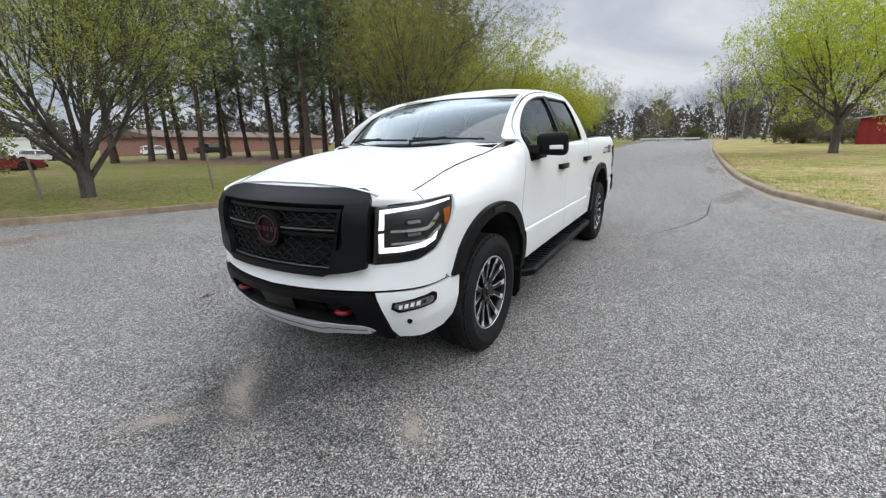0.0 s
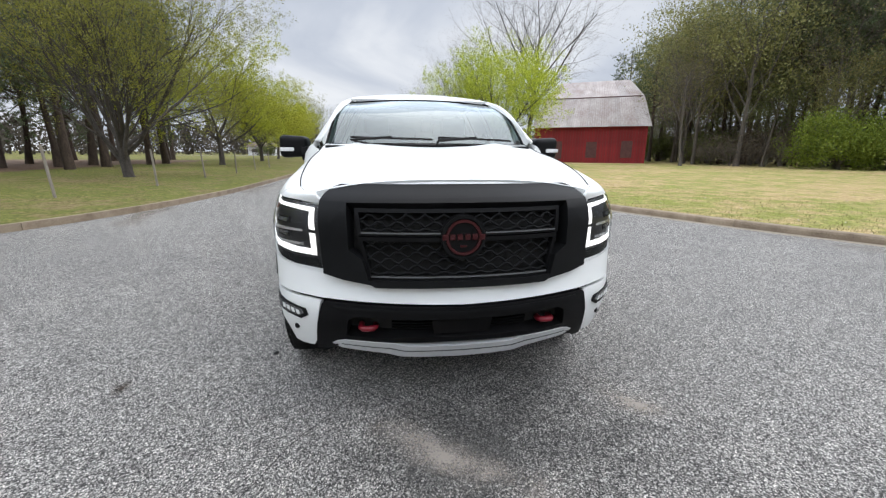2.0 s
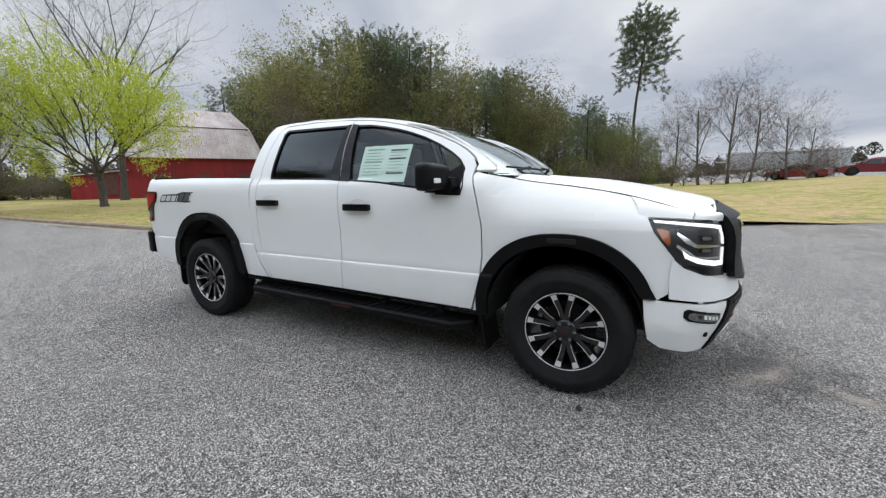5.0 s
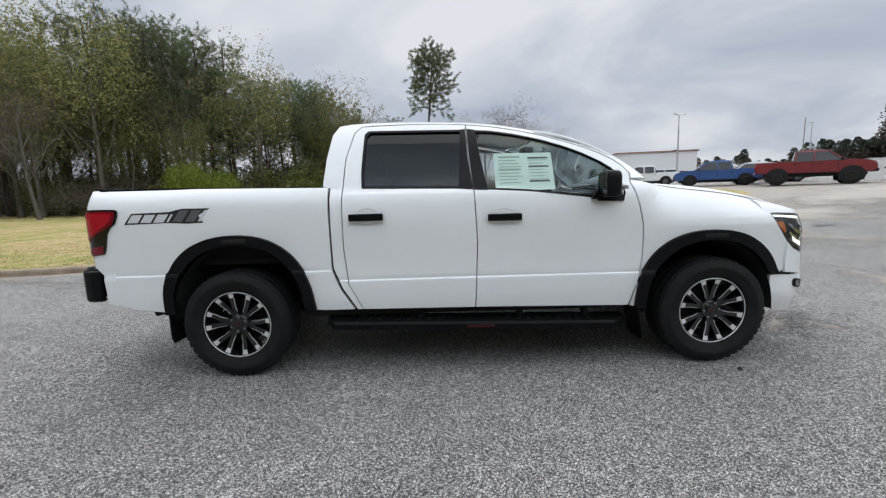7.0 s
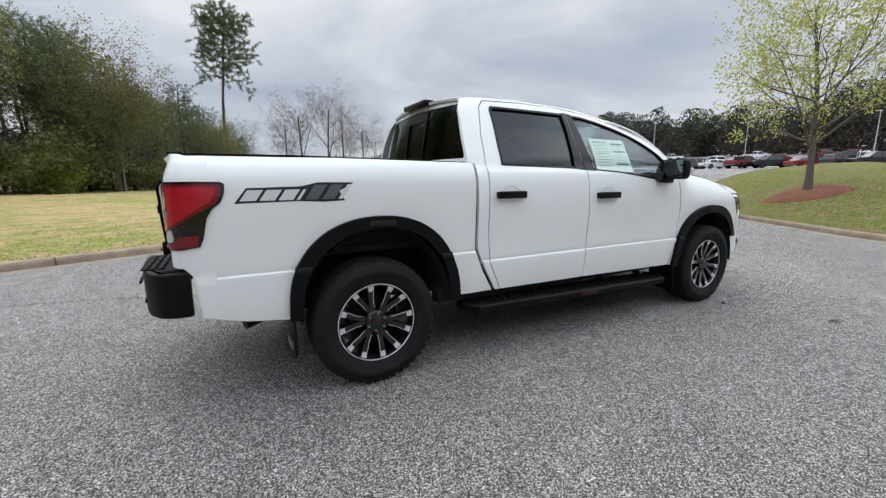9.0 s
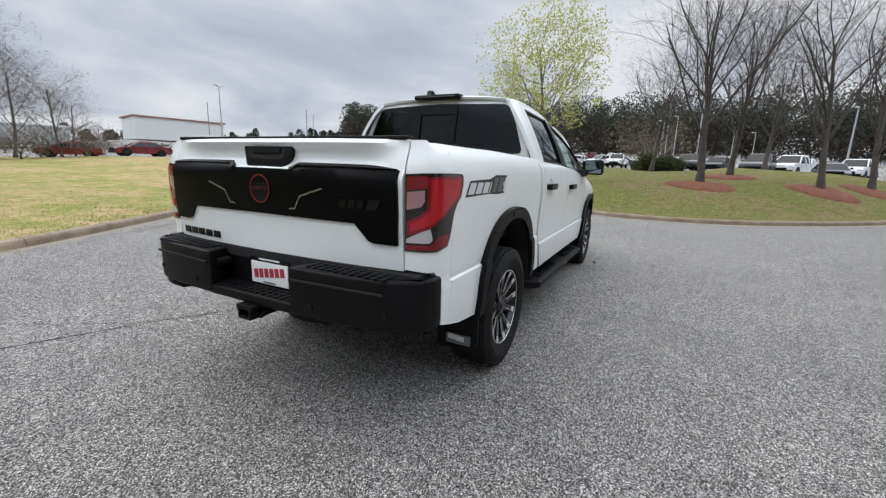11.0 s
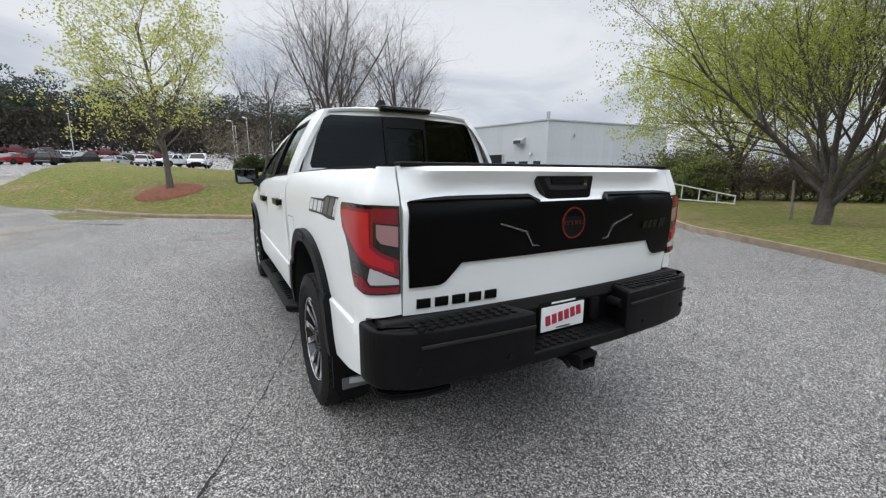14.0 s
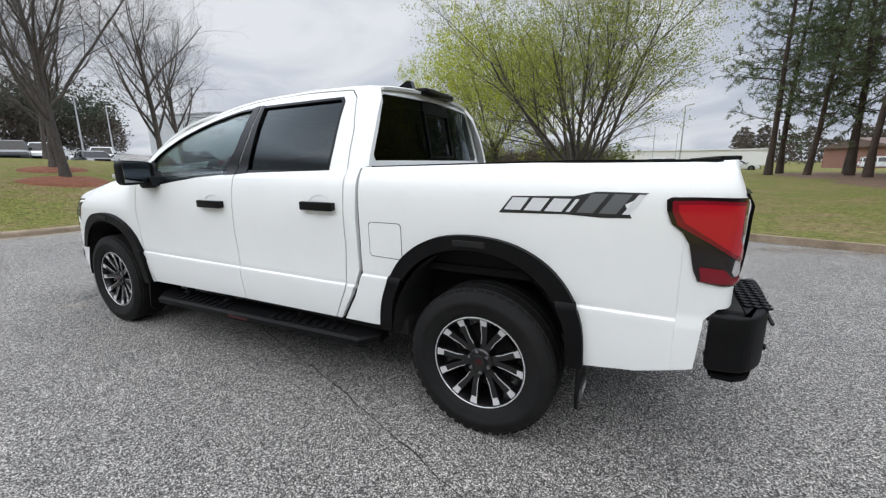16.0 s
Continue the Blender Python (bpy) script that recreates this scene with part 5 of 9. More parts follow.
r_inner = lambda p: (p.x + 0.6, 0, p.z)
for s in (1, -1):
    panel("bed_corner", [[(0, 0.86), (0, 1.412), (0.289, 1.412), (0.289, 0.567), (0.209, 0.59), (0.194, 0.80), (0.15, 0.85)]], rear_fn, M_WHITE, truck, 0.03, step=0.03, side=s, inner=r_inner)
    TL = [(0.004, 0.945), (0.004, 1.272), (0.10, 1.277), (0.24, 1.278), (0.345, 1.276), (0.362, 1.266), (0.358, 1.225), (0.338, 1.175), (0.30, 1.145), (0.272, 1.10), (0.25, 1.0), (0.232, 0.958), (0.15, 0.945)]
    tl = panel("tail_lamp", [TL], rear_fn, M_LAMPSMOKE, truck, 0.02, step=0.03, off=0.008, side=s, inner=r_inner, label="red and clear tail lamp")
    Q = lambda nm, lp, mt: panel(nm, [lp], rear_fn, mt, tl, 0.004, step=0.03, off=0.0115, side=s, inner=r_inner)
    Q("red_rim_lens", [(0.10, 1.262), (0.25, 1.266), (0.342, 1.262), (0.340, 1.225), (0.318, 1.172), (0.20, 1.105), (0.10, 1.04), (0.012, 1.01), (0.012, 1.075), (0.075, 1.105), (0.10, 1.13)], M_LAMPDEEP)
    R = lambda nm, lp, mt: panel(nm, [lp], rear_fn, mt, tl, 0.003, step=0.03, off=0.0145, side=s, inner=r_inner)
    R("red_lens", [(0.112, 1.250), (0.25, 1.252), (0.322, 1.248), (0.318, 1.222), (0.295, 1.182), (0.20, 1.122), (0.11, 1.060), (0.03, 1.030), (0.03, 1.066), (0.085, 1.095), (0.112, 1.125)], M_LAMPRED)
    Q("deep_red_lens", [(0.012, 1.262), (0.100, 1.266), (0.100, 1.215), (0.012, 1.205)], M_LAMPDEEP)
    Q("clear_lens", [(0.012, 1.198), (0.09, 1.208), (0.09, 1.160), (0.075, 1.138), (0.012, 1.122)], M_LAMPPINK)
    Q("reverse_lens", [(0.012, 1.000), (0.085, 1.035), (0.115, 1.047), (0.125, 1.0), (0.115, 0.985), (0.012, 0.982)], M_LAMPCLEAR)
    Q("brake_lens", [(0.012, 0.952), (0.012, 0.972), (0.12, 0.976), (0.15, 1.010), (0.232, 1.016), (0.222, 0.960), (0.15, 0.952)], M_LAMPDEEP)
    R("brake_core", [(0.03, 0.957), (0.03, 0.968), (0.13, 0.972), (0.16, 1.000), (0.218, 1.004), (0.212, 0.966), (0.15, 0.958)], M_LAMPDEEP)
    # decal: outlined slanted blocks
    span = (-1.872, -2.487) if s > 0 else (-2.512, -1.890)
    dirx = -1 if s > 0 else 1
    Lw = abs(span[1] - span[0])
    def blk(a0, a1, h0, h1, sl, mt, off, parent):
        X = lambda a: span[0] + dirx * a * Lw
        z0 = 1.166 if s < 0 else 1.190
        lean = sl * dirx
        panel("decal_block", [[(X(a0) + lean * h0, z0 + h0), (X(a0) + lean * h1, z0 + h1), (X(a1) + lean * h1, z0 + h1), (X(a1) + lean * h0, z0 + h0)]], side_bed, mt, parent, 0, step=0.12, off=off, side=s)
    first = panel("decal", [[(span[0], 1.166 if s < 0 else 1.186), (span[0] + dirx * 0.06, (1.166 if s < 0 else 1.186) + 0.078), (span[0] + dirx * 0.33, (1.166 if s < 0 else 1.186) + 0.084), (span[0] + dirx * 0.42, (1.166 if s < 0 else 1.186) + 0.105), (span[1], (1.166 if s < 0 else 1.186) + 0.103), (span[1] - dirx * 0.085, (1.166 if s < 0 else 1.186) + 0.055), (span[1] - dirx * 0.055, (1.166 if s < 0 else 1.186) + 0.002), (span[1] - dirx * 0.17, (1.166 if s < 0 else 1.186) - 0.002), (span[1] - dirx * 0.31, (1.166 if s < 0 else 1.186) + 0.006)]], side_bed, M_DECALB, truck, 0, step=0.12, off=0.0012, side=s, label="black-edged grey slanted side decal")
    for a0, a1 in ((0.028, 0.150), (0.178, 0.298), (0.326, 0.446), (0.474, 0.500)):
        blk(a0, a1, 0.012, 0.068, 0.7, M_DECALW, 0.0024, first)
    blk(0.545, 0.655, 0.012, 0.092, 0.7, M_DECALG, 0.0024, first)
    blk(0.69, 0.80, 0.012, 0.092, 0.7, M_DECALG, 0.0024, first)
    blk(0.835, 0.875, 0.012, 0.092, 0.7, M_DECALW, 0.0030, first)


# wheels
def wheel_parts(root):
    bm = bmesh.new()
    half = [(0.245, 0.100), (0.256, 0.118), (0.285, 0.131), (0.315, 0.136), (0.318, 0.1385), (0.340, 0.1385), (0.343, 0.136), (0.368, 0.131), (0.384, 0.120), (0.394, 0.102), (0.398, 0.098), (0.398, 0.040), (0.390, 0.036), (0.390, 0.026), (0.399, 0.022), (0.399, 0)]
    prof = half + [(r, -y) for r, y in half[-2::-1]]
    lathe(bm, prof, 56)
    ty = part("tyre", bm, M_RUBBER, root, "black all-terrain tyre", smooth=True, angle=40)
    bm = bmesh.new()
    for k in range(44):
        a = 2 * math.pi * k / 44
        for sy, da in ((1, 0), (-1, 0.07)):
            m = Matrix.Rotation(-(a + da), 4, "Y")
            c = m @ Vector((0.3885, 0, 0))
            box(bm, c + m @ Vector((-0.006, 0, 0)) + Vector((0, sy * 0.100, 0)), (0.020, 0.042, 0.036), 0, rot=m)
            box(bm, c + m @ Vector((0.001, 0, 0.01)) + Vector((0, sy * 0.045, 0)), (0.012, 0.05, 0.036), 0, rot=m)
    tagged(part("tread", bm, M_RUBBER, ty), kind="stuff")
    bm = bmesh.new()
    lathe(bm, [(0.247, 0.102), (0.249, 0.112), (0.240, 0.116), (0.232, 0.100), (0.226, 0.06), (0.215, -0.09)], 56)
    rim = part("rim", bm, M_RIMB, root, "black six-spoke alloy rim with bright machined tips", smooth=True, angle=40)
    bm = bmesh.new()
    lathe(bm, [(0.2495, 0.1125), (0.2485, 0.1165), (0.2445, 0.1175), (0.2425, 0.1145)], 56)
    part("rim_lip", bm, M_RIMS, rim, smooth=True, angle=40)
    bm = bmesh.new(); tube(bm, [(0, -0.02, 0), (0, 0.01, 0)], 0.17, 32); part("brake_disc", bm, M_RUBBER, root, "grey steel brake disc")
    def spoke(bm, a, r0, r1, w0, w1, y0a, y0b, th, o0=0.0, o1=0.0):
        d, t = Vector((math.cos(a), 0, math.sin(a))), Vector((-math.sin(a), 0, math.cos(a)))
        q = []
        for r, w, y, o in ((r0, w0, y0a, o0), (r1, w1, y0b, o1)):
            for sg in (-1, 1):
                for yy in (y, y - th):
                    q.append(bm.verts.new(d * r + t * (sg * w / 2 + o) + Vector((0, yy, 0))))
        for f in ((0, 2, 6, 4), (1, 5, 7, 3), (0, 4, 5, 1), (2, 3, 7, 6), (0, 1, 3, 2), (4, 6, 7, 5)):
            bm.faces.new([q[i] for i in f])
    for k in range(6):
        a = 2 * math.pi * (k + 0.5) / 6
        for sg in (-1, 1):
            bm = bmesh.new()
            spoke(bm, a + sg * 0.245, 0.050, 0.136, 0.030, 0.028, 0.078, 0.090, 0.05, -sg * 0.0065, -sg * 0.0105)
            spoke(bm, a + sg * 0.245, 0.134, 0.240, 0.028, 0.040, 0.090, 0.106, 0.05, -sg * 0.0105, 0.0)
            bmesh.ops.recalc_face_normals(bm, faces=bm.faces)
            sp = part("spoke", bm, M_SPOKE, rim, "gloss black spoke")
            bm = bmesh.new()
            spoke(bm, a + sg * 0.245, 0.203, 0.243, 0.029, 0.041, 0.1025, 0.1120, 0.006, -sg * 0.003, 0.0)
            spoke(bm, a + sg * 0.245, 0.095, 0.136, 0.003, 0.003, 0.0850, 0.0915, 0.006, sg * 0.0055, sg * 0.0035)
            spoke(bm, a + sg * 0.245, 0.136, 0.205, 0.003, 0.004, 0.0915, 0.1030, 0.006, sg * 0.0035, sg * 0.0125)
            bmesh.ops.recalc_face_normals(bm, faces=bm.faces)
            part("spoke_face", bm, M_RIMS, rim, "bright machined spoke face")
    bm = bmesh.new(); tube(bm, [(0, 0.02, 0), (0, 0.085, 0), (0, 0.092, 0)], [0.070, 0.068, 0.060], 32); part("hub", bm, M_RIMB, rim)
    bm = bmesh.new(); tube(bm, [(0, 0.09, 0), (0, 0.098, 0), (0, 0.101, 0)], [0.036, 0.035, 0.028], 24); cap = part("centre_cap", bm, M_RIMB, rim, "black centre cap with a dark red ring")
    bm = bmesh.new(); tube(bm, [(0, 0.1005, 0), (0, 0.1025, 0)], 0.017, 20); part("cap_badge", bm, M_DARKRED, rim, "dark red badge")
    for k in range(6):
        a = 2 * math.pi * k / 6
        bm = bmesh.new()
        tube(bm, [(0.057 * math.cos(a), 0.085, 0.057 * math.sin(a)), (0.057 * math.cos(a), 0.106, 0.057 * math.sin(a))], 0.0105, 6)
        part("wheel_nut", bm, M_LAMPGREY, rim)


proto = new("wheel"); proto.parent = truck
wheel_parts(proto)
WZ = 0.403
proto.matrix_local = pose(1.775, 0.835, WZ, 0, 17, 0)


def copy_part(ob, m):
    c = copy_thing(ob, m)
    c.parent = truck
    return c


for x, s, turn in ((-1.775, 1, 40), (1.775, -1, 5), (-1.775, -1, 22)):
    copy_part(proto, pose(x, s * 0.835, WZ, 0, turn, 0 if s > 0 else 180))

# frame, axles, running gear
bm = bmesh.new()
for s in (1, -1):
    box(bm, (-0.1, s * 0.45, 0.52), (5.2, 0.09, 0.14), 0.01)
    box(bm, (-0.15, s * 0.80, 0.47), (2.3, 0.12, 0.10), 0.02)
box(bm, (0.6, 0, 0.5), (1.6, 0.7, 0.2), 0.05)
box(bm, (2.2, 0, 0.5), (0.6, 1.1, 0.3), 0.05)
box(bm, (-2.45, 0, 0.62), (0.5, 1.5, 0.2), 0.05)
box(bm, (-0.6, 0.2, 0.52), (1.2, 0.5, 0.22), 0.05)
box(bm, (0.1, 0, 0.72), (2.2, 1.7, 0.3), 0.02)
box(bm, (1.9, 0, 0.85), (1.2, 1.0, 0.5), 0.02)
part("underbody", bm, M_VOID, truck, "black chassis frame and underbody")
# unseen masses added below the chassis to stop light passing under the truck
bm = bmesh.new()
lathe(bm, [(0.20, -0.10), (0.34, -0.11), (0.375, -0.06), (0.375, 0.06), (0.34, 0.11), (0.20, 0.10)], 28, closed=True)
bmesh.ops.transform(bm, matrix=Matrix.Translation((-2.30, 0, 0.50)) @ Matrix.Rotation(math.pi / 2, 4, "X"), verts=bm.verts)
part("spare_wheel", bm, M_RUBBER, truck, "spare wheel form added under the bed to block light", smooth=True, angle=40)
bm = bmesh.new(); box(bm, (-0.45, 0.42, 0.43), (1.35, 0.52, 0.24), 0.06); part("fuel_tank", bm, M_VOID, truck, smooth=True, angle=40)
bm = bmesh.new(); box(bm, (2.12, 0, 0.385), (0.80, 1.15, 0.07), 0.03); part("engine_guard", bm, M_VOID, truck)
bm = bmesh.new(); box(bm, (0.55, -0.05, 0.42), (1.1, 0.42, 0.24), 0.06); part("gearbox", bm, M_VOID, truck, smooth=True, angle=40)
for x in (1.775, -1.775):
    bm = bmesh.new()
    tube(bm, [(x, -0.8, 0.40), (x, -0.15, 0.40), (x, -0.1, 0.40), (x, 0.1, 0.40), (x, 0.15, 0.40), (x, 0.8, 0.40)], [0.045, 0.045, 0.13, 0.13, 0.045, 0.045], 12)
    part("axle", bm, M_VOID, truck)
bm = bmesh.new()
tube(bm, [(-1.2, -0.62, 0.50), (-2.2, -0.66, 0.50), (-2.38, -0.69, 0.48), (-2.51, -0.75, 0.458)], 0.030, 14)
part("exhaust_pipe", bm, M_PLASTIC, truck, smooth=True, angle=50)

# side steps
for s in (1, -1):
    bm = bmesh.new()
    sec = [(0.80, 0.010), (0.985, 0.0), (1.005, -0.014), (1.0, -0.050), (0.965, -0.070), (0.80, -0.055)]
    st = [(-1.12, 0.409, 0.93), (-1.04, 0.411, 1.0), (0.0, 0.387, 1.0), (1.02, 0.364, 1.0), (1.14, 0.363, 0.90)]
    rings = []
    for x, z, k in st:
        rings.append([bm.verts.new((x, s * (0.80 + (y - 0.80) * (1 if k == 1 else 0.45)), z + h * (1 if k == 1 else 0.8))) for y, h in sec])
    for a, b in zip(rings, rings[1:]):
        for k in range(len(sec)):
            bm.faces.new((a[k], a[(k + 1) % len(sec)], b[(k + 1) % len(sec)], b[k]))
    bm.faces.new(rings[0]); bm.faces.new(rings[-1])
    bmesh.ops.recalc_face_normals(bm, faces=bm.faces)
    sb = part("side_step", bm, M_PLASTIC, truck, "black side step with raised treads")
    for x0, n in ((-0.86, 9), (0.25, 9)):
        for k in range(n):
            x = x0 + k * 0.075
            bm = bmesh.new()
            box(bm, (x, s * 0.905, 0.3945 - 0.0225 * x), (0.034, 0.13, 0.014), 0.005, rot=Matrix.Rotation(0.25 * s, 4, "Z"))
            part("step_tread", bm, M_GRAPH, sb)
    for x in (-0.72, -0.42, 0.35, 0.85):
        bm = bmesh.new()
        tube(bm, [(x, s * 0.45, 0.50), (x, s * 0.74, 0.46), (x, s * 0.87, 0.375)], 0.028, 8)
        part("step_bracket", bm, M_VOID, sb)
    bm = bmesh.new(); box(bm, (0.03, s * 1.005, 0.357), (0.20, 0.006, 0.018), 0.002); part("step_badge", bm, M_DARKRED, sb)
    # mud flaps
    for x0, x1, z0, z1 in ((1.30, 1.20, 0.19, 0.50), (-2.215, -2.27, 0.27, 0.56)):
        bm = bmesh.new()
        prism(bm, [(0.70, z1), (0.955, z1), (0.955, z0 + 0.05), (0.93, z0), (0.70, z0)], lambda y, z, k: ((x1 if k else x1 + 0.014) + (x0 - x1) * (z1 - z) / (z1 - z0) * (0.0 if x0 < 0 else 0.55), s * y, z))
        bmesh.ops.recalc_face_normals(bm, faces=bm.faces)
        mf = part("mud_flap", bm, M_PLASTIC, truck, "black mud flap")
        if x0 < 0:
            bm = bmesh.new(); box(bm, (x1 - 0.006, s * 0.84, z0 + 0.065), (0.012, 0.15, 0.06), 0.004); pl = part("flap_plate", bm, M_DECALG, mf)
            bm = bmesh.new(); box(bm, (x1 - 0.014, s * 0.83, z0 + 0.075), (0.004, 0.10, 0.030), 0.001, rot=Matrix.Rotation(0.1, 4, "X")); part("plate_bar", bm, M_SILVER, mf)
    # mirrors
    bm = bmesh.new()
    box(bm, (0, 0, 0), (0.17, 0.235, 0.185), 0.055, seg=4)
    for w in bm.verts:
        k = (w.co.y + 0.12) / 0.24
        w.co.z *= 0.86 + 0.14 * k
        w.co.x = w.co.x * (0.8 + 0.2 * (1 - k)) + (-0.02 if w.co.x > 0 else 0) * k
        w.co.x = max(w.co.x, -0.05)
    bmesh.ops.transform(bm, matrix=Matrix.Translation((0.925, s * 1.075, 1.362)) @ Matrix.Scale(s, 4, (0, 1, 0)) @ Matrix.Rotation(0.12, 4, "Z"), verts=bm.verts)
    bmesh.ops.recalc_face_normals(bm, faces=bm.faces)
    mr = part("door_mirror", bm, M_GRAPH, truck, "black door mirror with a clear turn lamp", smooth=True, angle=50)
    bm = bmesh.new()
    prism(bm, [(0.86, 1.26), (1.04, 1.255), (1.075, 1.30), (1.06, 1.36), (0.95, 1.37), (0.90, 1.33)], lambda x, z, k: (x - 0.03 * k, s * (0.875 + 0.13 * k), z * (1 - 0.05 * k) + 0.062 * k))
    bmesh.ops.recalc_face_normals(bm, faces=bm.faces)
    part("mirror_arm", bm, M_PLASTIC, mr)
    bm = bmesh.new()
    prism(bm, [(0.885, 1.245), (1.075, 1.24), (1.09, 1.30), (1.075, 1.40), (1.055, 1.45), (0.98, 1.40)], lambda x, z, k: (x, s * (side_cab(x, z).y - 0.01 + 0.022 * k), z))
    bmesh.ops.recalc_face_normals(bm, faces=bm.faces)
    part("mirror_base", bm, M_PLASTIC, mr)
    bm = bmesh.new()
    box(bm, (0.995, s * 1.115, 1.338), (0.016, 0.125, 0.030), 0.006, rot=Matrix.Rotation(-0.2 * s, 4, "Z"))
    part("turn_lamp", bm, M_PAPER, mr, "clear turn lamp strip")
    bm = bmesh.new()
    box(bm, (0.872, s * 1.08, 1.365), (0.006, 0.185, 0.145), 0.002, rot=Matrix.Rotation(0.1 * s, 4, "Z"))
    part("mirror_glass", bm, M_MIRROR, mr, "mirror glass")

# rear bumper
def bumper_block(name, outline, z0, z1, mt, bev, label=""):
    bm = bmesh.new()
    fs = prism(bm, outline, lambda x, y, k: (x, y, (z0, z1)[k]))
    bmesh.ops.recalc_face_normals(bm, faces=bm.faces)
    es = [e for e in bm.edges]
    bmesh.ops.bevel(bm, geom=es, offset=bev, segments=3, profile=0.6, affect="EDGES")
    return bm


rb = None
for s in (1, -1):
    out = [(-2.735, 0.905), (-2.735, 0.960)] + rounded([(-2.80, 0.958), (-2.855, 0.940), (-2.90, 0.895), (-2.945, 0.80), (-2.975, 0.60), (-2.99, 0.36)], 3) + [(-2.99, 0.285), (-2.85, 0.335), (-2.85, 0.905)]
    bm = bumper_block("x", [(x, s * y) for x, y in out], 0.605, 0.835, M_PLASTIC, 0.018)
    ob = part("bumper_end", bm, M_PLASTIC, None if rb is None else rb, smooth=True, angle=35)
    if rb is None:
        rb = ob
        rb.name = "rear_bumper"; rb.data.name = "rear_bumper"
        rb.parent = truck
        tagged(rb, "black textured rear step bumper")
    for j in range(11):
        for i in range(3):
            bm = bmesh.new()
            box(bm, (-2.875 - 0.034 * i, s * (0.37 + 0.042 * j), 0.838), (0.024, 0.028, 0.008), 0.003, rot=Matrix.Rotation(0.7 * s, 4, "Z"))
            part("tread_pad", bm, M_PLASTIC, rb)
    bm = bmesh.new(); box(bm, (-2.981, s * 0.55, 0.776), (0.012, 0.50, 0.012), 0.003, rot=Matrix.Rotation(-0.07 * s, 4, "Z")); part("bumper_groove", bm, M_VOID, rb)
    for y, x, z in ((0.80, -2.945, 0.68), (0.42, -2.988, 0.665)):
        bm = bmesh.new(); tube(bm, [(x + 0.01, s * y, z), (x - 0.006, s * y, z)], 0.013, 12); part("parking_sensor", bm, M_GRAPH, rb)
    bm = bmesh.new(); tube(bm, [(-2.87, s * 0.30, 0.765), (-2.95, s * 0.295, 0.765)], 0.022, 14); part("bumper_lamp", bm, M_GRAPH, rb)
bm = bumper_block("x", [(-2.80, -0.36), (-2.985, -0.30), (-2.985, 0.30), (-2.80, 0.36)], 0.60, 0.652, M_PLASTIC, 0.014)
part("bumper_step", bm, M_PLASTIC, rb, smooth=True, angle=35)
for j in range(12):
    for i in range(3):
        bm = bmesh.new()
        box(bm, (-2.88 - 0.036 * i, -0.25 + 0.045 * j, 0.655), (0.026, 0.026, 0.008), 0.003, rot=Matrix.Rotation(0.785, 4, "Z"))
        part("tread_pad", bm, M_PLASTIC, rb)
bm = bmesh.new(); box(bm, (-2.825, 0, 0.73), (0.03, 0.72, 0.21), 0.008); part("plate_recess", bm, M_PLASTIC, rb)
bm = bmesh.new(); box(bm, (-2.79, 0, 0.815), (0.12, 1.80, 0.06), 0.01); part("bumper_filler", bm, M_VOID, rb)
bm = bmesh.new(); box(bm, (-2.862, -0.20, 0.735), (0.03, 0.055, 0.11), 0.012); part("trailer_socket", bm, M_PLASTIC, rb, smooth=True, angle=40)
plate = [(0.142, 0.794), (-0.142, 0.797), (-0.142, 0.66), (0.142, 0.66)]
bm = bmesh.new(); box(bm, (-2.848, 0, 0.728), (0.010, 0.300, 0.156), 0.004); pf = part("plate_frame", bm, M_BLACKP, rb, "dealer plate in a black frame with red bars")
bm = bmesh.new(); box(bm, (-2.8545, 0, 0.724), (0.006, 0.275, 0.118), 0.003); part("plate_card", bm, M_PAPER, pf)
for k in range(6):
    bm = bmesh.new(); box(bm, (-2.859, 0.098 - 0.039 * k, 0.717 + 0.005 * k), (0.004, 0.029, 0.048), 0.003, rot=Matrix.Rotation(-0.12, 4, "X")); part("plate_bar", bm, M_INKRED, pf)
bm = bmesh.new(); box(bm, (-2.8545, 0, 0.798), (0.004, 0.15, 0.007)); part("plate_bar", bm, M_PAPER, pf)
bm = bmesh.new(); box(bm, (-2.859, 0.0, 0.676), (0.003, 0.09, 0.006)); part("plate_bar", bm, M_INK, pf)
bm = bmesh.new()
for y, z, sy, sz in ((0, 0.588, 0.115, 0.022), (0, 0.535, 0.09, 0.016), (0.041, 0.56, 0.012, 0.06), (-0.041, 0.56, 0.012, 0.06)):
    box(bm, (-2.92, y, z), (0.20, sy, sz), 0.004)
tube(bm, [(-2.95, 0.075, 0.56), (-2.99, 0.085, 0.545)], 0.010, 6); tube(bm, [(-2.95, -0.075, 0.56), (-2.99, -0.085, 0.545)], 0.010, 6)
part("tow_hitch", bm, M_PLASTIC, truck, "black tow hitch receiver")
bm = bmesh.new()
prism(bm, [(-2.76, 0.68), (-2.76, 0.925), (-2.84, 0.930), (-2.89, 0.89), (-2.925, 0.78), (-2.93, 0.66), (-2.88, 0.64)], lambda x, y, k: (x, y, (0.556, 0.58)[k]))
bmesh.ops.bevel(bm, geom=bm.edges[:], offset=0.008, segments=2, affect="EDGES")
part("corner_step", bm, M_PLASTIC, truck, "black fold-down corner step", smooth=True, angle=40)

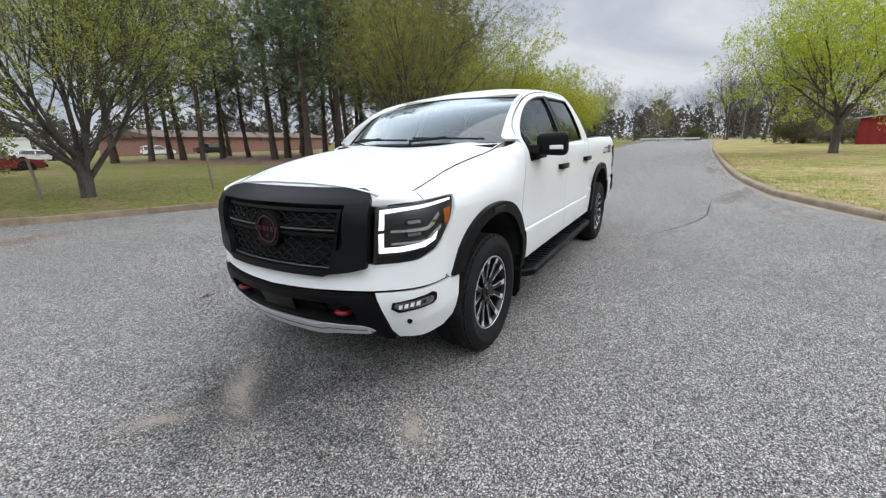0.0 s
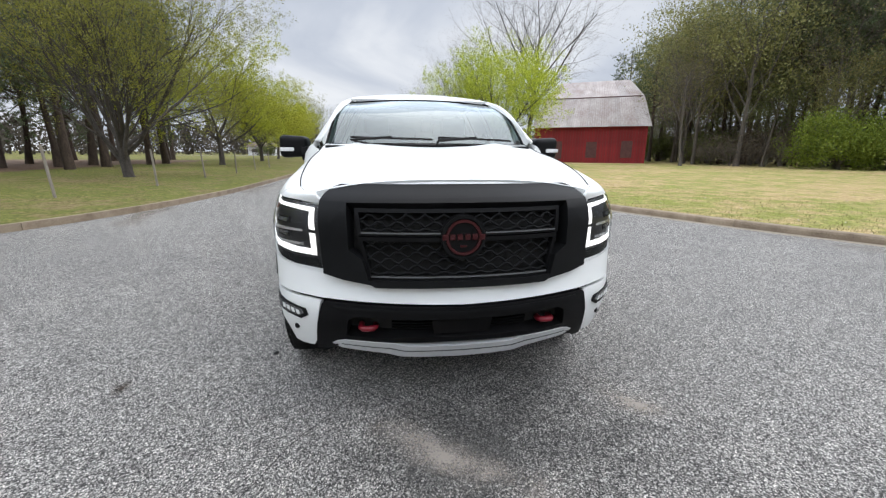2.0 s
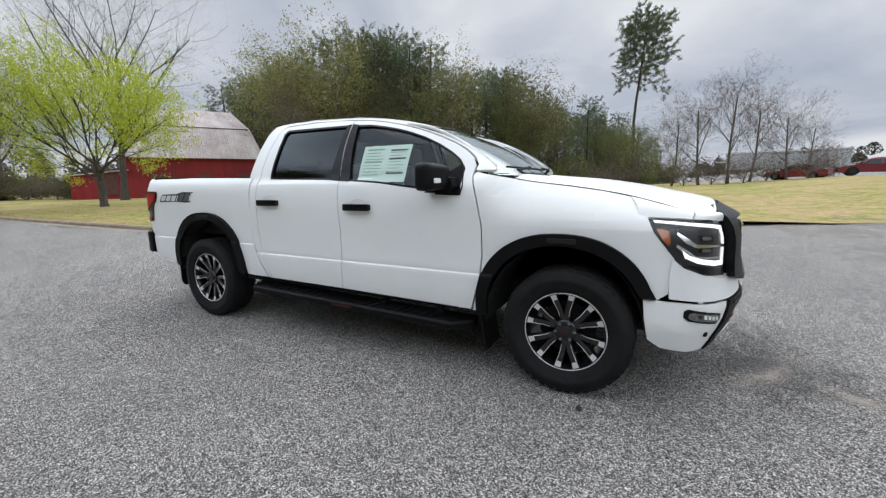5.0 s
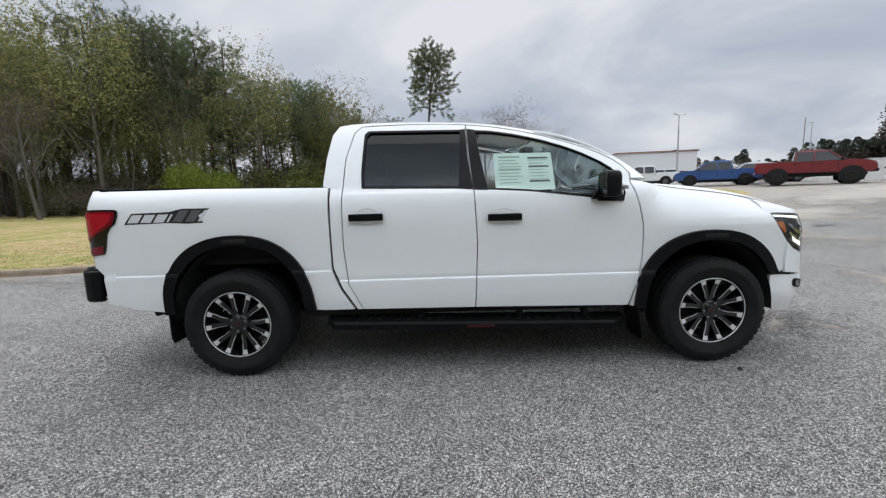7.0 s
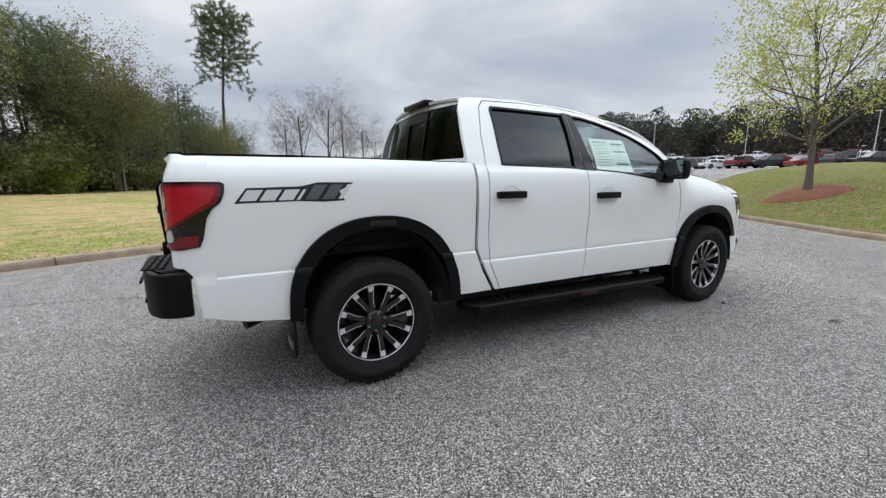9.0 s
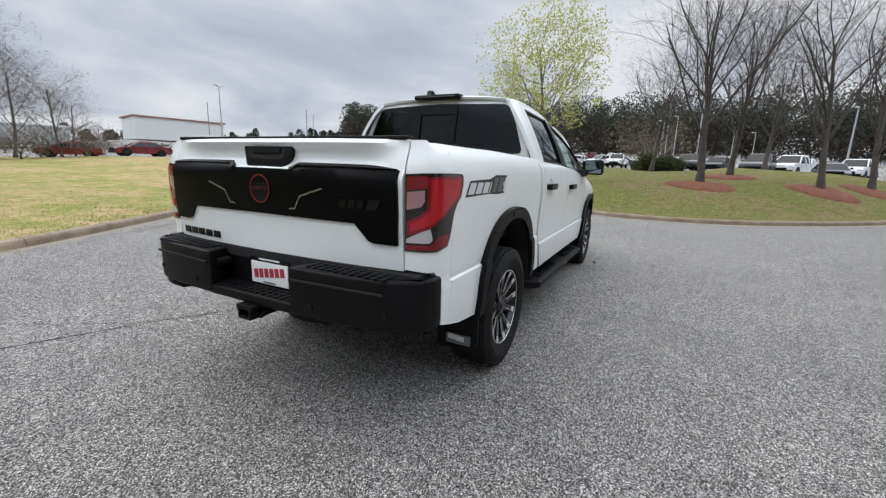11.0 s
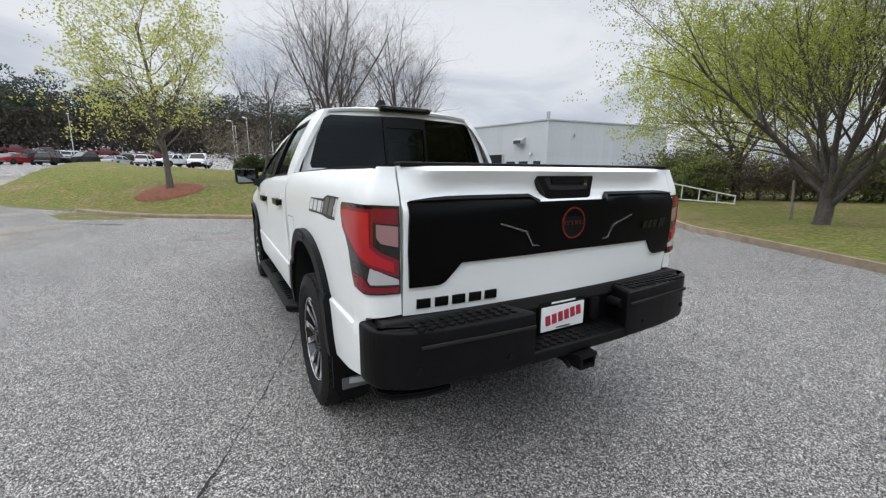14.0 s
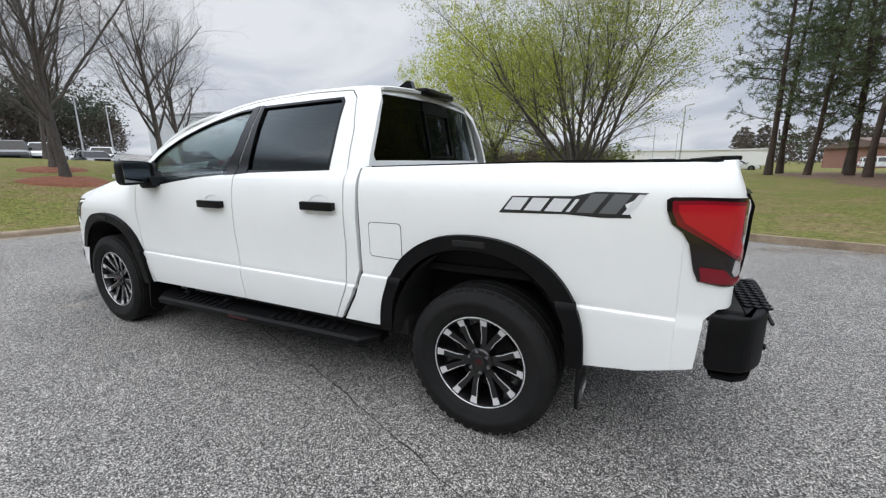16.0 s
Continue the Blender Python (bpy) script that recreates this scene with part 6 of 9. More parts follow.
# cabin
bm = bmesh.new()
box(bm, (1.02, 0, 1.20), (0.45, 1.62, 0.24), 0.08)
box(bm, (0.35, 0, 0.85), (0.9, 0.32, 0.5), 0.05)
part("dashboard", bm, M_CABIN, truck, smooth=True, angle=40)
bm = bmesh.new()
box(bm, (0.05, 0, 0.80), (2.2, 1.78, 0.10))
part("cabin_floor", bm, M_CABIN, truck)
for x, y, w in ((0.12, 0.42, 0.52), (0.12, -0.42, 0.52), (-0.60, 0.40, 0.70), (-0.60, -0.40, 0.70)):
    bm = bmesh.new()
    box(bm, (x + 0.12, y, 1.0), (0.52, w, 0.16), 0.06)
    box(bm, (x - 0.15, y, 1.24), (0.14, w * 0.95, 0.52), 0.06, rot=Matrix.Rotation(-0.25, 4, "Y"))
    box(bm, (x - 0.26, y, 1.60), (0.10, 0.27, 0.18), 0.045)
    part("seat", bm, M_SEAT, truck, smooth=True, angle=40)
bm = bmesh.new()
ring = [Vector((0.62 + 0.07 * math.sin(a), 0.40 + 0.185 * math.cos(a), 1.27 + 0.185 * math.sin(a))) for a in (2 * math.pi * k / 24 for k in range(25))]
tube(bm, ring, 0.016, 8, caps=False)
tube(bm, [(0.62, 0.22, 1.27), (0.65, 0.40, 1.27), (0.62, 0.58, 1.27)], 0.018, 6)
tube(bm, [(0.64, 0.40, 1.26), (0.90, 0.40, 1.18)], 0.035, 10)
part("steering_wheel", bm, M_CABIN, truck, smooth=True)
bm = bmesh.new()
box(bm, (-0.42, 0, 1.775), (1.0, 1.1, 0.02))
part("headliner", bm, M_SEAT, truck)
# price sheet on the right front window
ST = [(0.165, 1.348), (0.60, 1.348), (0.60, 1.622), (0.165, 1.622)]
sk = panel("window_sticker", [ST], side_cab, M_STICKER, truck, 0, off=-0.018, side=-1, label="pale green price sheet inside the window")
for z, x0, x1 in ((1.585, 0.20, 0.36), (1.575, 0.42, 0.57), (1.51, 0.42, 0.57), (1.49, 0.20, 0.36), (1.40, 0.42, 0.57)):
    panel("print_bar", [[(x0, z), (x1, z), (x1, z + 0.013), (x0, z + 0.013)]], side_cab, M_INK if x0 > 0.4 else M_INKG, sk, 0, off=-0.0165, side=-1)
for j in range(9):
    panel("print_bar", [[(0.20, 1.37 + 0.024 * j), (0.37 - 0.02 * (j % 3), 1.37 + 0.024 * j), (0.37 - 0.02 * (j % 3), 1.376 + 0.024 * j), (0.20, 1.376 + 0.024 * j)]], side_cab, M_INKG, sk, 0, off=-0.0165, side=-1)
    if j not in (1, 6):
        panel("print_bar", [[(0.42, 1.37 + 0.024 * j), (0.56 - 0.03 * (j % 2), 1.37 + 0.024 * j), (0.56 - 0.03 * (j % 2), 1.375 + 0.024 * j), (0.42, 1.375 + 0.024 * j)]], side_cab, M_INKG, sk, 0, off=-0.0165, side=-1)


# ---- trees ----
def grow_tree(seed, trunk, levels):
    """Branches as tapered tubes. trunk: (length, radius, lean). levels: dicts of count, length, angle (degrees), from (share of the parent
    where branching starts), ratio (radius), up (how much a branch bends upwards), wiggle, segs, sides. Returns vertices, faces and the ends of the last level."""
    rng = random.Random(seed)
    V, F, tips = [], [], []

    def tube_run(pts, rads, sides):
        base = len(V)
        side = None
        for i, p in enumerate(pts):
            d = pts[min(i + 1, len(pts) - 1)] - pts[max(i - 1, 0)]
            d.normalize()
            side = d.orthogonal().normalized() if side is None else (side - d * side.dot(d)).normalized()
            up = d.cross(side)
            for k in range(sides):
                a = 2 * math.pi * k / sides
                V.append(p + (side * math.cos(a) + up * math.sin(a)) * rads[i])
        for i in range(len(pts) - 1):
            for k in range(sides):
                a, b = base + i * sides + k, base + i * sides + (k + 1) % sides
                F.append((a, b, b + sides, a + sides))

    def run(p, d, length, r0, r1, segs, sides, up, wig):
        pts, rads = [p.copy()], [r0]
        for i in range(segs):
            d = (d + Vector((rng.gauss(0, wig), rng.gauss(0, wig), rng.gauss(0, wig) + up))).normalized()
            p = p + d * (length / segs)
            pts.append(p.copy()); rads.append(r0 + (r1 - r0) * (i + 1) / segs)
        if sides:
            tube_run(pts, rads, sides)
        return pts, rads

    def children(pts, rads, k):
        if k >= len(levels):
            tips.append((pts[-1], (pts[-1] - pts[-2]).normalized(), pts[len(pts) // 2]))
            return
        L = levels[k]
        n = max(1, round(L["count"] * rng.uniform(0.8, 1.2)))
        ph = rng.uniform(0, 6.28)
        for j in range(n):
            f = L["from"] + (1 - L["from"]) * (j + rng.random()) / n
            f = min(f, 0.999)
            x = f * (len(pts) - 1)
            i = int(x)
            p = pts[i].lerp(pts[i + 1], x - i)
            d = (pts[i + 1] - pts[i]).normalized()
            ph += 2.4 + rng.uniform(-0.4, 0.4)
            s = d.orthogonal().normalized()
            s = Matrix.Rotation(ph, 3, d) @ s
            ang = radians(L["angle"] * rng.uniform(0.7, 1.3))
            nd = (d * math.cos(ang) + s * math.sin(ang)).normalized()
            r = (rads[i] + (rads[i + 1] - rads[i]) * (x - i)) * L["ratio"]
            ln = L["length"] * rng.uniform(0.7, 1.25) * (1 - L.get("taper", 0) * (f - L["from"]) / max(0.01, 1 - L["from"]))
            q, w = run(p, nd, ln, r, r * 0.35, L["segs"], L["sides"], L["up"], L["wiggle"])
            children(q, w, k + 1)
        if L.get("tip"):
            tips.append((pts[-1], (pts[-1] - pts[-2]).normalized(), pts[-2]))

    length, radius, taper = trunk
    pts, rads = run(Vector((0, 0, -0.15)), Vector((rng.gauss(0, 0.04), rng.gauss(0, 0.04), 1)).normalized(), length, radius, radius * taper, 8, 8, 0.05, 0.03)
    cut = (len(V), len(F))
    # a flared foot
    for k in range(8):
        V[k] = Vector((V[k].x * 1.4, V[k].y * 1.4, V[k].z))
    children(pts, rads, 0)
    return V, F, tips, cut


def leaf_quads(seed, tips, per, spread, size, flat=0.0, aspect=0.6):
    """Leaves as small kinked quads scattered round the branch ends."""
    rng = np.random.RandomState(seed)
    P = np.array([tuple(t[0]) for t in tips]); Q = np.array([tuple(t[2]) for t in tips])
    n = len(P) * per
    u = rng.rand(n, 1)
    c = np.repeat(P, per, 0) * u + np.repeat(Q, per, 0) * (1 - u) + rng.normal(0, spread, (n, 3))
    a = rng.normal(size=(n, 3)); a[:, 2] *= 1 - flat
    a /= np.linalg.norm(a, axis=1, keepdims=True)
    b = np.cross(a, rng.normal(size=(n, 3)))
    b /= np.linalg.norm(b, axis=1, keepdims=True)
    s = size * rng.uniform(0.6, 1.3, (n, 1))
    v = np.stack([c - a * s, c + b * s * aspect, c + a * s, c - b * s * aspect], 1).reshape(-1, 3)
    return v, np.arange(n * 4).reshape(-1, 4)


def tuft_quads(seed, tips, per, length, width):
    """Pine needles: narrow quads that radiate from points along the twigs."""
    rng = np.random.RandomState(seed)
    P = np.array([tuple(t[0]) for t in tips]); Q = np.array([tuple(t[2]) for t in tips]); D = np.array([tuple(t[1]) for t in tips])
    n = len(P) * per
    u = rng.rand(n, 1) * 1.2
    c = np.repeat(P, per, 0) * u + np.repeat(Q, per, 0) * (1 - u)
    a = rng.normal(size=(n, 3)) + np.repeat(D, per, 0) * 0.5 + np.array((0, 0, 0.12))
    a /= np.linalg.norm(a, axis=1, keepdims=True)
    b = np.cross(a, rng.normal(size=(n, 3)))
    b /= np.linalg.norm(b, axis=1, keepdims=True)
    L = length * rng.uniform(0.7, 1.2, (n, 1))
    v = np.stack([c - b * width, c + b * width, c + a * L + b * width * 0.5, c + a * L - b * width * 0.5], 1).reshape(-1, 3)
    return v, np.arange(n * 4).reshape(-1, 4)


def lv(count, length, angle, frm, ratio, up, wiggle=0.08, segs=3, sides=3, **k):
    return dict(count=count, length=length, angle=angle, ratio=ratio, up=up, wiggle=wiggle, segs=segs, sides=sides, **{"from": frm}, **k)


TREES = {}


def tree_proto(key, name, seed, trunk, levels, bark, leaf=None, label="", category="tree"):
    """Builds a tree once, below ground far off the set is avoided: the first use places it."""
    V, F, tips, cut = grow_tree(seed, trunk, levels)
    TREES[key] = dict(name=name, wood=(V, F, cut), tips=tips, bark=bark, leaf=leaf, seed=seed, label=label, category=category, made=None)


def plant(key, x, y, scale=1.0, turn=0.0, z=None, label="", group="", lean=0.0):
    t = TREES[key]
    z = on_lawn(x, y) + 0.02
    m = pose(x, y, z, lean, 0, turn) @ Matrix.Scale(scale, 4)
    if t["made"] is None:
        root = thing(t["name"], Matrix.Identity(4), label or t["label"], t["category"], group)
        V, F, (nv, nf) = t["wood"]
        mesh_part("trunk", arrays("trunk", [tuple(v) for v in V[:nv]], F[:nf]), t["bark"], root, smooth=True)
        tagged(mesh_part("branchwork", arrays("branchwork", [tuple(v) for v in V[nv:]], [tuple(i - nv for i in f) for f in F[nf:]]), t["bark"], root, smooth=True), kind="stuff")
        if t["leaf"]:
            kind, mat, args = t["leaf"]
            v, f = (leaf_quads if kind == "leaf" else tuft_quads)(t["seed"], t["tips"], *args)
            mesh_part("crown", arrays("crown", v, f), mat, root)
        t["made"] = root
        root.matrix_world = m
        ob = root
    else:
        ob = copy_thing(t["made"], m)
        ob.scale = (scale, scale, scale)
    if label:
        ob["label"] = label
    if group:
        ob["group"] = group
    return ob


VASE = [lv(9, 4.2, 47, 0.5, 0.45, 0.045, segs=6, sides=6), lv(8, 2.6, 34, 0.2, 0.5, 0.05, segs=4, sides=4), lv(8, 1.5, 34, 0.2, 0.5, 0.03, segs=3), lv(5, 0.7, 36, 0.2, 0.5, 0.0, segs=2)]
for k, sd in enumerate((11, 12, 14)):
    tree_proto("vase%d" % k, "spring_tree", sd, (2.3, 0.19, 0.8), VASE, M_TWIG, ("leaf", (M_OLIVE, M_SPRING, M_SPRING)[k], (30, 0.10, 0.042)), "spreading street tree in sparse yellow-green spring leaf")
BIG = [lv(11, 4.8, 38, 0.3, 0.46, 0.07, segs=7, sides=6), lv(9, 2.9, 32, 0.2, 0.5, 0.06, segs=4, sides=4), lv(8, 1.6, 32, 0.2, 0.5, 0.03, segs=3), lv(5, 0.75, 36, 0.2, 0.5, 0.0, segs=2)]
tree_proto("big", "spring_tree", 17, (1.5, 0.19, 0.9), BIG, M_TWIG, ("leaf", M_OLIVE, (27, 0.075, 0.025)), "spreading multi-stemmed tree in sparse olive spring leaf by the kerb")
BARE = [lv(12, 4.6, 33, 0.28, 0.52, 0.055, 0.08, segs=8, sides=6, taper=0.45), lv(9, 2.1, 40, 0.15, 0.42, 0.04, 0.12, segs=5, sides=4), lv(7, 1.0, 44, 0.15, 0.5, 0.03, 0.14, segs=3), lv(5, 0.6, 40, 0.2, 0.5, 0.0, segs=2)]
for k, sd in enumerate((21, 23, 25)):
    tree_proto("bare%d" % k, "bare_tree", sd, (5.6, 0.14, 0.3), BARE, M_TWIG, None, "leafless tree with many fine upright branches")
tree_proto("young", "young_tree", 31, (5.6, 0.11, 0.25), [lv(24, 3.5, 60, 0.2, 0.5, 0.075, segs=5, sides=4, taper=0.5), lv(7, 1.1, 38, 0.2, 0.5, 0.05, segs=3), lv(5, 0.5, 40, 0.2, 0.5, 0.02, segs=2)], M_BARKG, ("leaf", M_YELLOW, (14, 0.10, 0.045)), "young tree with thin pale yellow-green leaves in a mulch ring")
for k, sd in enumerate((41, 42, 43)):
    tree_proto("pine%d" % k, "pine_tree", sd, (15.5, 0.21, 0.25), [lv(46, 3.2, 84, (0.22, 0.38, 0.52)[k], 0.30, 0.0, 0.12, 4, 4, taper=0.5), lv(8, 1.0, 52, 0.25, 0.5, 0.015, 0.1, 2, tip=True)], M_PBARK, ("tuft", M_PINE, (30, 0.26, 0.017)), "tall dark green pine with a bare lower trunk")
tree_proto("lone", "pine_tree", 47, (25, 0.28, 0.3), [lv(46, 4.2, 78, 0.62, 0.30, 0.02, 0.16, 4, 4, taper=0.35), lv(8, 1.5, 52, 0.25, 0.5, 0.03, 0.1, 2, tip=True)], M_PBARK, ("tuft", M_PINE, (44, 0.40, 0.030)), "lone tall pine with foliage only at its top")
WOODS = [lv(10, 5.0, 40, 0.25, 0.5, 0.05, segs=5, sides=4, taper=0.3), lv(7, 2.4, 40, 0.2, 0.5, 0.03, segs=3), lv(6, 1.2, 42, 0.15, 0.5, 0.0, segs=2, sides=0)]
tree_proto("wood0", "woodland_tree", 51, (9, 0.17, 0.5), WOODS, M_BARK, ("leaf", M_WOODS, (20, 0.26, 0.075)), "woodland tree in dull green leaf")
tree_proto("wood1", "woodland_tree", 52, (8, 0.15, 0.5), WOODS, M_BARK, ("leaf", M_WOLIVE, (22, 0.24, 0.07)), "woodland tree in thin olive spring leaf")
tree_proto("wood2", "woodland_tree", 53, (9, 0.15, 0.5), WOODS[:2] + [lv(9, 1.2, 42, 0.15, 0.5, 0.0, segs=2)], M_BARKG, ("leaf", M_BROWN, (14, 0.13, 0.04)), "bare brownish woodland tree")
tree_proto("bush", "wild_bush", 61, (0.8, 0.08, 0.6), [lv(12, 1.8, 50, 0.1, 0.5, 0.03, segs=3, sides=4), lv(7, 1.0, 45, 0.15, 0.5, 0.02, segs=2), lv(5, 0.5, 45, 0.2, 0.5, 0, segs=2, sides=0)], M_BARK, ("leaf", M_WOODS, (14, 0.14, 0.075)), "tangled green bush at the wood's edge", "bush")
tree_proto("brush", "wild_bush", 62, (0.7, 0.06, 0.6), [lv(12, 1.8, 45, 0.1, 0.5, 0.03, segs=3, sides=3), lv(8, 1.0, 45, 0.15, 0.5, 0.02, segs=2), lv(4, 0.5, 45, 0.2, 0.5, 0, segs=1)], M_BARK, ("leaf", M_BROWN, (6, 0.14, 0.05)), "tangled brown leafless brush", "bush")
tree_proto("round", "round_bush", 63, (1.2, 0.12, 0.6), [lv(16, 2.2, 55, 0.1, 0.5, 0.02, segs=3, sides=4), lv(8, 1.2, 45, 0.15, 0.5, 0.02, segs=2), lv(7, 0.6, 45, 0.2, 0.5, 0, segs=2, sides=0)], M_BARK, ("leaf", M_BUSH, (30, 0.22, 0.06)), "large rounded bright green bush", "bush")
tree_proto("clipped", "evergreen_shrub", 64, (0.4, 0.08, 0.6), [lv(18, 0.85, 60, 0.05, 0.5, 0.05, segs=2, sides=3), lv(8, 0.45, 45, 0.15, 0.5, 0.02, segs=2), lv(6, 0.25, 45, 0.2, 0.5, 0, segs=2, sides=0)], M_BARK, ("leaf", M_SHRUB, (14, 0.08, 0.055)), "dense dark evergreen shrub", "shrub")

# street trees along the southern lawn and before the barn
plant("big", -0.1, -11.6, 0.90, 20)
plant("big", -14.0, -10.8, 1.05, 110, label="spreading multi-stemmed tree in sparse olive spring leaf on the lawn")
plant("vase2", -30.0, -13.0, 1.12, 200)
plant("vase1", -45.0, -14.2, 1.1, 10)
plant("vase2", -60.0, -16.0, 1.1, 80)
plant("vase1", -76.0, -17.5, 1.1, 140)
plant("vase2", -27.6, 8.8, 1.15, 300, label="spreading yellow-green tree on the barn lawn")
plant("bare2", -62.0, 10.5, 1.2, 30)
plant("vase2", 5.6, -19.6, 1.05, 60, label="small pale green tree behind the gate")
plant("bare1", -39.5, 15.2, 2.2, 45)
plant("bare0", -56.0, 12.0, 2.0, 10)
for k, (x, y, s) in enumerate(((-118, 12, 1.9), (-128, 2, 1.7), (-122, 20, 2.0), (-135, -14, 1.8), (-112, -20, 1.6), (-130, 9, 1.6), (-100, 17, 1.7), (-96, 13, 2.3), (-104, 22, 2.2), (-110, 8, 2.1), (-88, 20, 1.9))):
    plant("bare%d" % (k % 3), x, y, s, k * 67)
# the island
plant("young", 14.5, 2.9, 1.06, 0, z=0.93)
plant("bare0", 14.05, -3.3, 0.98, 30, z=0.80, label="leafless multi-stemmed tree in a red mulch ring")
plant("bare1", 16.0, -7.4, 0.95, 140, z=0.70, label="leafless multi-stemmed tree in a red mulch ring")
plant("bare2", 18.3, -9.6, 0.9, 250, z=0.62)
plant("bare2", 19.4, -4.9, 1.0, 80, z=1.2)
plant("bare1", 24.0, -1.5, 0.85, 310, z=1.5)
plant("bare0", 29.0, -8.0, 0.9, 210, z=1.4)
for x, y, s in ((30.5, -1.6, 1.15), (32.2, -2.6, 1.0), (33.0, -1.0, 0.9)):
    plant("clipped", x, y, s, x * 40, z=terrain(x, y) + 0.35)
plant("brush", 41.0, -1.0, 2.0, 30, label="reddish-brown leafless thicket by the car park")
# the pine grove
rg = random.Random(5)
GROVE = [(-15, -20.3), (-20.5, -23.6), (-23, -22), (-24.3, -20), (-28, -20.4), (-33, -21.5), (-38, -22.5), (-10.8, -38), (-13, -36.5), (-13.8, -31.5), (-14.5, -35.5), (-17, -34), (-19.6, -33.8), (-25, -34.5), (-12, -43), (-16, -41), (-21, -40), (-28, -31), (-31, -27), (-18.5, -27.5), (-22, -28.5), (-26, -25.5), (-35, -28), (-41, -27), (-46, -25), (-24, -44), (-31, -40), (-38, -36), (-16, -25.5), (-52, -27), (-44, -33), (-17, -18.8), (-19.2, -21), (-26, -18.8), (-21.8, -18.4), (-30.5, -18.8), (-34, -19.5)]
for k, (x, y) in enumerate(GROVE):
    plant("pine%d" % (k % 2), x + rg.uniform(-0.5, 0.5), y + rg.uniform(-0.5, 0.5), rg.uniform(0.85, 1.15), rg.uniform(0, 360), lean=rg.uniform(-2, 2), group="pine grove on the lawn")
# fallen needles under the grove
v, f = grid_sheet(list(np.arange(-50, -9, 1.0)), list(np.arange(-47, -17.5, 1.0)), lambda x, y: on_lawn(x, y) - 0.12 + 0.17 * smoothstep(0.0, 0.35, min(x + 49, -10 - x, y + 46.5, -18.6 - y) / 4 + 0.6 * noise.noise((x * 0.22, y * 0.22, 7))))
tagged(mesh_part("needle_litter", arrays("needle_litter", v, f), M_STRAW, smooth=True), "brown fallen pine needles covering the ground under the grove", "pine straw", kind="structure")
# the northern wood: rows along its edge, deeper rows taller
EDGE = [(-72, 44), (-58, 42), (-46, 39), (-34, 33.5), (-27, 33), (-20, 36), (-13, 38), (-8, 40), (-5, 47), (-2, 58), (1, 74), (6, 92)]
rg = random.Random(8)
for row, (back, stepm) in enumerate(((1.0, 2.3), (4.5, 3.4), (8.5, 3.8), (13.0, 4.6), (6.5, 3.0), (11.0, 3.6))):
    pts = curve_points(EDGE, stepm)
    for i, p in enumerate(pts):
        d = pts[min(i + 1, len(pts) - 1)] - pts[max(0, i - 1)]
        d = d / np.linalg.norm(d)
        n = np.array((-d[1], d[0]))
        q = p + n * (back + rg.uniform(-1.5, 1.5)) + d * rg.uniform(-1.5, 1.5)
        far = max(0, p[1] - 42) / 40
        if row == 0:
            key, s = rg.choice((("bush", 1.5), ("brush", 1.6), ("brush", 1.4), ("wood1", 0.7), ("wood0", 0.75), ("bush", 1.2)))
        elif row > 3:
            key, s = rg.choice((("brush", 2.0), ("bush", 1.7), ("brush", 2.3), ("brush", 1.8)))
        elif row == 1:
            key, s = rg.choice((("wood0", 1.1), ("wood1", 1.2), ("wood2", 1.2), ("pine1", 1.0), ("wood2", 1.25), ("pine0", 1.0), ("pine1", 1.05)))
        else:
            key, s = rg.choice((("pine2", 1.3), ("pine1", 1.2), ("pine2", 1.2), ("pine0", 1.15), ("wood2", 1.5), ("pine2", 1.35)))
        plant(key, q[0], q[1], s * rg.uniform(0.8, 1.1) * (1 - 0.15 * min(1, far)) * ((1.0 - 0.30 * smoothstep(-30, -12, p[0])) if 0 < row < 4 else 1), rg.uniform(0, 360), lean=rg.uniform(-2, 2), group="northern wood")
for x, y, s in ((-54, 36, 1.0), (-52, 40, 1.1), (-49.5, 37, 1.05), (-47, 40.5, 1.1), (-44, 38, 1.0), (-40, 38, 1.1), (-37, 37, 1.2), (-34, 37, 1.22), (-31, 38.5, 1.25), (-28, 37.5, 1.15), (-25, 39.5, 1.12), (-22, 40.5, 1.1)):
    plant("pine%d" % (int(-x) % 3), x, y, s, x * 77, group="northern wood")
for x, y, s in ((-39.0, 34.0, 1.5), (-44.0, 36.5, 1.6), (-35.5, 32.5, 1.3), (-30.0, 32.5, 1.45), (-18.0, 37.5, 1.2), (-10.5, 40.5, 1.05)):
    plant("wood1", x, y, s, x * 31, group="northern wood")
for k, (x, y, s) in enumerate(((-10.0, 44.5, 0.74), (-13.0, 43.0, 0.78), (-17.0, 41.5, 0.86), (-20.5, 41.0, 0.84), (-24.0, 40.0, 0.95))):
    plant("pine%d" % (2, 0, 2)[k % 3], x, y, s, x * 53, group="northern wood")
plant("wood2", -31.0, 27.5, 0.9, 40, label="pale leaning tree beside the barn")
plant("round", -21.5, 33.0, 1.15, 0)
plant("round", -14.0, 37.0, 0.8, 90)
for x, y, s in ((3.5, 45, 0.7), (6.0, 47, 0.85), (8.2, 44.5, 0.9), (10.5, 48, 0.8), (13.0, 46, 0.65), (15.5, 50, 0.55)):
    plant("wood2", x, y, s, x * 50, group="thicket beyond the lawn")
    plant("brush", x + 1.0, y - 2.0, 1.1, x * 30, group="thicket beyond the lawn")
plant("lone", -1.4, 71.0, 1.06, 0)
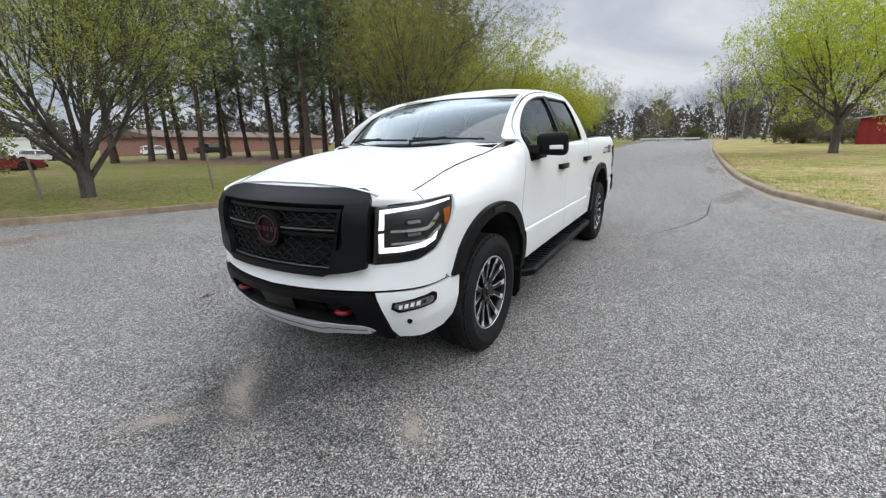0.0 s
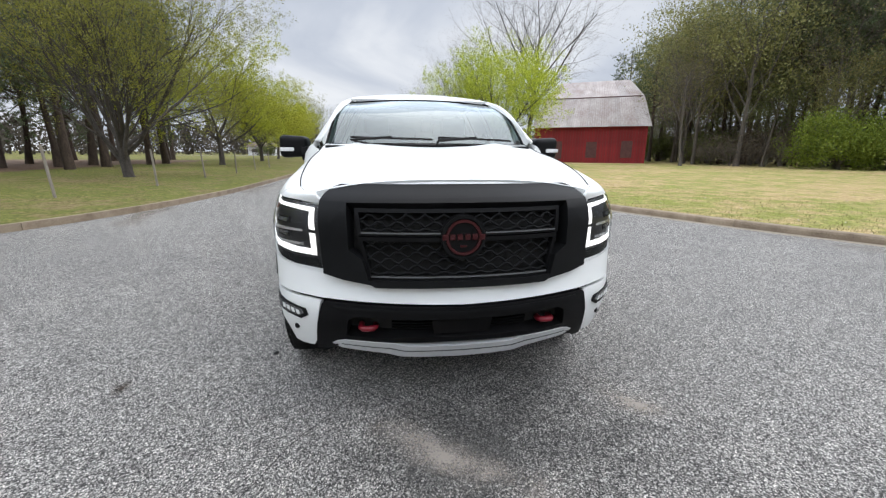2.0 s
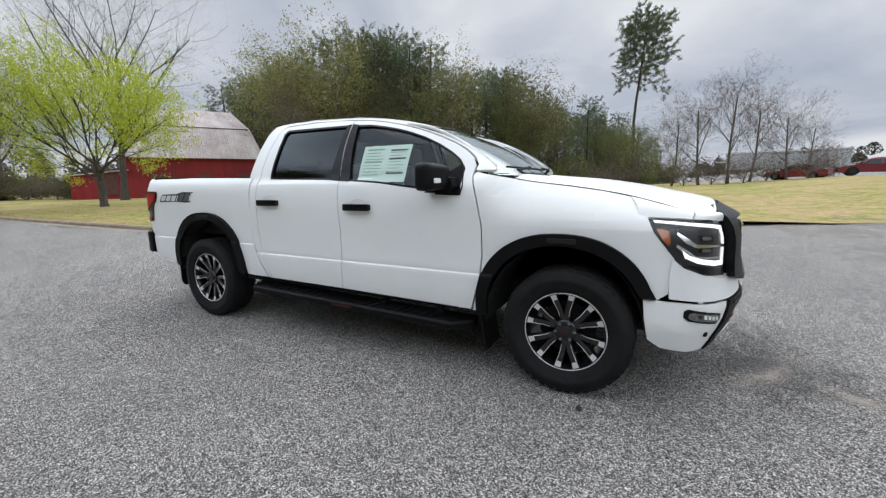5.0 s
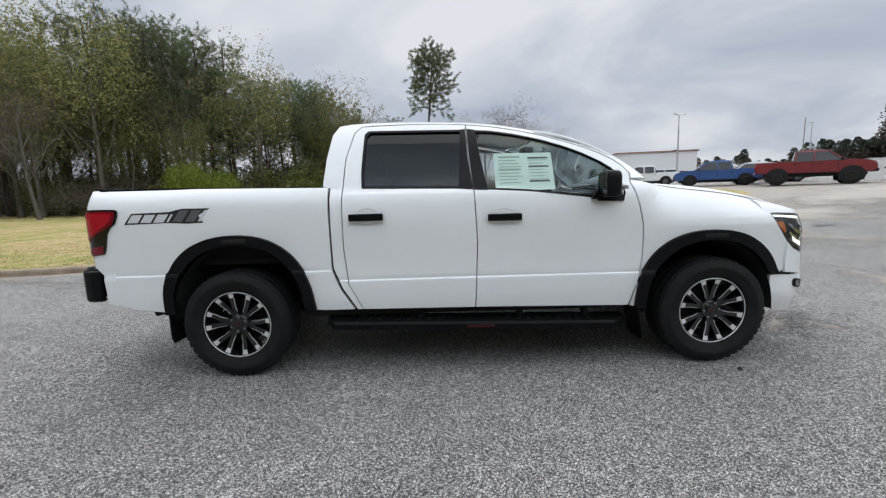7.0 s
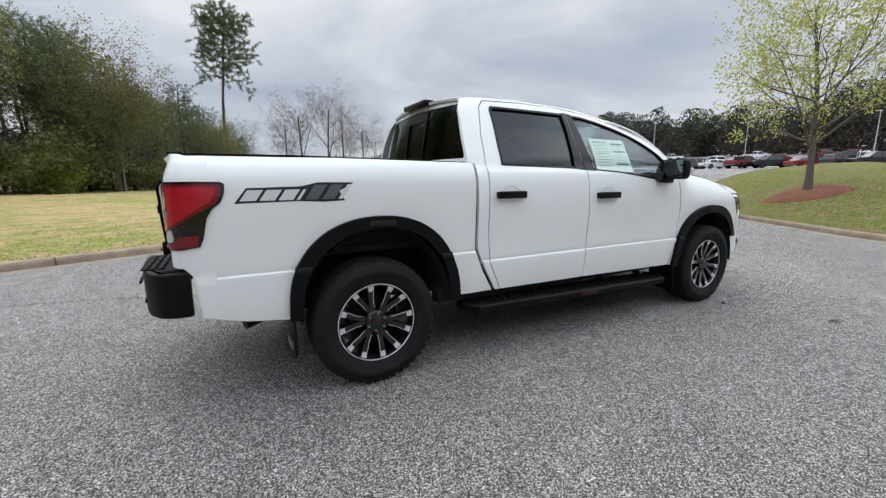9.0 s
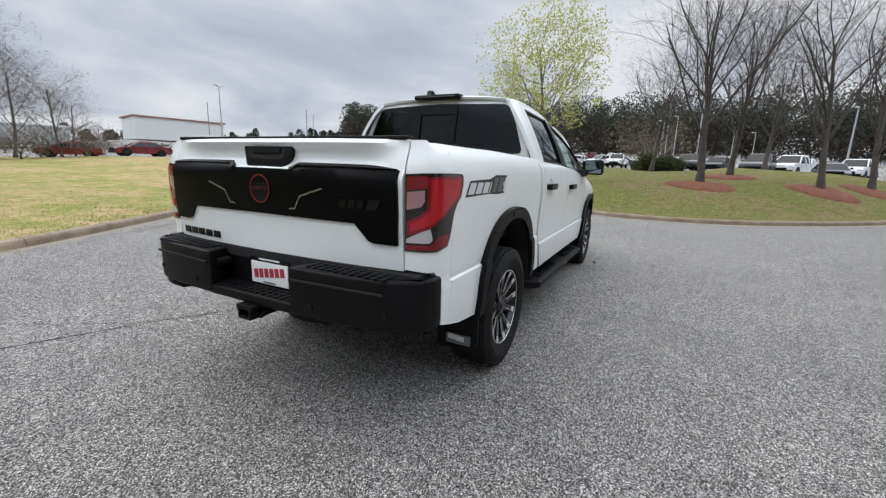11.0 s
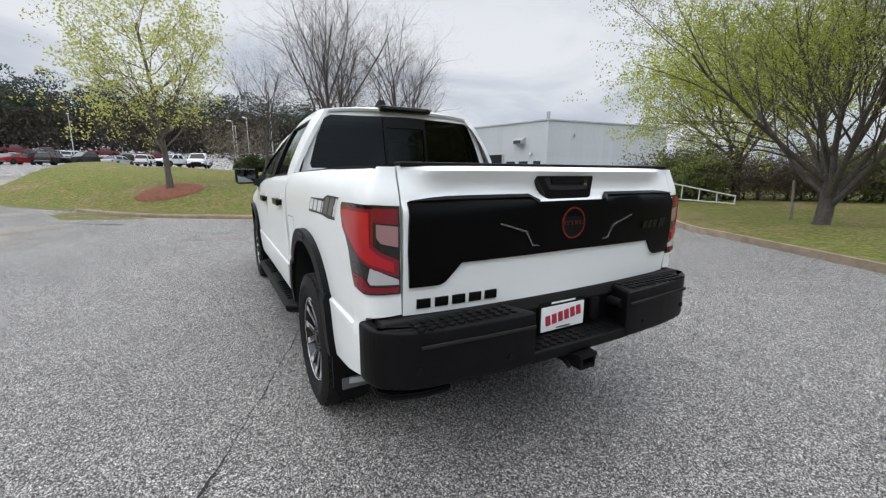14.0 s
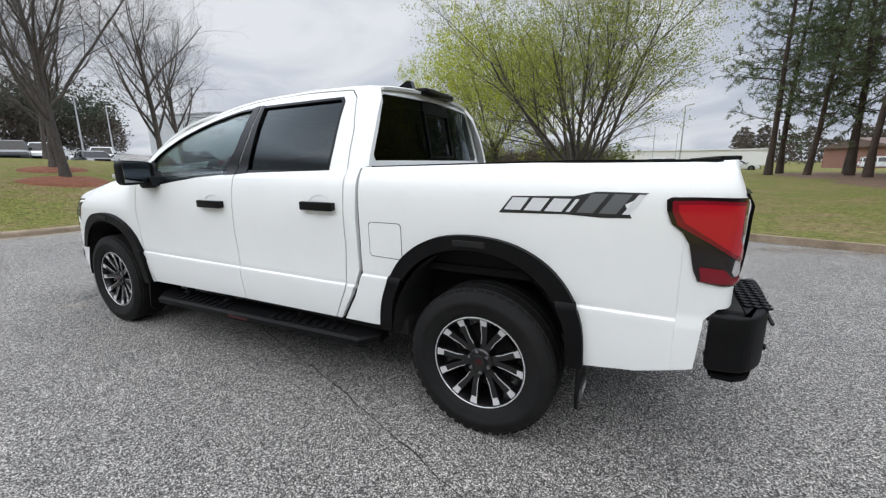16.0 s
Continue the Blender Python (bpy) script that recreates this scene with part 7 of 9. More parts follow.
# undergrowth by the gate and the road's far end
rg = random.Random(12)
for k in range(26):
    x, y = 9.5 - 0.36 * k + rg.uniform(-0.6, 0.6), -18.6 - 0.17 * k + rg.uniform(-1.4, 1.4)
    plant(rg.choice(("bush", "brush", "brush", "brush")), x, y, rg.uniform(0.6, 0.95), rg.uniform(0, 360), group="brambles behind the gate")
for k in range(22):
    a = rg.uniform(-1, 1)
    plant(rg.choice(("bush", "brush", "wood1")), -128 + rg.uniform(-8, 6), a * 40, rg.uniform(0.9, 1.6) * (0.6 if rg.random() < 0.3 else 1), rg.uniform(0, 360), group="scrub at the end of the road")
for k in range(10):
    plant(rg.choice(("brush", "bush")), -58 + rg.uniform(-6, 10), 13 + rg.uniform(-2, 4), rg.uniform(0.7, 1.1), rg.uniform(0, 360), group="scrub beside the barn")


# far woods: many small crowns joined into one mass on the rising ground
def far_woods(name, seed, places, mat, label, dense=330, size=0.4, low=0.06, high=1.0):
    rng = np.random.RandomState(seed)
    vs, fs, tv, tf = [], [], [], []
    for x, y, h in places:
        z = terrain(x, y) - 0.5
        w = h * rng.uniform(0.16, 0.26)
        n = dense
        t = rng.rand(n, 1) ** 0.8
        ang = rng.rand(n, 1) * 6.28
        rad = w * np.sqrt(rng.rand(n, 1)) * (0.35 + 0.9 * np.sin(np.pi * (0.12 + 0.86 * t)))
        c = np.concatenate([x + rad * np.cos(ang), y + rad * np.sin(ang), z + h * (low + (high - low) * t)], 1)
        a = rng.normal(size=(n, 3)); a /= np.linalg.norm(a, axis=1, keepdims=True)
        b = np.cross(a, rng.normal(size=(n, 3))); b /= np.linalg.norm(b, axis=1, keepdims=True)
        s = size * rng.uniform(0.5, 1.2, (n, 1))
        vs.append(np.stack([c - a * s, c + b * s * 0.7, c + a * s, c - b * s * 0.7], 1).reshape(-1, 3))
    v = np.concatenate(vs)
    ob = mesh_part(name, arrays(name, v, np.arange(len(v)).reshape(-1, 4)), mat)
    return tagged(ob, label, "woods", kind="stuff")


rg = random.Random(3)
places, places2 = [], []
for k in range(640):
    a = radians(rg.uniform(-24, 47))
    r = rg.uniform(158, 205)
    (places if rg.random() < 0.72 else places2).append((r * math.cos(a), r * math.sin(a), rg.uniform(15, 23) if a < 0.32 else rg.uniform(11, 18) if a < 0.715 else rg.uniform(3.5, 7)))
for k in range(130):
    a = radians(rg.uniform(45, 86))
    r = rg.uniform(190, 260)
    (places if rg.random() < 0.5 else places2).append((r * math.cos(a), r * math.sin(a), rg.uniform(5, 9)))
far_woods("far_pine_woods", 4, places, M_FARPINE, "dark pine woods on the far rise", dense=300, size=0.36, low=0.42)
far_woods("far_brown_woods", 6, places2 + places[::2], M_FARBROWN, "brown leafless understorey of the far woods", size=0.42, high=0.68)
places = []
for k in range(320):
    a = radians(rg.uniform(150, 262))
    r = rg.uniform(170, 230)
    places.append((r * math.cos(a), r * math.sin(a), rg.uniform(9, 15)))
far_woods("far_scrub_woods", 9, places, M_FARBROWN, "low brown woods on the horizon", dense=190, size=0.6)


# ---- buildings ----
M_REDWOOD = noisy("red_barn_boards", (0.15, 0.010, 0.013), (0.29, 0.022, 0.024), 0.8, scale=1.5, fine=30, bump=0.4, stretch=(1, 1, 0.15), vary=0.12)
M_TIN = noisy("rusty_tin", (0.26, 0.20, 0.18), (0.56, 0.53, 0.52), 0.6, 0.1, scale=0.7, fine=9, bump=0.2, stretch=(1, 1, 0.2), vary=0.1)
M_BARNDARK = noisy("barn_shutter", (0.07, 0.03, 0.03), (0.14, 0.06, 0.055), 0.85, scale=3, fine=40, bump=0.3)
M_WALLG = noisy("pale_grey_siding", (0.40, 0.43, 0.43), (0.50, 0.53, 0.53), 0.7, scale=0.3, fine=12, bump=0.05, vary=0.03)
M_CONC = noisy("concrete", (0.33, 0.32, 0.30), (0.45, 0.44, 0.42), 0.85, scale=2, fine=40, bump=0.2)
M_DARKGLASS = paint("dark_window", (0.02, 0.024, 0.028), 0.1, 0.5)
M_BRICKW = noisy("salmon_brick", (0.22, 0.11, 0.085), (0.32, 0.17, 0.135), 0.85, scale=3, fine=20, bump=0.2)
M_ROOFB = noisy("brown_roof", (0.10, 0.07, 0.06), (0.17, 0.12, 0.10), 0.9, scale=3, fine=30, bump=0.3)
M_GALV = noisy("galvanised_steel", (0.38, 0.39, 0.40), (0.52, 0.53, 0.54), 0.5, 0.6, scale=5, fine=60, bump=0.1)
M_WHITEP = noisy("white_painted_metal", (0.60, 0.60, 0.58), (0.74, 0.74, 0.72), 0.5, scale=5, fine=60, bump=0.1)
M_YELLOW_P = noisy("yellow_hydrant_paint", (0.50, 0.36, 0.04), (0.66, 0.50, 0.08), 0.5, scale=8, fine=80, bump=0.1)
M_STAKE = noisy("weathered_stake", (0.16, 0.14, 0.115), (0.30, 0.27, 0.23), 0.95, scale=8, fine=60, bump=0.5, stretch=(1, 1, 0.2), vary=0.1)
M_CRACK = noisy("crack_shadow", (0.012, 0.012, 0.012), (0.04, 0.04, 0.04), 0.95, scale=20, fine=120, bump=0.2)
M_PUDDLE = noisy("wet_asphalt", (0.07, 0.07, 0.07), (0.13, 0.13, 0.13), 0.3, scale=3, fine=60, bump=0.1)


def face_frame(a, b):
    """A frame on a wall from a to b: x along it, y out of it to the right-hand side, z up."""
    d = Vector((b[0] - a[0], b[1] - a[1], 0)); L = d.length; d.normalize()
    m = Matrix(((d.x, d.y, 0, a[0]), (d.y, -d.x, 0, a[1]), (0, 0, 1, 0), (0, 0, 0, 1)))
    return m, L


def barn():
    # long wall towards the road from a to b; the house lies behind it
    a, b = (-44.9, 18.1), (-38.6, 28.9)
    m, L = face_frame(a, b)
    zt = terrain(*b) + 0.02
    root = thing("barn", Matrix.Translation((0, 0, zt)) @ m, "old red board barn with a pale rusty tin gambrel roof", "barn")
    He, D = 4.4, 11.0
    n = int(L / 0.3)
    bm = bmesh.new()
    box(bm, (L / 2, -D / 2, He / 2), (L - 0.1, D - 0.1, He))
    part("wall_core", bm, M_BARNDARK, root)
    me = None
    for k in range(n):
        bm = bmesh.new()
        box(bm, (0, 0, 0), (L / n - 0.025, 0.035, He), 0.004, seg=1)
        if me is None:
            ob = part("board", bm, M_REDWOOD, root); me = ob.data
        else:
            bm.free(); ob = new("board", me); ob.parent = root
        ob.location = ((k + 0.5) * L / n, 0.01, He / 2)
    me2 = None
    for k in range(int(D / 0.3)):
        for xx in (0.0, L):
            if me2 is None:
                bm = bmesh.new(); box(bm, (0, 0, 0), (0.035, 0.275, He), 0.004, seg=1); ob = part("board", bm, M_REDWOOD, root); me2 = ob.data
            else:
                ob = new("board", me2); ob.parent = root
            ob.location = (xx, -(k + 0.5) * 0.3, He / 2)
    for x, w, h, z in ((L - 2.0, 1.2, 1.9, 1.75), (L - 5.8, 1.2, 1.85, 1.7), (L - 9.9, 1.5, 2.1, 1.65), (L - 14.0, 1.4, 2.1, 1.65)):
        bm = bmesh.new(); box(bm, (x, 0.045, z), (w, 0.04, h), 0.01); sh = part("shutter", bm, M_BARNDARK, root)
        for sx in (-1, 1):
            bm = bmesh.new(); box(bm, (x + sx * (w / 2 + 0.04), 0.06, z), (0.07, 0.05, h + 0.14), 0.006); part("frame_board", bm, M_REDWOOD, sh)
        bm = bmesh.new(); box(bm, (x, 0.06, z + h / 2 + 0.03), (w, 0.05, 0.07), 0.006); part("frame_board", bm, M_REDWOOD, sh)
    # gambrel roof of tin sheets: lower steep pitch, upper flat pitch, hipped a little at the ends
    prof = [(0.45, He - 0.12), (-2.3, He + 3.4), (-D / 2, He + 5.7), (-D + 2.3, He + 3.4), (-D - 0.45, He - 0.12)]
    inset = lambda x, z: L / 2 + (x - L / 2) * (1 - 2 * lerp_table(z, [(He, 0.0), (He + 3.4, 0.9), (He + 5.7, 2.4)]) / L)
    for j in range(4):
        (y0, z0), (y1, z1) = prof[j], prof[j + 1]
        cnt = int(L / 0.75)
        for k in range(cnt + 1):
            x0, x1 = -0.35 + (L + 0.7) * k / (cnt + 1), -0.35 + (L + 0.7) * (k + 1) / (cnt + 1) + 0.02
            bm = bmesh.new()
            nn = Vector((0, (z1 - z0), -(y1 - y0))).normalized()
            if nn.z < 0:
                nn = -nn
            q = []
            for x in np.linspace(x0, x1, 7):
                hgt = 0.018 * math.cos((x - x0) / 0.25 * 2 * math.pi) + (0.012 if k % 2 else 0)
                q.append([bm.verts.new(Vector((inset(x, z), y, z)) + nn * hgt) for y, z in ((y0, z0), (y1, z1))])
            for u, w in zip(q, q[1:]):
                bm.faces.new((u[0], w[0], w[1], u[1]))
            part("tin_sheet", bm, M_TIN, root)
    for xx in (0.0, L):
        bm = bmesh.new()
        fs = [bm.verts.new((inset(xx, z), y, z - 0.06)) for y, z in prof]
        bm.faces.new(fs)
        part("gable", bm, M_REDWOOD, root)
    bm = bmesh.new(); box(bm, (L / 2, -2.27, He + 3.41), (L - 1.6, 0.10, 0.09), 0.01); part("roof_break_board", bm, M_BARNDARK, root)
    # lean-to on the far side towards the trees
    bm = bmesh.new(); box(bm, (-2.2, -2.5, 1.3), (4.4, 5.0, 2.6), 0.02); part("lean_to", bm, M_REDWOOD, root)
    bm = bmesh.new(); box(bm, (-2.3, -2.5, 2.75), (5.0, 5.6, 0.1), 0.02, rot=Matrix.Rotation(-0.12, 4, "Y")); part("lean_to_roof", bm, M_TIN, root)
    return root


barn()


def warehouse():
    a, b, c = (66.0, -33.0), (38.6, -39.0), (36.2, -62.0)
    root = thing("warehouse", Matrix.Identity(4), "large pale grey metal-clad warehouse with hooded wall vents", "warehouse")
    top = 8.7
    for (p, q), z0 in (((a, b), 1.4), ((b, c), 0.4)):
        m, L = face_frame(p, q)
        n = int(L / 1.0)
        me = None
        for k in range(n):
            if me is None:
                bm = bmesh.new(); box(bm, (0, 0, 0), (L / n - 0.006, 0.10, 10.0), 0.005, seg=1)
                ob = part("wall_panel", bm, M_WALLG, root); me = ob.data
            else:
                ob = new("wall_panel", me); ob.parent = root
            ob.matrix_local = m @ Matrix.Translation(((k + 0.5) * L / n, -0.05, top - 5.0))
        bm = bmesh.new(); box(bm, (L / 2, 0.0, top + 0.05), (L + 0.2, 0.26, 0.22), 0.02); bm.transform(m); part("parapet_cap", bm, M_GALV, root)
        bm = bmesh.new(); box(bm, (L / 2, 0.03, z0 - 0.3), (L, 0.08, 1.4), 0.01); bm.transform(m); part("wall_base", bm, M_CONC, root)
    bm = bmesh.new()
    prism(bm, [(66, -33.2), (38.8, -39.2), (36.4, -62), (70, -62)], lambda x, y, k: (x, y, (top - 0.5, top - 0.1)[k]))
    bmesh.ops.recalc_face_normals(bm, faces=bm.faces); part("roof", bm, M_CONC, root)
    bm = bmesh.new(); tube(bm, [(39.3, -39.6, top), (39.3, -39.6, top + 1.2)], 0.25, 10); part("roof_flue", bm, M_GALV, root)
    m, L = face_frame(a, b)
    def on(x, z, s, mat, nm, yy=0.06, parent=root):
        bm = bmesh.new(); box(bm, (x, yy, z), s, 0.02); bm.transform(m); return part(nm, bm, mat, parent)
    for x, z in ((L - 4.5, 6.1), (L - 15.0, 6.2)):
        bm = bmesh.new()
        prism(bm, [(0.0, 0.55), (0.0, -0.45), (1.05, -0.25), (1.0, 0.1)], lambda y, zz, k: (x - 0.75 + 1.5 * k, y, z + zz))
        bmesh.ops.recalc_face_normals(bm, faces=bm.faces)
        bm.transform(m); vt = part("wall_vent", bm, M_GALV, root, "hooded steel wall vent")
        on(x, z - 0.15, (1.3, 0.05, 0.5), M_DARKGLASS, "vent_grille", 1.03, vt)
    d = on(L - 9.4, 2.9, (2.6, 0.08, 2.9), M_VOID, "dock_door")
    for x in (L - 11.0, L - 7.8):
        on(x, 2.9, (0.25, 0.2, 3.0), M_CONC, "door_post", 0.08, d)
    for x, z, w, h in ((L - 6.3, 2.6, 1.6, 1.3), (L - 4.0, 2.6, 1.6, 1.3), (L - 1.6, 2.6, 1.2, 1.3), (L - 18, 2.8, 1.6, 1.3), (L - 21, 2.8, 1.6, 1.3)):
        w_ = on(x, z, (w, 0.08, h), M_DARKGLASS, "window")
        on(x, z - h / 2 - 0.05, (w + 0.2, 0.18, 0.1), M_GALV, "window_sill", 0.1, w_)
    for x in (L - 2.6, L - 12.6):
        on(x, 4.3, (0.35, 0.3, 0.3), M_WHITEP, "wall_lamp", 0.2)
    m, L = face_frame(b, c)
    for x in (4.5, 14.0):
        on(x, 6.8, (0.25, 0.3, 0.4), M_GALV, "wall_lamp", 0.2)
        on(x, 1.9, (0.35, 0.3, 0.3), M_WHITEP, "wall_lamp", 0.2)
    return root


warehouse()


def low_building(a, b, depth, h, wall, roof, label, windows=6, z=None, flat=False):
    m, L = face_frame(a, b)
    zt = terrain(*a) if z is None else z
    root = thing("low_building", Matrix.Translation((0, 0, zt)) @ m, label, "building")
    bm = bmesh.new(); box(bm, (L / 2, -depth / 2, h / 2), (L, depth, h)); part("wall", bm, wall, root)
    if flat:
        bm = bmesh.new(); box(bm, (L / 2, -depth / 2, h + 0.15), (L + 0.6, depth + 0.6, 0.3), 0.03); part("roof", bm, roof, root)
    else:
        bm = bmesh.new()
        prism(bm, [(0.8, h), (-depth / 2, h + 1.6), (-depth - 0.8, h)], lambda y, z_, k: (-0.6 + (L + 1.2) * k, y, z_))
        bmesh.ops.recalc_face_normals(bm, faces=bm.faces); part("roof", bm, roof, root)
    for k in range(windows):
        x = L * (k + 0.5) / windows
        bm = bmesh.new(); box(bm, (x, 0.02, h * 0.55), (L / windows * 0.45, 0.08, h * 0.35), 0.01); w_ = part("window", bm, M_DARKGLASS, root)
        bm = bmesh.new(); box(bm, (x, 0.05, h * 0.36), (L / windows * 0.5, 0.16, 0.08), 0.01); part("window_sill", bm, M_CONC, w_)
    return root


low_building((-92, -118), (-30, -97), 14, 3.4, M_BRICKW, M_ROOFB, "low salmon brick building with a brown roof", 8)
low_building((-30, -165), (12, -160), 20, 4.5, M_WHITEP, M_WHITEP, "long low white building", 9, flat=True)
low_building((20, -150), (60, -140), 20, 4.0, M_WALLG, M_GALV, "long low grey building", 8, flat=True)
low_building((36, 108), (18, 113), 12, 3.2, M_WALLG, M_WHITEP, "low grey showroom with a white canopy roof", 5, flat=True)
low_building((62, 100), (45, 104), 10, 4.5, M_WHITEP, M_BRICKW, "low white building beyond the car park", 4, flat=True)
low_building((-150, -48), (-146, -38), 8, 3.0, M_WHITEP, M_ROOFB, "small white house with a brown roof", 2)


# ---- lamps, poles, posts and roadside things ----
def light_pole(x, y, h, heads=1, turn=0.0, mat=None):
    z = terrain(x, y)
    root = thing("light_pole", pose(x, y, z, 0, 0, turn), "tall galvanised car park light pole" if heads else "bare wooden utility pole", "light pole", "car park light poles" if heads else "")
    bm = bmesh.new(); tube(bm, [(0, 0, -0.3), (0, 0, h)], [0.11, 0.06], 8); part("pole", bm, mat or M_GALV, root)
    bm = bmesh.new(); tube(bm, [(0, 0, -0.2), (0, 0, 0.5)], 0.22, 10); part("base", bm, M_CONC, root)
    for k in range(heads):
        sg = 1 if k == 0 else -1
        bm = bmesh.new(); box(bm, (sg * 0.55, 0, h + 0.05), (0.8, 0.35, 0.14), 0.04, rot=Matrix.Rotation(-0.12 * sg, 4, "Y")); part("lamp_head", bm, M_WHITEP if mat is None else mat, root)
        bm = bmesh.new(); tube(bm, [(0, 0, h - 0.05), (sg * 0.3, 0, h + 0.03)], 0.035, 6); part("bracket", bm, mat or M_GALV, root)
    return root


light_pole(31.4, 50.0, 8.6, 2, 20)
for x, y, h, n in ((62, -6.5, 10.5, 1), (72, -4.0, 8.0, 1), (80, -2.2, 8.0, 1), (88, -3.0, 7.5, 1), (112, -17, 7.0, 1), (118, -22, 7.0, 1), (74, 50, 8.5, 1), (96, 44, 8.5, 1), (88, 22, 8, 1), (52, -19, 7, 1), (57, -24, 7, 1), (-5.2, -56, 8.0, 1), (-6.8, -112, 8.0, 2), (-2, -90, 8, 1), (60, 62, 8, 1), (5, -75, 8, 1)):
    light_pole(x, y, h, n, (x * 37) % 360)
for x, y, h in ((66, 70, 9.5), (48, 78, 9), (-100, 10, 9), (-112, -6, 9)):
    light_pole(x, y, h, 0, 0, M_STAKE)


def stake(x, y, h, lx, ly):
    root = thing("wooden_stake", pose(x, y, 0.13 + 0.1, lx, ly, 30), "weathered leaning wooden stake in the lawn", "stake", "stakes along the lawn")
    bm = bmesh.new(); tube(bm, [(0, 0, -0.2), (0, 0, h - 0.03), (0, 0, h)], [0.035, 0.032, 0.022], 8); part("stake_shaft", bm, M_STAKE, root)


for x, y, h, lx, ly in ((-6.8, -8.5, 1.25, 4, -12), (-10.5, -8.0, 1.15, 2, 3), (-14.8, -8.2, 1.2, 2, -8), (-2.6, -10.1, 1.0, 0, 5), (0.7, -12.1, 1.0, 3, 2), (-19, -8.3, 1.1, 0, 3), (-23, -8.5, 1.1, 3, 0), (-27, -8.7, 1.1, 0, -4)):
    stake(x, y, h, lx, ly)

# white pipe gate beside the road
gate = thing("pipe_gate", pose(6.05, -14.9, 0.13, 0, 0, -140), "low white sloping pipe gate on two posts", "gate")
bm = bmesh.new(); tube(bm, [(0, 0, -0.2), (0, 0, 1.15)], 0.075, 12); part("post", bm, M_WHITEP, gate)
for z0, z1 in ((0.95, 0.42), (0.30, 0.12)):
    bm = bmesh.new(); tube(bm, [(0, 0, z0), (2.5, 0, z1)], 0.028, 8); part("rail", bm, M_WHITEP, gate)
for k in range(1, 5):
    x = 0.62 * k
    bm = bmesh.new(); tube(bm, [(x, 0, 0.30 - 0.072 * x), (x, 0, 0.95 - 0.212 * x)], 0.022, 8); part("upright", bm, M_WHITEP, gate)

# end-of-road barrier
rail = thing("guard_rail", pose(-120, -4, terrain(-120, -4) + 0.02, 0, 0, 90), "white guard rail across the end of the road", "guard rail")
for k in range(7):
    bm = bmesh.new(); box(bm, (-6.6 + 2.2 * k, 0, 0.35), (0.14, 0.14, 0.8), 0.01); part("post", bm, M_STAKE, rail)
for z in (0.62,):
    bm = bmesh.new(); prism(bm, [(-0.02, 0.45), (0.06, 0.5), (-0.02, 0.6), (0.06, 0.7), (-0.02, 0.78), (-0.05, 0.78), (-0.05, 0.45)], lambda y, zz, k: (-6.9 + 13.8 * k, y - 0.1, zz)); bmesh.ops.recalc_face_normals(bm, faces=bm.faces); part("beam", bm, M_WHITEP, rail)

# hydrant and meter box on the island
hy = thing("fire_hydrant", pose(17.4, -10.9, 0.36, 0, 0, 20), "yellow fire hydrant on the lawn", "fire hydrant")
bm = bmesh.new(); tube(bm, [(0, 0, -0.1), (0, 0, 0.05), (0, 0, 0.06), (0, 0, 0.50), (0, 0, 0.52), (0, 0, 0.56), (0, 0, 0.64), (0, 0, 0.68)], [0.15, 0.15, 0.10, 0.10, 0.14, 0.14, 0.09, 0.03], 16); part("barrel", bm, M_YELLOW_P, hy, smooth=True, angle=30)
for a in (0, 90, 180):
    bm = bmesh.new(); d = Vector((math.cos(radians(a)), math.sin(radians(a)), 0)); tube(bm, [d * 0.08 + Vector((0, 0, 0.4)), d * 0.19 + Vector((0, 0, 0.4))], 0.06, 10); part("outlet", bm, M_YELLOW_P, hy)
bx = thing("meter_box", pose(16.1, -10.05, 0.33, 0, 6, -25), "pale grey leaning metal meter box on the lawn", "meter box")
bm = bmesh.new(); box(bm, (0, 0, 0.42), (0.42, 0.26, 0.95), 0.03); part("cabinet", bm, M_WHITEP, bx)
bm = bmesh.new(); box(bm, (0, 0, 0.92), (0.48, 0.32, 0.06), 0.015); part("lid", bm, M_GALV, bx)


def mulch(x, y, r, z):
    bm = bmesh.new()
    n, rings = 28, []
    for j, f in enumerate((1.0, 0.93, 0.75, 0.5, 0.2)):
        rings.append([bm.verts.new((r * f * (1 + 0.08 * noise.noise((x + math.cos(a) * 2, y + math.sin(a) * 2, 1))) * math.cos(a), r * f * math.sin(a), (0.0, 0.05, 0.10, 0.13, 0.15)[j] + 0.02 * noise.noise((a * 3, j, x)))) for a in (2 * math.pi * k / n for k in range(n))])
    for w in bm.verts:
        w.co.z += on_lawn(x + w.co.x, y + w.co.y) - on_lawn(x, y)
    for a, b in zip(rings, rings[1:]):
        for k in range(n):
            bm.faces.new((a[k], a[(k + 1) % n], b[(k + 1) % n], b[k]))
    bm.faces.new(rings[-1])
    ob = part("mulch_ring", bm, M_MULCH, None, smooth=True)
    ob.location = (x, y, on_lawn(x, y) + 0.004)
    tagged(ob, "mound of red-brown pine straw mulch round a tree", "mulch", "mulch rings on the island")


for x, y, r, z in ((14.5, 2.9, 1.15, 0.93), (14.05, -3.3, 1.2, 0.80), (16.0, -7.4, 1.15, 0.68), (18.3, -9.6, 1.0, 0.58), (19.4, -4.9, 1.1, 1.18), (31.5, -2.0, 2.6, 1.45)):
    mulch(x, y, r, z - 0.01)


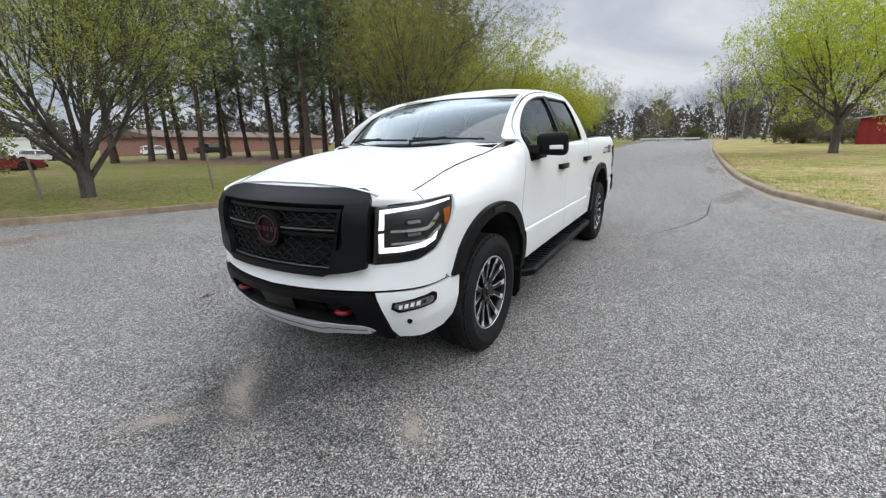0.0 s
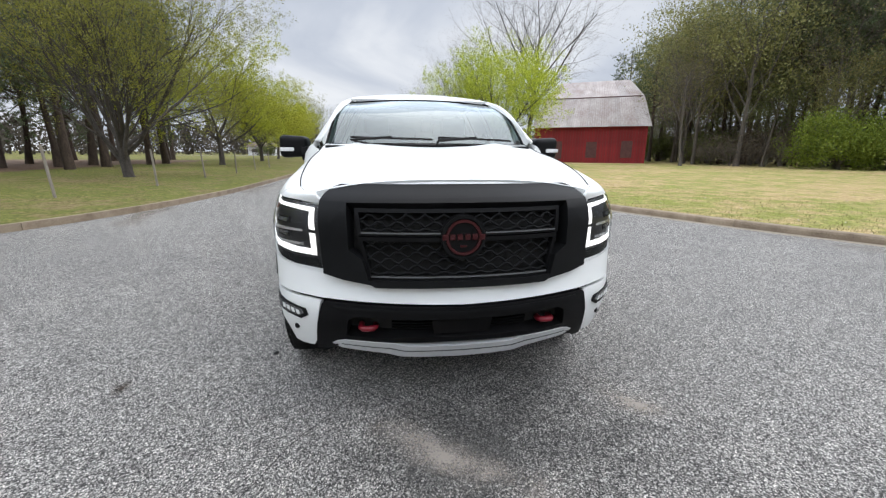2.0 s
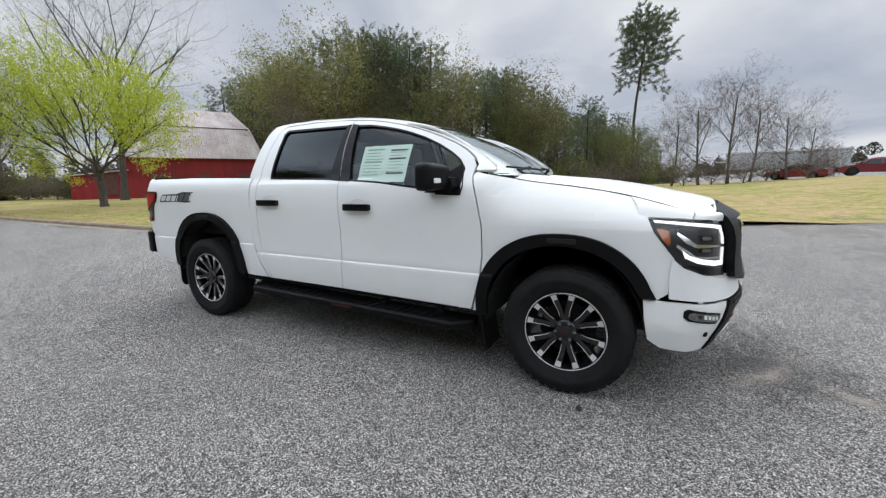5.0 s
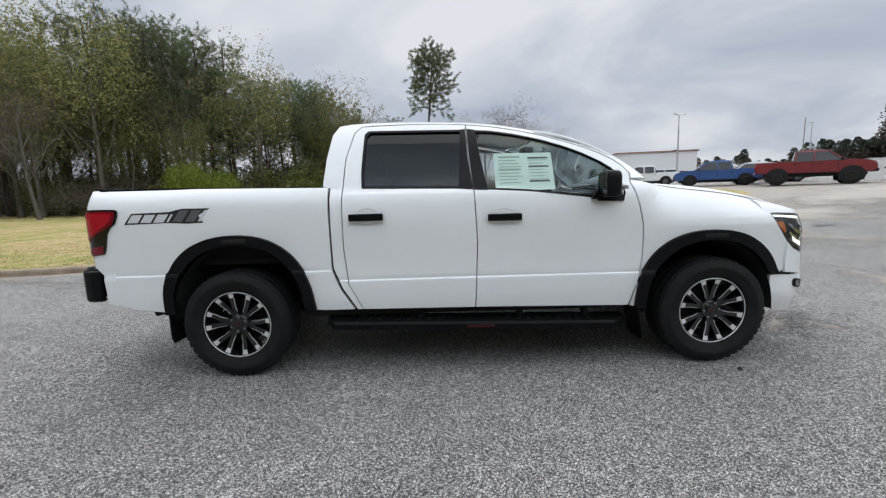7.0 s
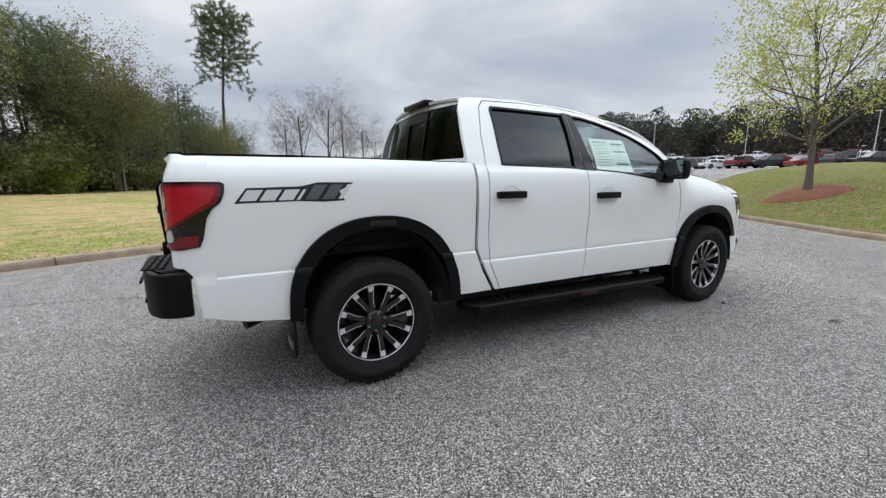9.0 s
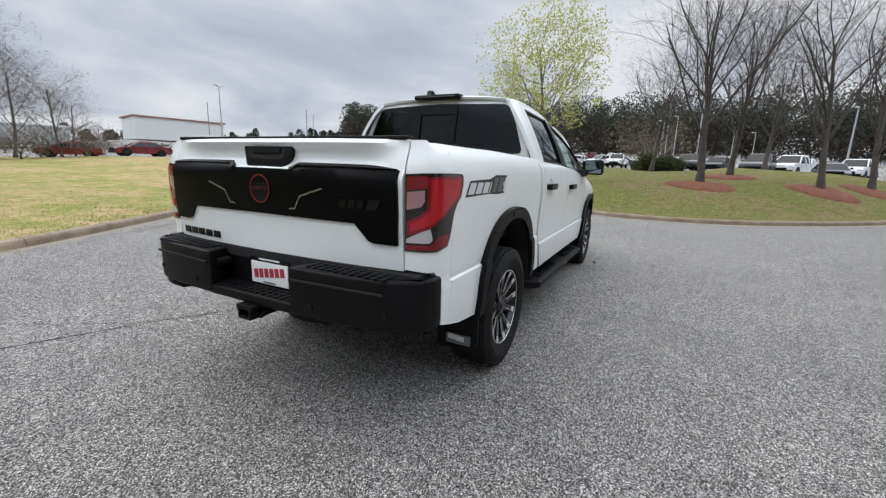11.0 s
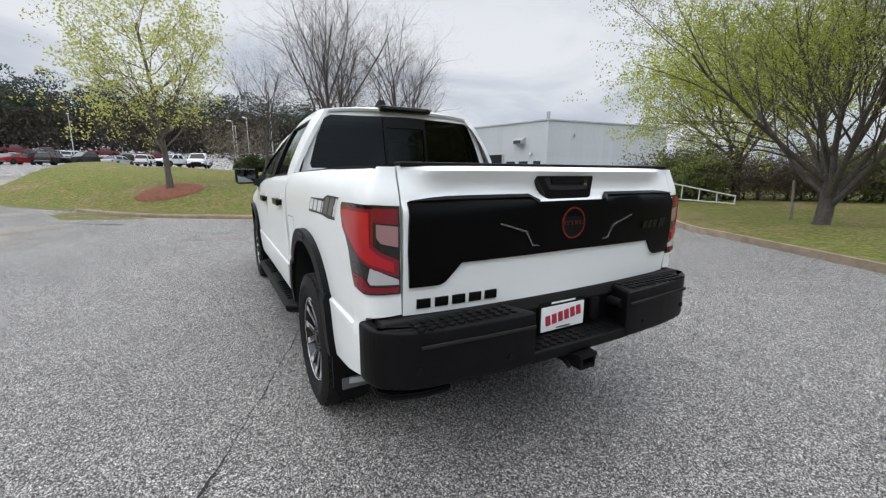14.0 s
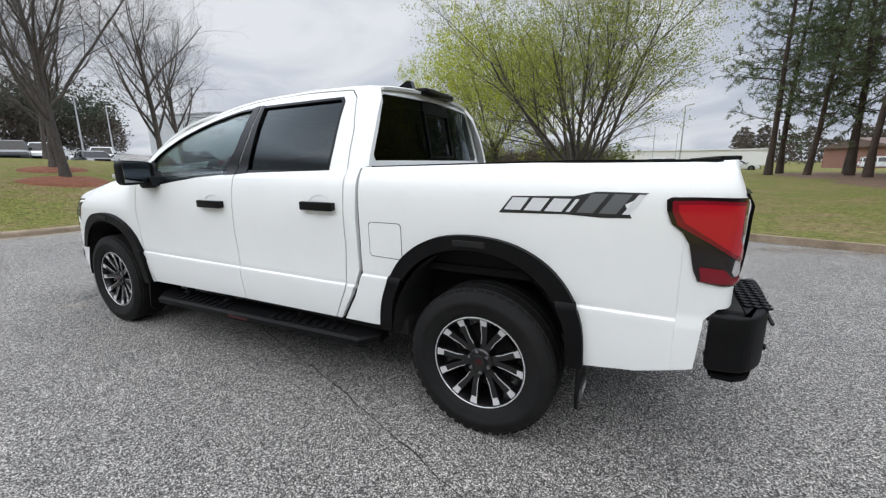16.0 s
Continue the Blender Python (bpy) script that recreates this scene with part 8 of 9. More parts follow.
def crack(pts, w, label, seed):
    rng = random.Random(seed)
    line = curve_points(pts, 0.05)
    bm = bmesh.new(); last = None
    for k, p in enumerate(line):
        d = line[min(k + 1, len(line) - 1)] - line[max(0, k - 1)]; d = d / np.linalg.norm(d)
        n = np.array((-d[1], d[0]))
        j = 0.018 * noise.noise((p[0] * 5, p[1] * 5, seed)) + rng.uniform(-0.004, 0.004)
        ww = w * (0.55 + 0.7 * abs(noise.noise((p[0] * 3, p[1] * 3, seed + 5)))) * rng.uniform(0.7, 1.3)
        row = [bm.verts.new((p[0] + n[0] * (j + s * ww), p[1] + n[1] * (j + s * ww), terrain(*p) + 0.0025)) for s in (-1, 1)]
        if last:
            bm.faces.new((last[0], last[1], row[1], row[0]))
        last = row
    ob = part("asphalt_crack", bm, M_CRACK, None)
    tagged(ob, label, "crack", "cracks in the asphalt", kind="structure")


crack([(-2.2, 1.52), (-2.6, 1.72), (-3.0, 1.9), (-3.5, 2.1), (-4.3, 2.32), (-5.0, 2.38), (-5.9, 2.43), (-6.4, 2.46)], 0.014, "long dark crack across the asphalt", 2)
crack([(1.5, -0.1), (0.6, 0.42), (-0.1, 0.7), (-0.7, 0.9), (-1.2, 1.1), (-1.7, 1.3), (-2.2, 1.52)], 0.005, "narrow dark crack running under the truck", 2)
crack([(3.9, -1.45), (3.5, -1.15), (3.2, -1.0), (2.8, -0.8), (2.5, -0.6), (1.5, -0.1)], 0.003, "faint hairline crack in the asphalt", 2)
crack([(-2.6, 1.72), (-3.2, 2.6), (-3.5, 3.4)], 0.005, "fine crack in the asphalt", 4)


def patch(name, x, y, rx, ry, turn, mat, label, seed, h=0.0035, kind="structure"):
    bm = bmesh.new()
    n = 40
    c = bm.verts.new((0, 0, h))
    ring = []
    for k in range(n):
        a = 2 * math.pi * k / n
        f = 1 + 0.45 * noise.noise((math.cos(a) * 1.5 + seed, math.sin(a) * 1.5, seed))
        ring.append(bm.verts.new((rx * f * math.cos(a), ry * f * math.sin(a), h)))
    for k in range(n):
        bm.faces.new((c, ring[k], ring[(k + 1) % n]))
    ob = part(name, bm, mat, None)
    ob.matrix_world = pose(x, y, terrain(x, y), 0, 0, turn)
    tagged(ob, label, name.replace("_", " "), kind=kind)


patch("puddle", 10.4, 4.6, 1.2, 0.17, 55, M_PUDDLE, "thin dark puddle along the gutter", 2, 0.006)
patch("puddle", 11.6, 8.2, 0.8, 0.14, 20, M_PUDDLE, "thin dark puddle on the asphalt", 5, 0.01)


def stain_mat(name, color, cover, scale, rough=0.9, low=0.66):
    """A worn stain with ragged, see-through edges."""
    m, nt, b = base_mat(name, color, rough, 0, 0.2)
    co = nt.nodes.new("ShaderNodeTexCoord")
    no = node(nt, "ShaderNodeTexNoise", Scale=scale, Detail=6.0, Roughness=0.72)
    fi = node(nt, "ShaderNodeTexNoise", Scale=70.0, Detail=2.0)
    nt.links.new(co.outputs["Object"], no.inputs["Vector"]); nt.links.new(co.outputs["Object"], fi.inputs["Vector"])
    gr = nt.nodes.new("ShaderNodeVectorMath"); gr.operation = "DISTANCE"; gr.inputs[1].default_value = (0.5, 0.5, 0.5)
    nt.links.new(co.outputs["Generated"], gr.inputs[0])
    ra = node(nt, "ShaderNodeMapRange", From_Min=0.5, From_Max=0.05, To_Min=-0.30, To_Max=0.14)
    nt.links.new(gr.outputs["Value"], ra.inputs["Value"])
    ad = nt.nodes.new("ShaderNodeMath"); ad.operation = "ADD"
    nt.links.new(no.outputs["Fac"], ad.inputs[0]); nt.links.new(ra.outputs[0], ad.inputs[1])
    a2 = nt.nodes.new("ShaderNodeMath"); a2.operation = "MULTIPLY_ADD"; a2.inputs[1].default_value = 0.5
    nt.links.new(fi.outputs["Fac"], a2.inputs[0]); nt.links.new(ad.outputs[0], a2.inputs[2])
    rp = node(nt, "ShaderNodeMapRange", From_Min=low, From_Max=low + 0.26, To_Min=0.0, To_Max=cover)
    nt.links.new(a2.outputs[0], rp.inputs["Value"])
    nt.links.new(rp.outputs[0], b.inputs["Alpha"])
    return m


M_SCUFF = stain_mat("pale_scuff", (0.34, 0.305, 0.27), 0.7, 3.2)
M_SPOT = stain_mat("brown_spot", (0.07, 0.055, 0.045), 0.9, 5.0)
M_SANDY = stain_mat("washed_sand", (0.42, 0.385, 0.335), 0.8, 0.6, low=0.50)
# dark tone for damp asphalt, and for shadow painted at the front bumper
M_DAMPSHADE = stain_mat("damp_shade_stain", (0.05, 0.05, 0.05), 0.5, 1.4, 0.6)
M_RUSTY = stain_mat("rust_red_stain", (0.38, 0.22, 0.16), 0.28, 0.9)


def stain(mat, x, y, rx, ry, turn, label, z=0.0018):
    v = [(-rx, -ry, 0), (rx, -ry, 0), (rx, ry, 0), (-rx, ry, 0)]
    ob = mesh_part("asphalt_stain", arrays("asphalt_stain", v, [(0, 1, 2, 3)]), mat)
    ob.matrix_world = pose(x, y, terrain(x, y) + z, 0, 0, turn)
    if math.hypot(x, y) > 9:
        n = Vector((terrain(x - 1, y) - terrain(x + 1, y), terrain(x, y - 1) - terrain(x, y + 1), 2)).normalized()
        ob.matrix_world = Matrix.Translation((x, y, terrain(x, y) + 0.03)) @ Vector((0, 0, 1)).rotation_difference(n).to_matrix().to_4x4() @ pose(0, 0, 0, 0, 0, turn)
    tagged(ob, label, "stain", "stains on the asphalt", kind="structure")


stain(M_SCUFF, 2.95, -0.12, 0.75, 0.20, 58, "pale scuffed streak on the asphalt")
stain(M_SCUFF, 2.72, 0.97, 0.34, 0.17, 62, "pale scuffed patch on the asphalt", 0.0022)
stain(M_SCUFF, 3.38, -0.25, 0.45, 0.17, -25, "pale scuffed patch on the asphalt", 0.0026)
stain(M_SPOT, 2.2, -1.86, 0.13, 0.08, 20, "small dark brown spot on the asphalt", 0.0026)
stain(M_SCUFF, -5.2, 3.6, 1.5, 0.5, 20, "pale scuffed patch by the kerb")
stain(M_SCUFF, 5.8, 1.5, 1.6, 0.7, 80, "pale scuffed patch on the asphalt", 0.003)
stain(M_SANDY, 13.0, 11.5, 6.5, 3.2, 38, "sand washed over the driveway")
stain(M_SANDY, 19.0, 14.5, 6.0, 3.0, 30, "sand washed over the driveway")
stain(M_SANDY, 7.8, 6.6, 3.0, 1.6, 40, "sand washed over the driveway", 0.0034)
stain(M_RUSTY, 2.2, -7.1, 1.6, 0.7, 30, "rust-coloured patch on the asphalt")
# paints the truck's soft shadow together with damp asphalt
stain(M_DAMPSHADE, 2.9, 0.2, 1.2, 1.5, 0, "damp patch and painted shadow under the front bumper", 0.0012)
M_GUTTER = stain_mat("gutter_wash", (0.30, 0.25, 0.20), 0.4, 1.1)
for x, y, rx, tn in ((-5.0, -5.45, 3.2, 15), (-11.0, -4.85, 4.0, 2), (-19.0, -4.95, 5.0, -1), (-29.0, -5.3, 6.0, -2)):
    stain(M_GUTTER, x, y, rx, 0.55, tn, "reddish dirt washed along the gutter", 0.0032)
for x, y, rx, tn in ((-8.0, 3.15, 3.5, -12), (-15.5, 2.7, 4.5, 0), (0.5, 6.9, 2.6, 33)):
    stain(M_GUTTER, x, y, rx, 0.4, tn, "reddish dirt washed along the gutter", 0.0032)
stain(M_DAMPSHADE, 6.0, -11.5, 2.2, 1.2, -40, "damp dark patch on the road", 0.003)


def gravel_lot(x0, x1, y0, y1):
    """Sandy gravel spread over the sloping paving of the car park, with ragged see-through edges."""
    v, f = grid_sheet(list(np.arange(x0, x1, 1.5)), list(np.arange(y0, y1, 1.5)), lambda x, y: terrain(x, y) + 0.025)
    tagged(mesh_part("gravel_lot", arrays("gravel_lot", v, f), M_GRAVEL, smooth=True), "pale sandy gravel over the worn car park", "gravel", kind="structure")


M_GRAVEL = stain_mat("sandy_gravel", (0.36, 0.325, 0.28), 0.85, 0.25, low=0.44)
gravel_lot(5.0, 34.0, 4.0, 40.0)


def pebble(x, y, r, seed):
    bm = bmesh.new()
    bmesh.ops.create_icosphere(bm, subdivisions=2, radius=r)
    for w in bm.verts:
        w.co *= 1 + 0.35 * noise.noise(w.co * (1.2 / r) + Vector((seed, 0, 0)))
        w.co.z *= 0.65
    ob = part("pebble", bm, M_CRACK, None, smooth=True)
    ob.matrix_world = pose(x, y, terrain(x, y) + r * 0.45, 0, 0, seed * 40)
    tagged(ob, "small dark stone lying on the asphalt", "stone")


pebble(1.9, -1.1, 0.018, 1)
pebble(2.35, -1.35, 0.008, 2)


# ---- parked vehicles ----
CAR_SHAPES = {
    # side outline of the lower body, then the glass house, then half-width, wheel radius and axles
    "pickup": ([(-2.86, 0.56), (-2.93, 0.70), (-2.92, 0.95), (-2.87, 1.23), (-0.98, 1.23), (1.25, 1.22), (1.9, 1.20), (2.42, 1.14), (2.74, 1.02), (2.84, 0.80), (2.82, 0.56), (2.62, 0.45), (-2.6, 0.50)], [(-1.02, 1.20), (-0.90, 1.80), (-0.72, 1.88), (-0.2, 1.91), (0.38, 1.89), (0.62, 1.83), (1.38, 1.20)], 0.97, 0.40, (1.75, -1.75)),
    "suv": ([(-2.35, 0.5), (-2.4, 0.8), (-2.32, 1.08), (1.0, 1.06), (1.9, 0.98), (2.3, 0.85), (2.35, 0.55), (2.2, 0.36), (-2.2, 0.38)], [(-2.3, 1.05), (-2.05, 1.62), (-1.7, 1.70), (0.0, 1.70), (0.3, 1.64), (1.05, 1.04)], 0.92, 0.36, (1.45, -1.4)),
    "sedan": ([(-2.35, 0.45), (-2.4, 0.7), (-2.3, 0.95), (-1.6, 0.99), (1.0, 0.92), (1.9, 0.82), (2.3, 0.68), (2.35, 0.45), (2.2, 0.28), (-2.2, 0.30)], [(-1.75, 0.96), (-1.0, 1.40), (-0.5, 1.46), (0.1, 1.44), (0.4, 1.36), (1.1, 0.90)], 0.90, 0.33, (1.42, -1.4)),
    "jeep": ([(-2.1, 0.6), (-2.1, 1.15), (0.75, 1.18), (1.9, 1.12), (2.0, 1.05), (2.0, 0.65), (1.9, 0.5), (-2.0, 0.52)], [(-2.08, 1.12), (-2.05, 1.82), (0.3, 1.82), (0.5, 1.78), (0.78, 1.15)], 0.90, 0.41, (1.45, -1.45)),
}
CAR_COLOURS = {"white": (0.72, 0.73, 0.73), "red": (0.28, 0.015, 0.02), "dark red": (0.16, 0.012, 0.016), "blue": (0.02, 0.07, 0.22), "black": (0.012, 0.012, 0.013), "grey": (0.10, 0.105, 0.11), "silver": (0.42, 0.43, 0.44)}
CAR_MATS = {k: paint(k.replace(" ", "_") + "_vehicle_paint", c, 0.4, 0.35) for k, c in CAR_COLOURS.items()}
M_CARGLASS = paint("vehicle_window", (0.008, 0.009, 0.010), 0.12, 0.1)
M_CARGLASS.node_tree.nodes["Principled BSDF"].inputs["Specular IOR Level"].default_value = 0.35
CAR_PROTO = {}


def car(kind, colour, x, y, heading, lift=0.0, z=None):
    z = terrain(x, y) if z is None else z
    m = pose(x, y, z, 0, 0, heading)
    label = {"pickup": "%s pickup truck parked in the car park", "suv": "%s sport utility car parked in the car park", "sedan": "%s saloon car parked in the car park", "jeep": "%s boxy off-road car parked in the car park"}[kind] % colour
    names = {"pickup": "parked_pickup", "suv": "parked_suv", "sedan": "parked_car", "jeep": "parked_offroader"}
    if (kind, colour, lift) in CAR_PROTO:
        return copy_thing(CAR_PROTO[kind, colour, lift], m)
    root = thing(names[kind], Matrix.Identity(4), label, "pickup truck" if kind == "pickup" else "car", "parked vehicles")
    CAR_PROTO[kind, colour, lift] = root
    low, up, hw, wr, axles = CAR_SHAPES[kind]
    mat = CAR_MATS[colour]
    wr += lift * 0.35
    bm = bmesh.new()
    prism(bm, [(a, b + lift) for a, b in low], lambda u, w, k: (u, (-hw, hw)[k] * (0.97 if w - lift < 0.5 or w - lift > 1.0 else 1), w))
    bmesh.ops.recalc_face_normals(bm, faces=bm.faces)
    bmesh.ops.bevel(bm, geom=[e for e in bm.edges if abs(e.verts[0].co.y - e.verts[1].co.y) < 0.2 and len(e.link_faces) == 2 and max(len(fc.verts) for fc in e.link_faces) > 5], offset=0.06, segments=2, affect="EDGES")
    part("body", bm, mat, root, smooth=True, angle=35)
    cx, cz = sum(p[0] for p in up) / len(up), up[0][1]
    top = max(p[1] for p in up)
    shrink = lambda w, o: hw * (0.93 + o) - (w - cz) / (top - cz) * hw * 0.22
    bm = bmesh.new()
    prism(bm, [(a, b + lift) for a, b in up], lambda u, w, k: (u, (-1, 1)[k] * shrink(w - lift, 0.0), w))
    bmesh.ops.recalc_face_normals(bm, faces=bm.faces)
    part("window_band", bm, M_CARGLASS, root, "dark windows")
    bm = bmesh.new()
    rp = [(a * 0.985 + cx * 0.015, b) for a, b in up if b > top - 0.12]
    rp = rp + [(rp[-1][0] + 0.02, rp[-1][1] - 0.05), (rp[0][0] - 0.0, rp[0][1] - 0.05)]
    prism(bm, [(a, b + lift + 0.012) for a, b in rp], lambda u, w, k: (u, (-1, 1)[k] * (shrink(min(top, w - lift), 0.012)), w))
    bmesh.ops.recalc_face_normals(bm, faces=bm.faces)
    part("roof", bm, mat, root)
    n = len(up)
    for sg in (-1, 1):
        for xx in ((up[0][0] + 0.15), cx + 0.05, None):
            bm = bmesh.new()
            if xx is None:
                (a0, b0), (a1, b1) = up[-1], up[-2]
                line = [(a0 + 0.02, sg * (shrink(b0, 0.015)), b0 + lift), (a1, sg * shrink(b1, 0.015), b1 + lift)]
            else:
                line = [(xx, sg * shrink(cz, 0.012), cz + lift), (xx + 0.02, sg * shrink(top - 0.06, 0.012), top - 0.06 + lift)]
            tube(bm, line, 0.045, 6)
            part("pillar", bm, mat, root)
    for ax in axles:
        for sg in (-1, 1):
            bm = bmesh.new()
            ring = [(ax + wr * 1.22 * math.cos(a), wr + 0.02 + wr * 1.22 * math.sin(a)) for a in (math.pi * (k / 14 * 1.3 - 0.15) for k in range(15))]
            prism(bm, ring, lambda u, w, k: (u, sg * (hw - 0.05 + 0.058 * k), w))
            bmesh.ops.recalc_face_normals(bm, faces=bm.faces)
            part("wheel_arch", bm, M_VOID, root)
            bm = bmesh.new(); tube(bm, [(ax, sg * (hw - 0.22), wr), (ax, sg * (hw + 0.01), wr), (ax, sg * (hw + 0.025), wr)], [wr, wr, wr * 0.9], 20); w_ = part("wheel", bm, M_RUBBER, root, smooth=True, angle=40)
            bm = bmesh.new(); tube(bm, [(ax, sg * (hw + 0.02), wr), (ax, sg * (hw + 0.032), wr)], [wr * 0.6, wr * 0.55], 16); part("rim", bm, M_RIMB if colour in ("black", "dark red", "blue") else M_LAMPGREY, w_)
    fx, rx = max(p[0] for p in low), min(p[0] for p in low)
    for sg in (-1, 1):
        zl = 0.82 if kind != "sedan" else 0.62
        bm = bmesh.new(); box(bm, (fx - 0.10, sg * (hw - 0.22), zl + lift), (0.16, 0.34, 0.14), 0.03); part("headlamp", bm, M_LAMPGREY, root)
        bm = bmesh.new(); box(bm, (rx + 0.05, sg * (hw - 0.10), zl + 0.1 + lift), (0.12, 0.16, 0.26), 0.03); part("tail_lamp", bm, M_LAMPRED, root)
        bm = bmesh.new(); box(bm, (up[-1][0] - 0.1, sg * (hw + 0.08), cz + 0.08 + lift), (0.12, 0.18, 0.13), 0.03); part("door_mirror", bm, M_BLACKP, root)
    for sg in (-1, 1):
        for xx in (up[-1][0] - 0.25, cx + 0.02):
            bm = bmesh.new(); box(bm, (xx, sg * (hw + 0.001), (0.62 + cz) / 2 + lift), (0.018, 0.006, cz - 0.72)); part("door_gap", bm, M_VOID, root)
            bm = bmesh.new(); box(bm, (xx - 0.85, sg * (hw + 0.012), cz - 0.16 + lift), (0.20, 0.03, 0.035), 0.008); part("door_handle", bm, M_BLACKP, root)
    for xx, mt in ((fx + 0.005, M_GRAPH), (rx - 0.03, M_LAMPGREY)):
        bm = bmesh.new(); box(bm, (xx, 0, (0.52 if kind != "sedan" else 0.42) + lift), (0.10, hw * 1.86, 0.18), 0.04); part("bumper", bm, mt, root)
    bm = bmesh.new(); box(bm, (fx - 0.02, 0, 0.66 + lift), (0.08, hw * 1.1, 0.26), 0.03); part("grille", bm, M_BLACKP, root)
    bm = bmesh.new(); box(bm, (0, 0, 0.42 + lift * 0.8), ((fx - rx) * 0.85, hw * 1.5, 0.22)); part("underbody", bm, M_VOID, root)
    if kind == "pickup":
        bm = bmesh.new(); box(bm, (-1.9, 0, 1.115 + lift), (1.75, hw * 1.7, 0.02)); part("load_bed", bm, M_VOID, root)
    if kind == "jeep":
        bm = bmesh.new(); tube(bm, [(-2.1, 0, 1.1), (-2.32, 0, 1.1)], 0.37, 18); part("spare_wheel", bm, M_RUBBER, root)
    root.matrix_world = m
    return root


car("pickup", "dark red", 24.0, 22.4, -38, 0.28)
car("sedan", "red", 26.2, 28.2, 152)
car("pickup", "blue", 21.3, 27.6, 152)
car("pickup", "white", 18.8, 33.8, 156)
car("sedan", "dark red", 18.0, 43.0, 170)
car("suv", "silver", 30.0, 36.0, 160)
car("pickup", "white", 34.0, 40.0, 158)
car("suv", "white", 30.0, 52.0, 160)
car("sedan", "red", 14.0, 47.0, 150)
row = ["pickup white", "suv silver", "pickup grey", "suv grey", "sedan white", "pickup dark red", "pickup black", "sedan red", "suv black", "pickup black", "sedan silver", "suv white", "pickup white", "sedan black"]
for k, rc in enumerate(row):
    kind, colour = rc.split(" ", 1)
    a = radians(39 - 2.6 * k)
    r = 80 - 0.4 * k
    car(kind, colour, -2 + r * math.cos(a), -3.5 + r * math.sin(a), -35 + (k * 53 % 40) if k % 3 else 140)
rg = random.Random(17)
for k in range(26):
    a = radians(rg.uniform(-6, 36))
    r = rg.choice((96, 110, 126))
    rc = rg.choice(row)
    kind, colour = rc.split(" ", 1)
    car(kind, colour, r * math.cos(a), r * math.sin(a), rg.choice((-60, 120)) + rg.uniform(-4, 4))
car("pickup", "white", 57.0, 3.0, 175)
for x, y, rc, h in ((39.0, -9.6, "pickup black", 160), (41.5, -12.3, "pickup white", 150), (37.0, -13.6, "sedan black", 170), (46, -14, "suv white", 160), (50, -13, "suv grey", 160), (44.5, -17.5, "pickup white", 150), (55, -18, "sedan silver", 165), (60, -14, "pickup grey", 165), (52, -8, "suv black", 160), (58, -30, "sedan red", 170), (56, -5, "suv silver", 170), (48, -5, "pickup black", 170)):
    kind, colour = rc.split(" ", 1)
    car(kind, colour, x, y, h)
for x, y, rc, h in ((47.5, -34.0, "pickup red", 190), (43.5, -34.5, "sedan white", 200), (40.5, -36.0, "suv grey", 205), (36.5, -36.5, "suv black", 210), (35.2, -40.0, "sedan black", 215), (29.5, -39.5, "jeep white", 65), (52.5, -32.5, "pickup grey", 190)):
    kind, colour = rc.split(" ", 1)
    car(kind, colour, x, y, h)
for x, y, rc, h in ((4.65, -38.85, "suv white", 205), (2.8, -43.1, "pickup black", 200), (0.5, -40.5, "sedan black", 200), (-2.5, -33.0, "sedan dark red", 178), (6, -38, "suv silver", 178), (-12, -62, "sedan white", 178), (-4, -45, "suv white", 178), (2, -46, "sedan silver", 178), (-38, -72, "pickup black", 170), (-30, -74, "suv white", 170)):
    kind, colour = rc.split(" ", 1)
    car(kind, colour, x, y, h, z=0.1)


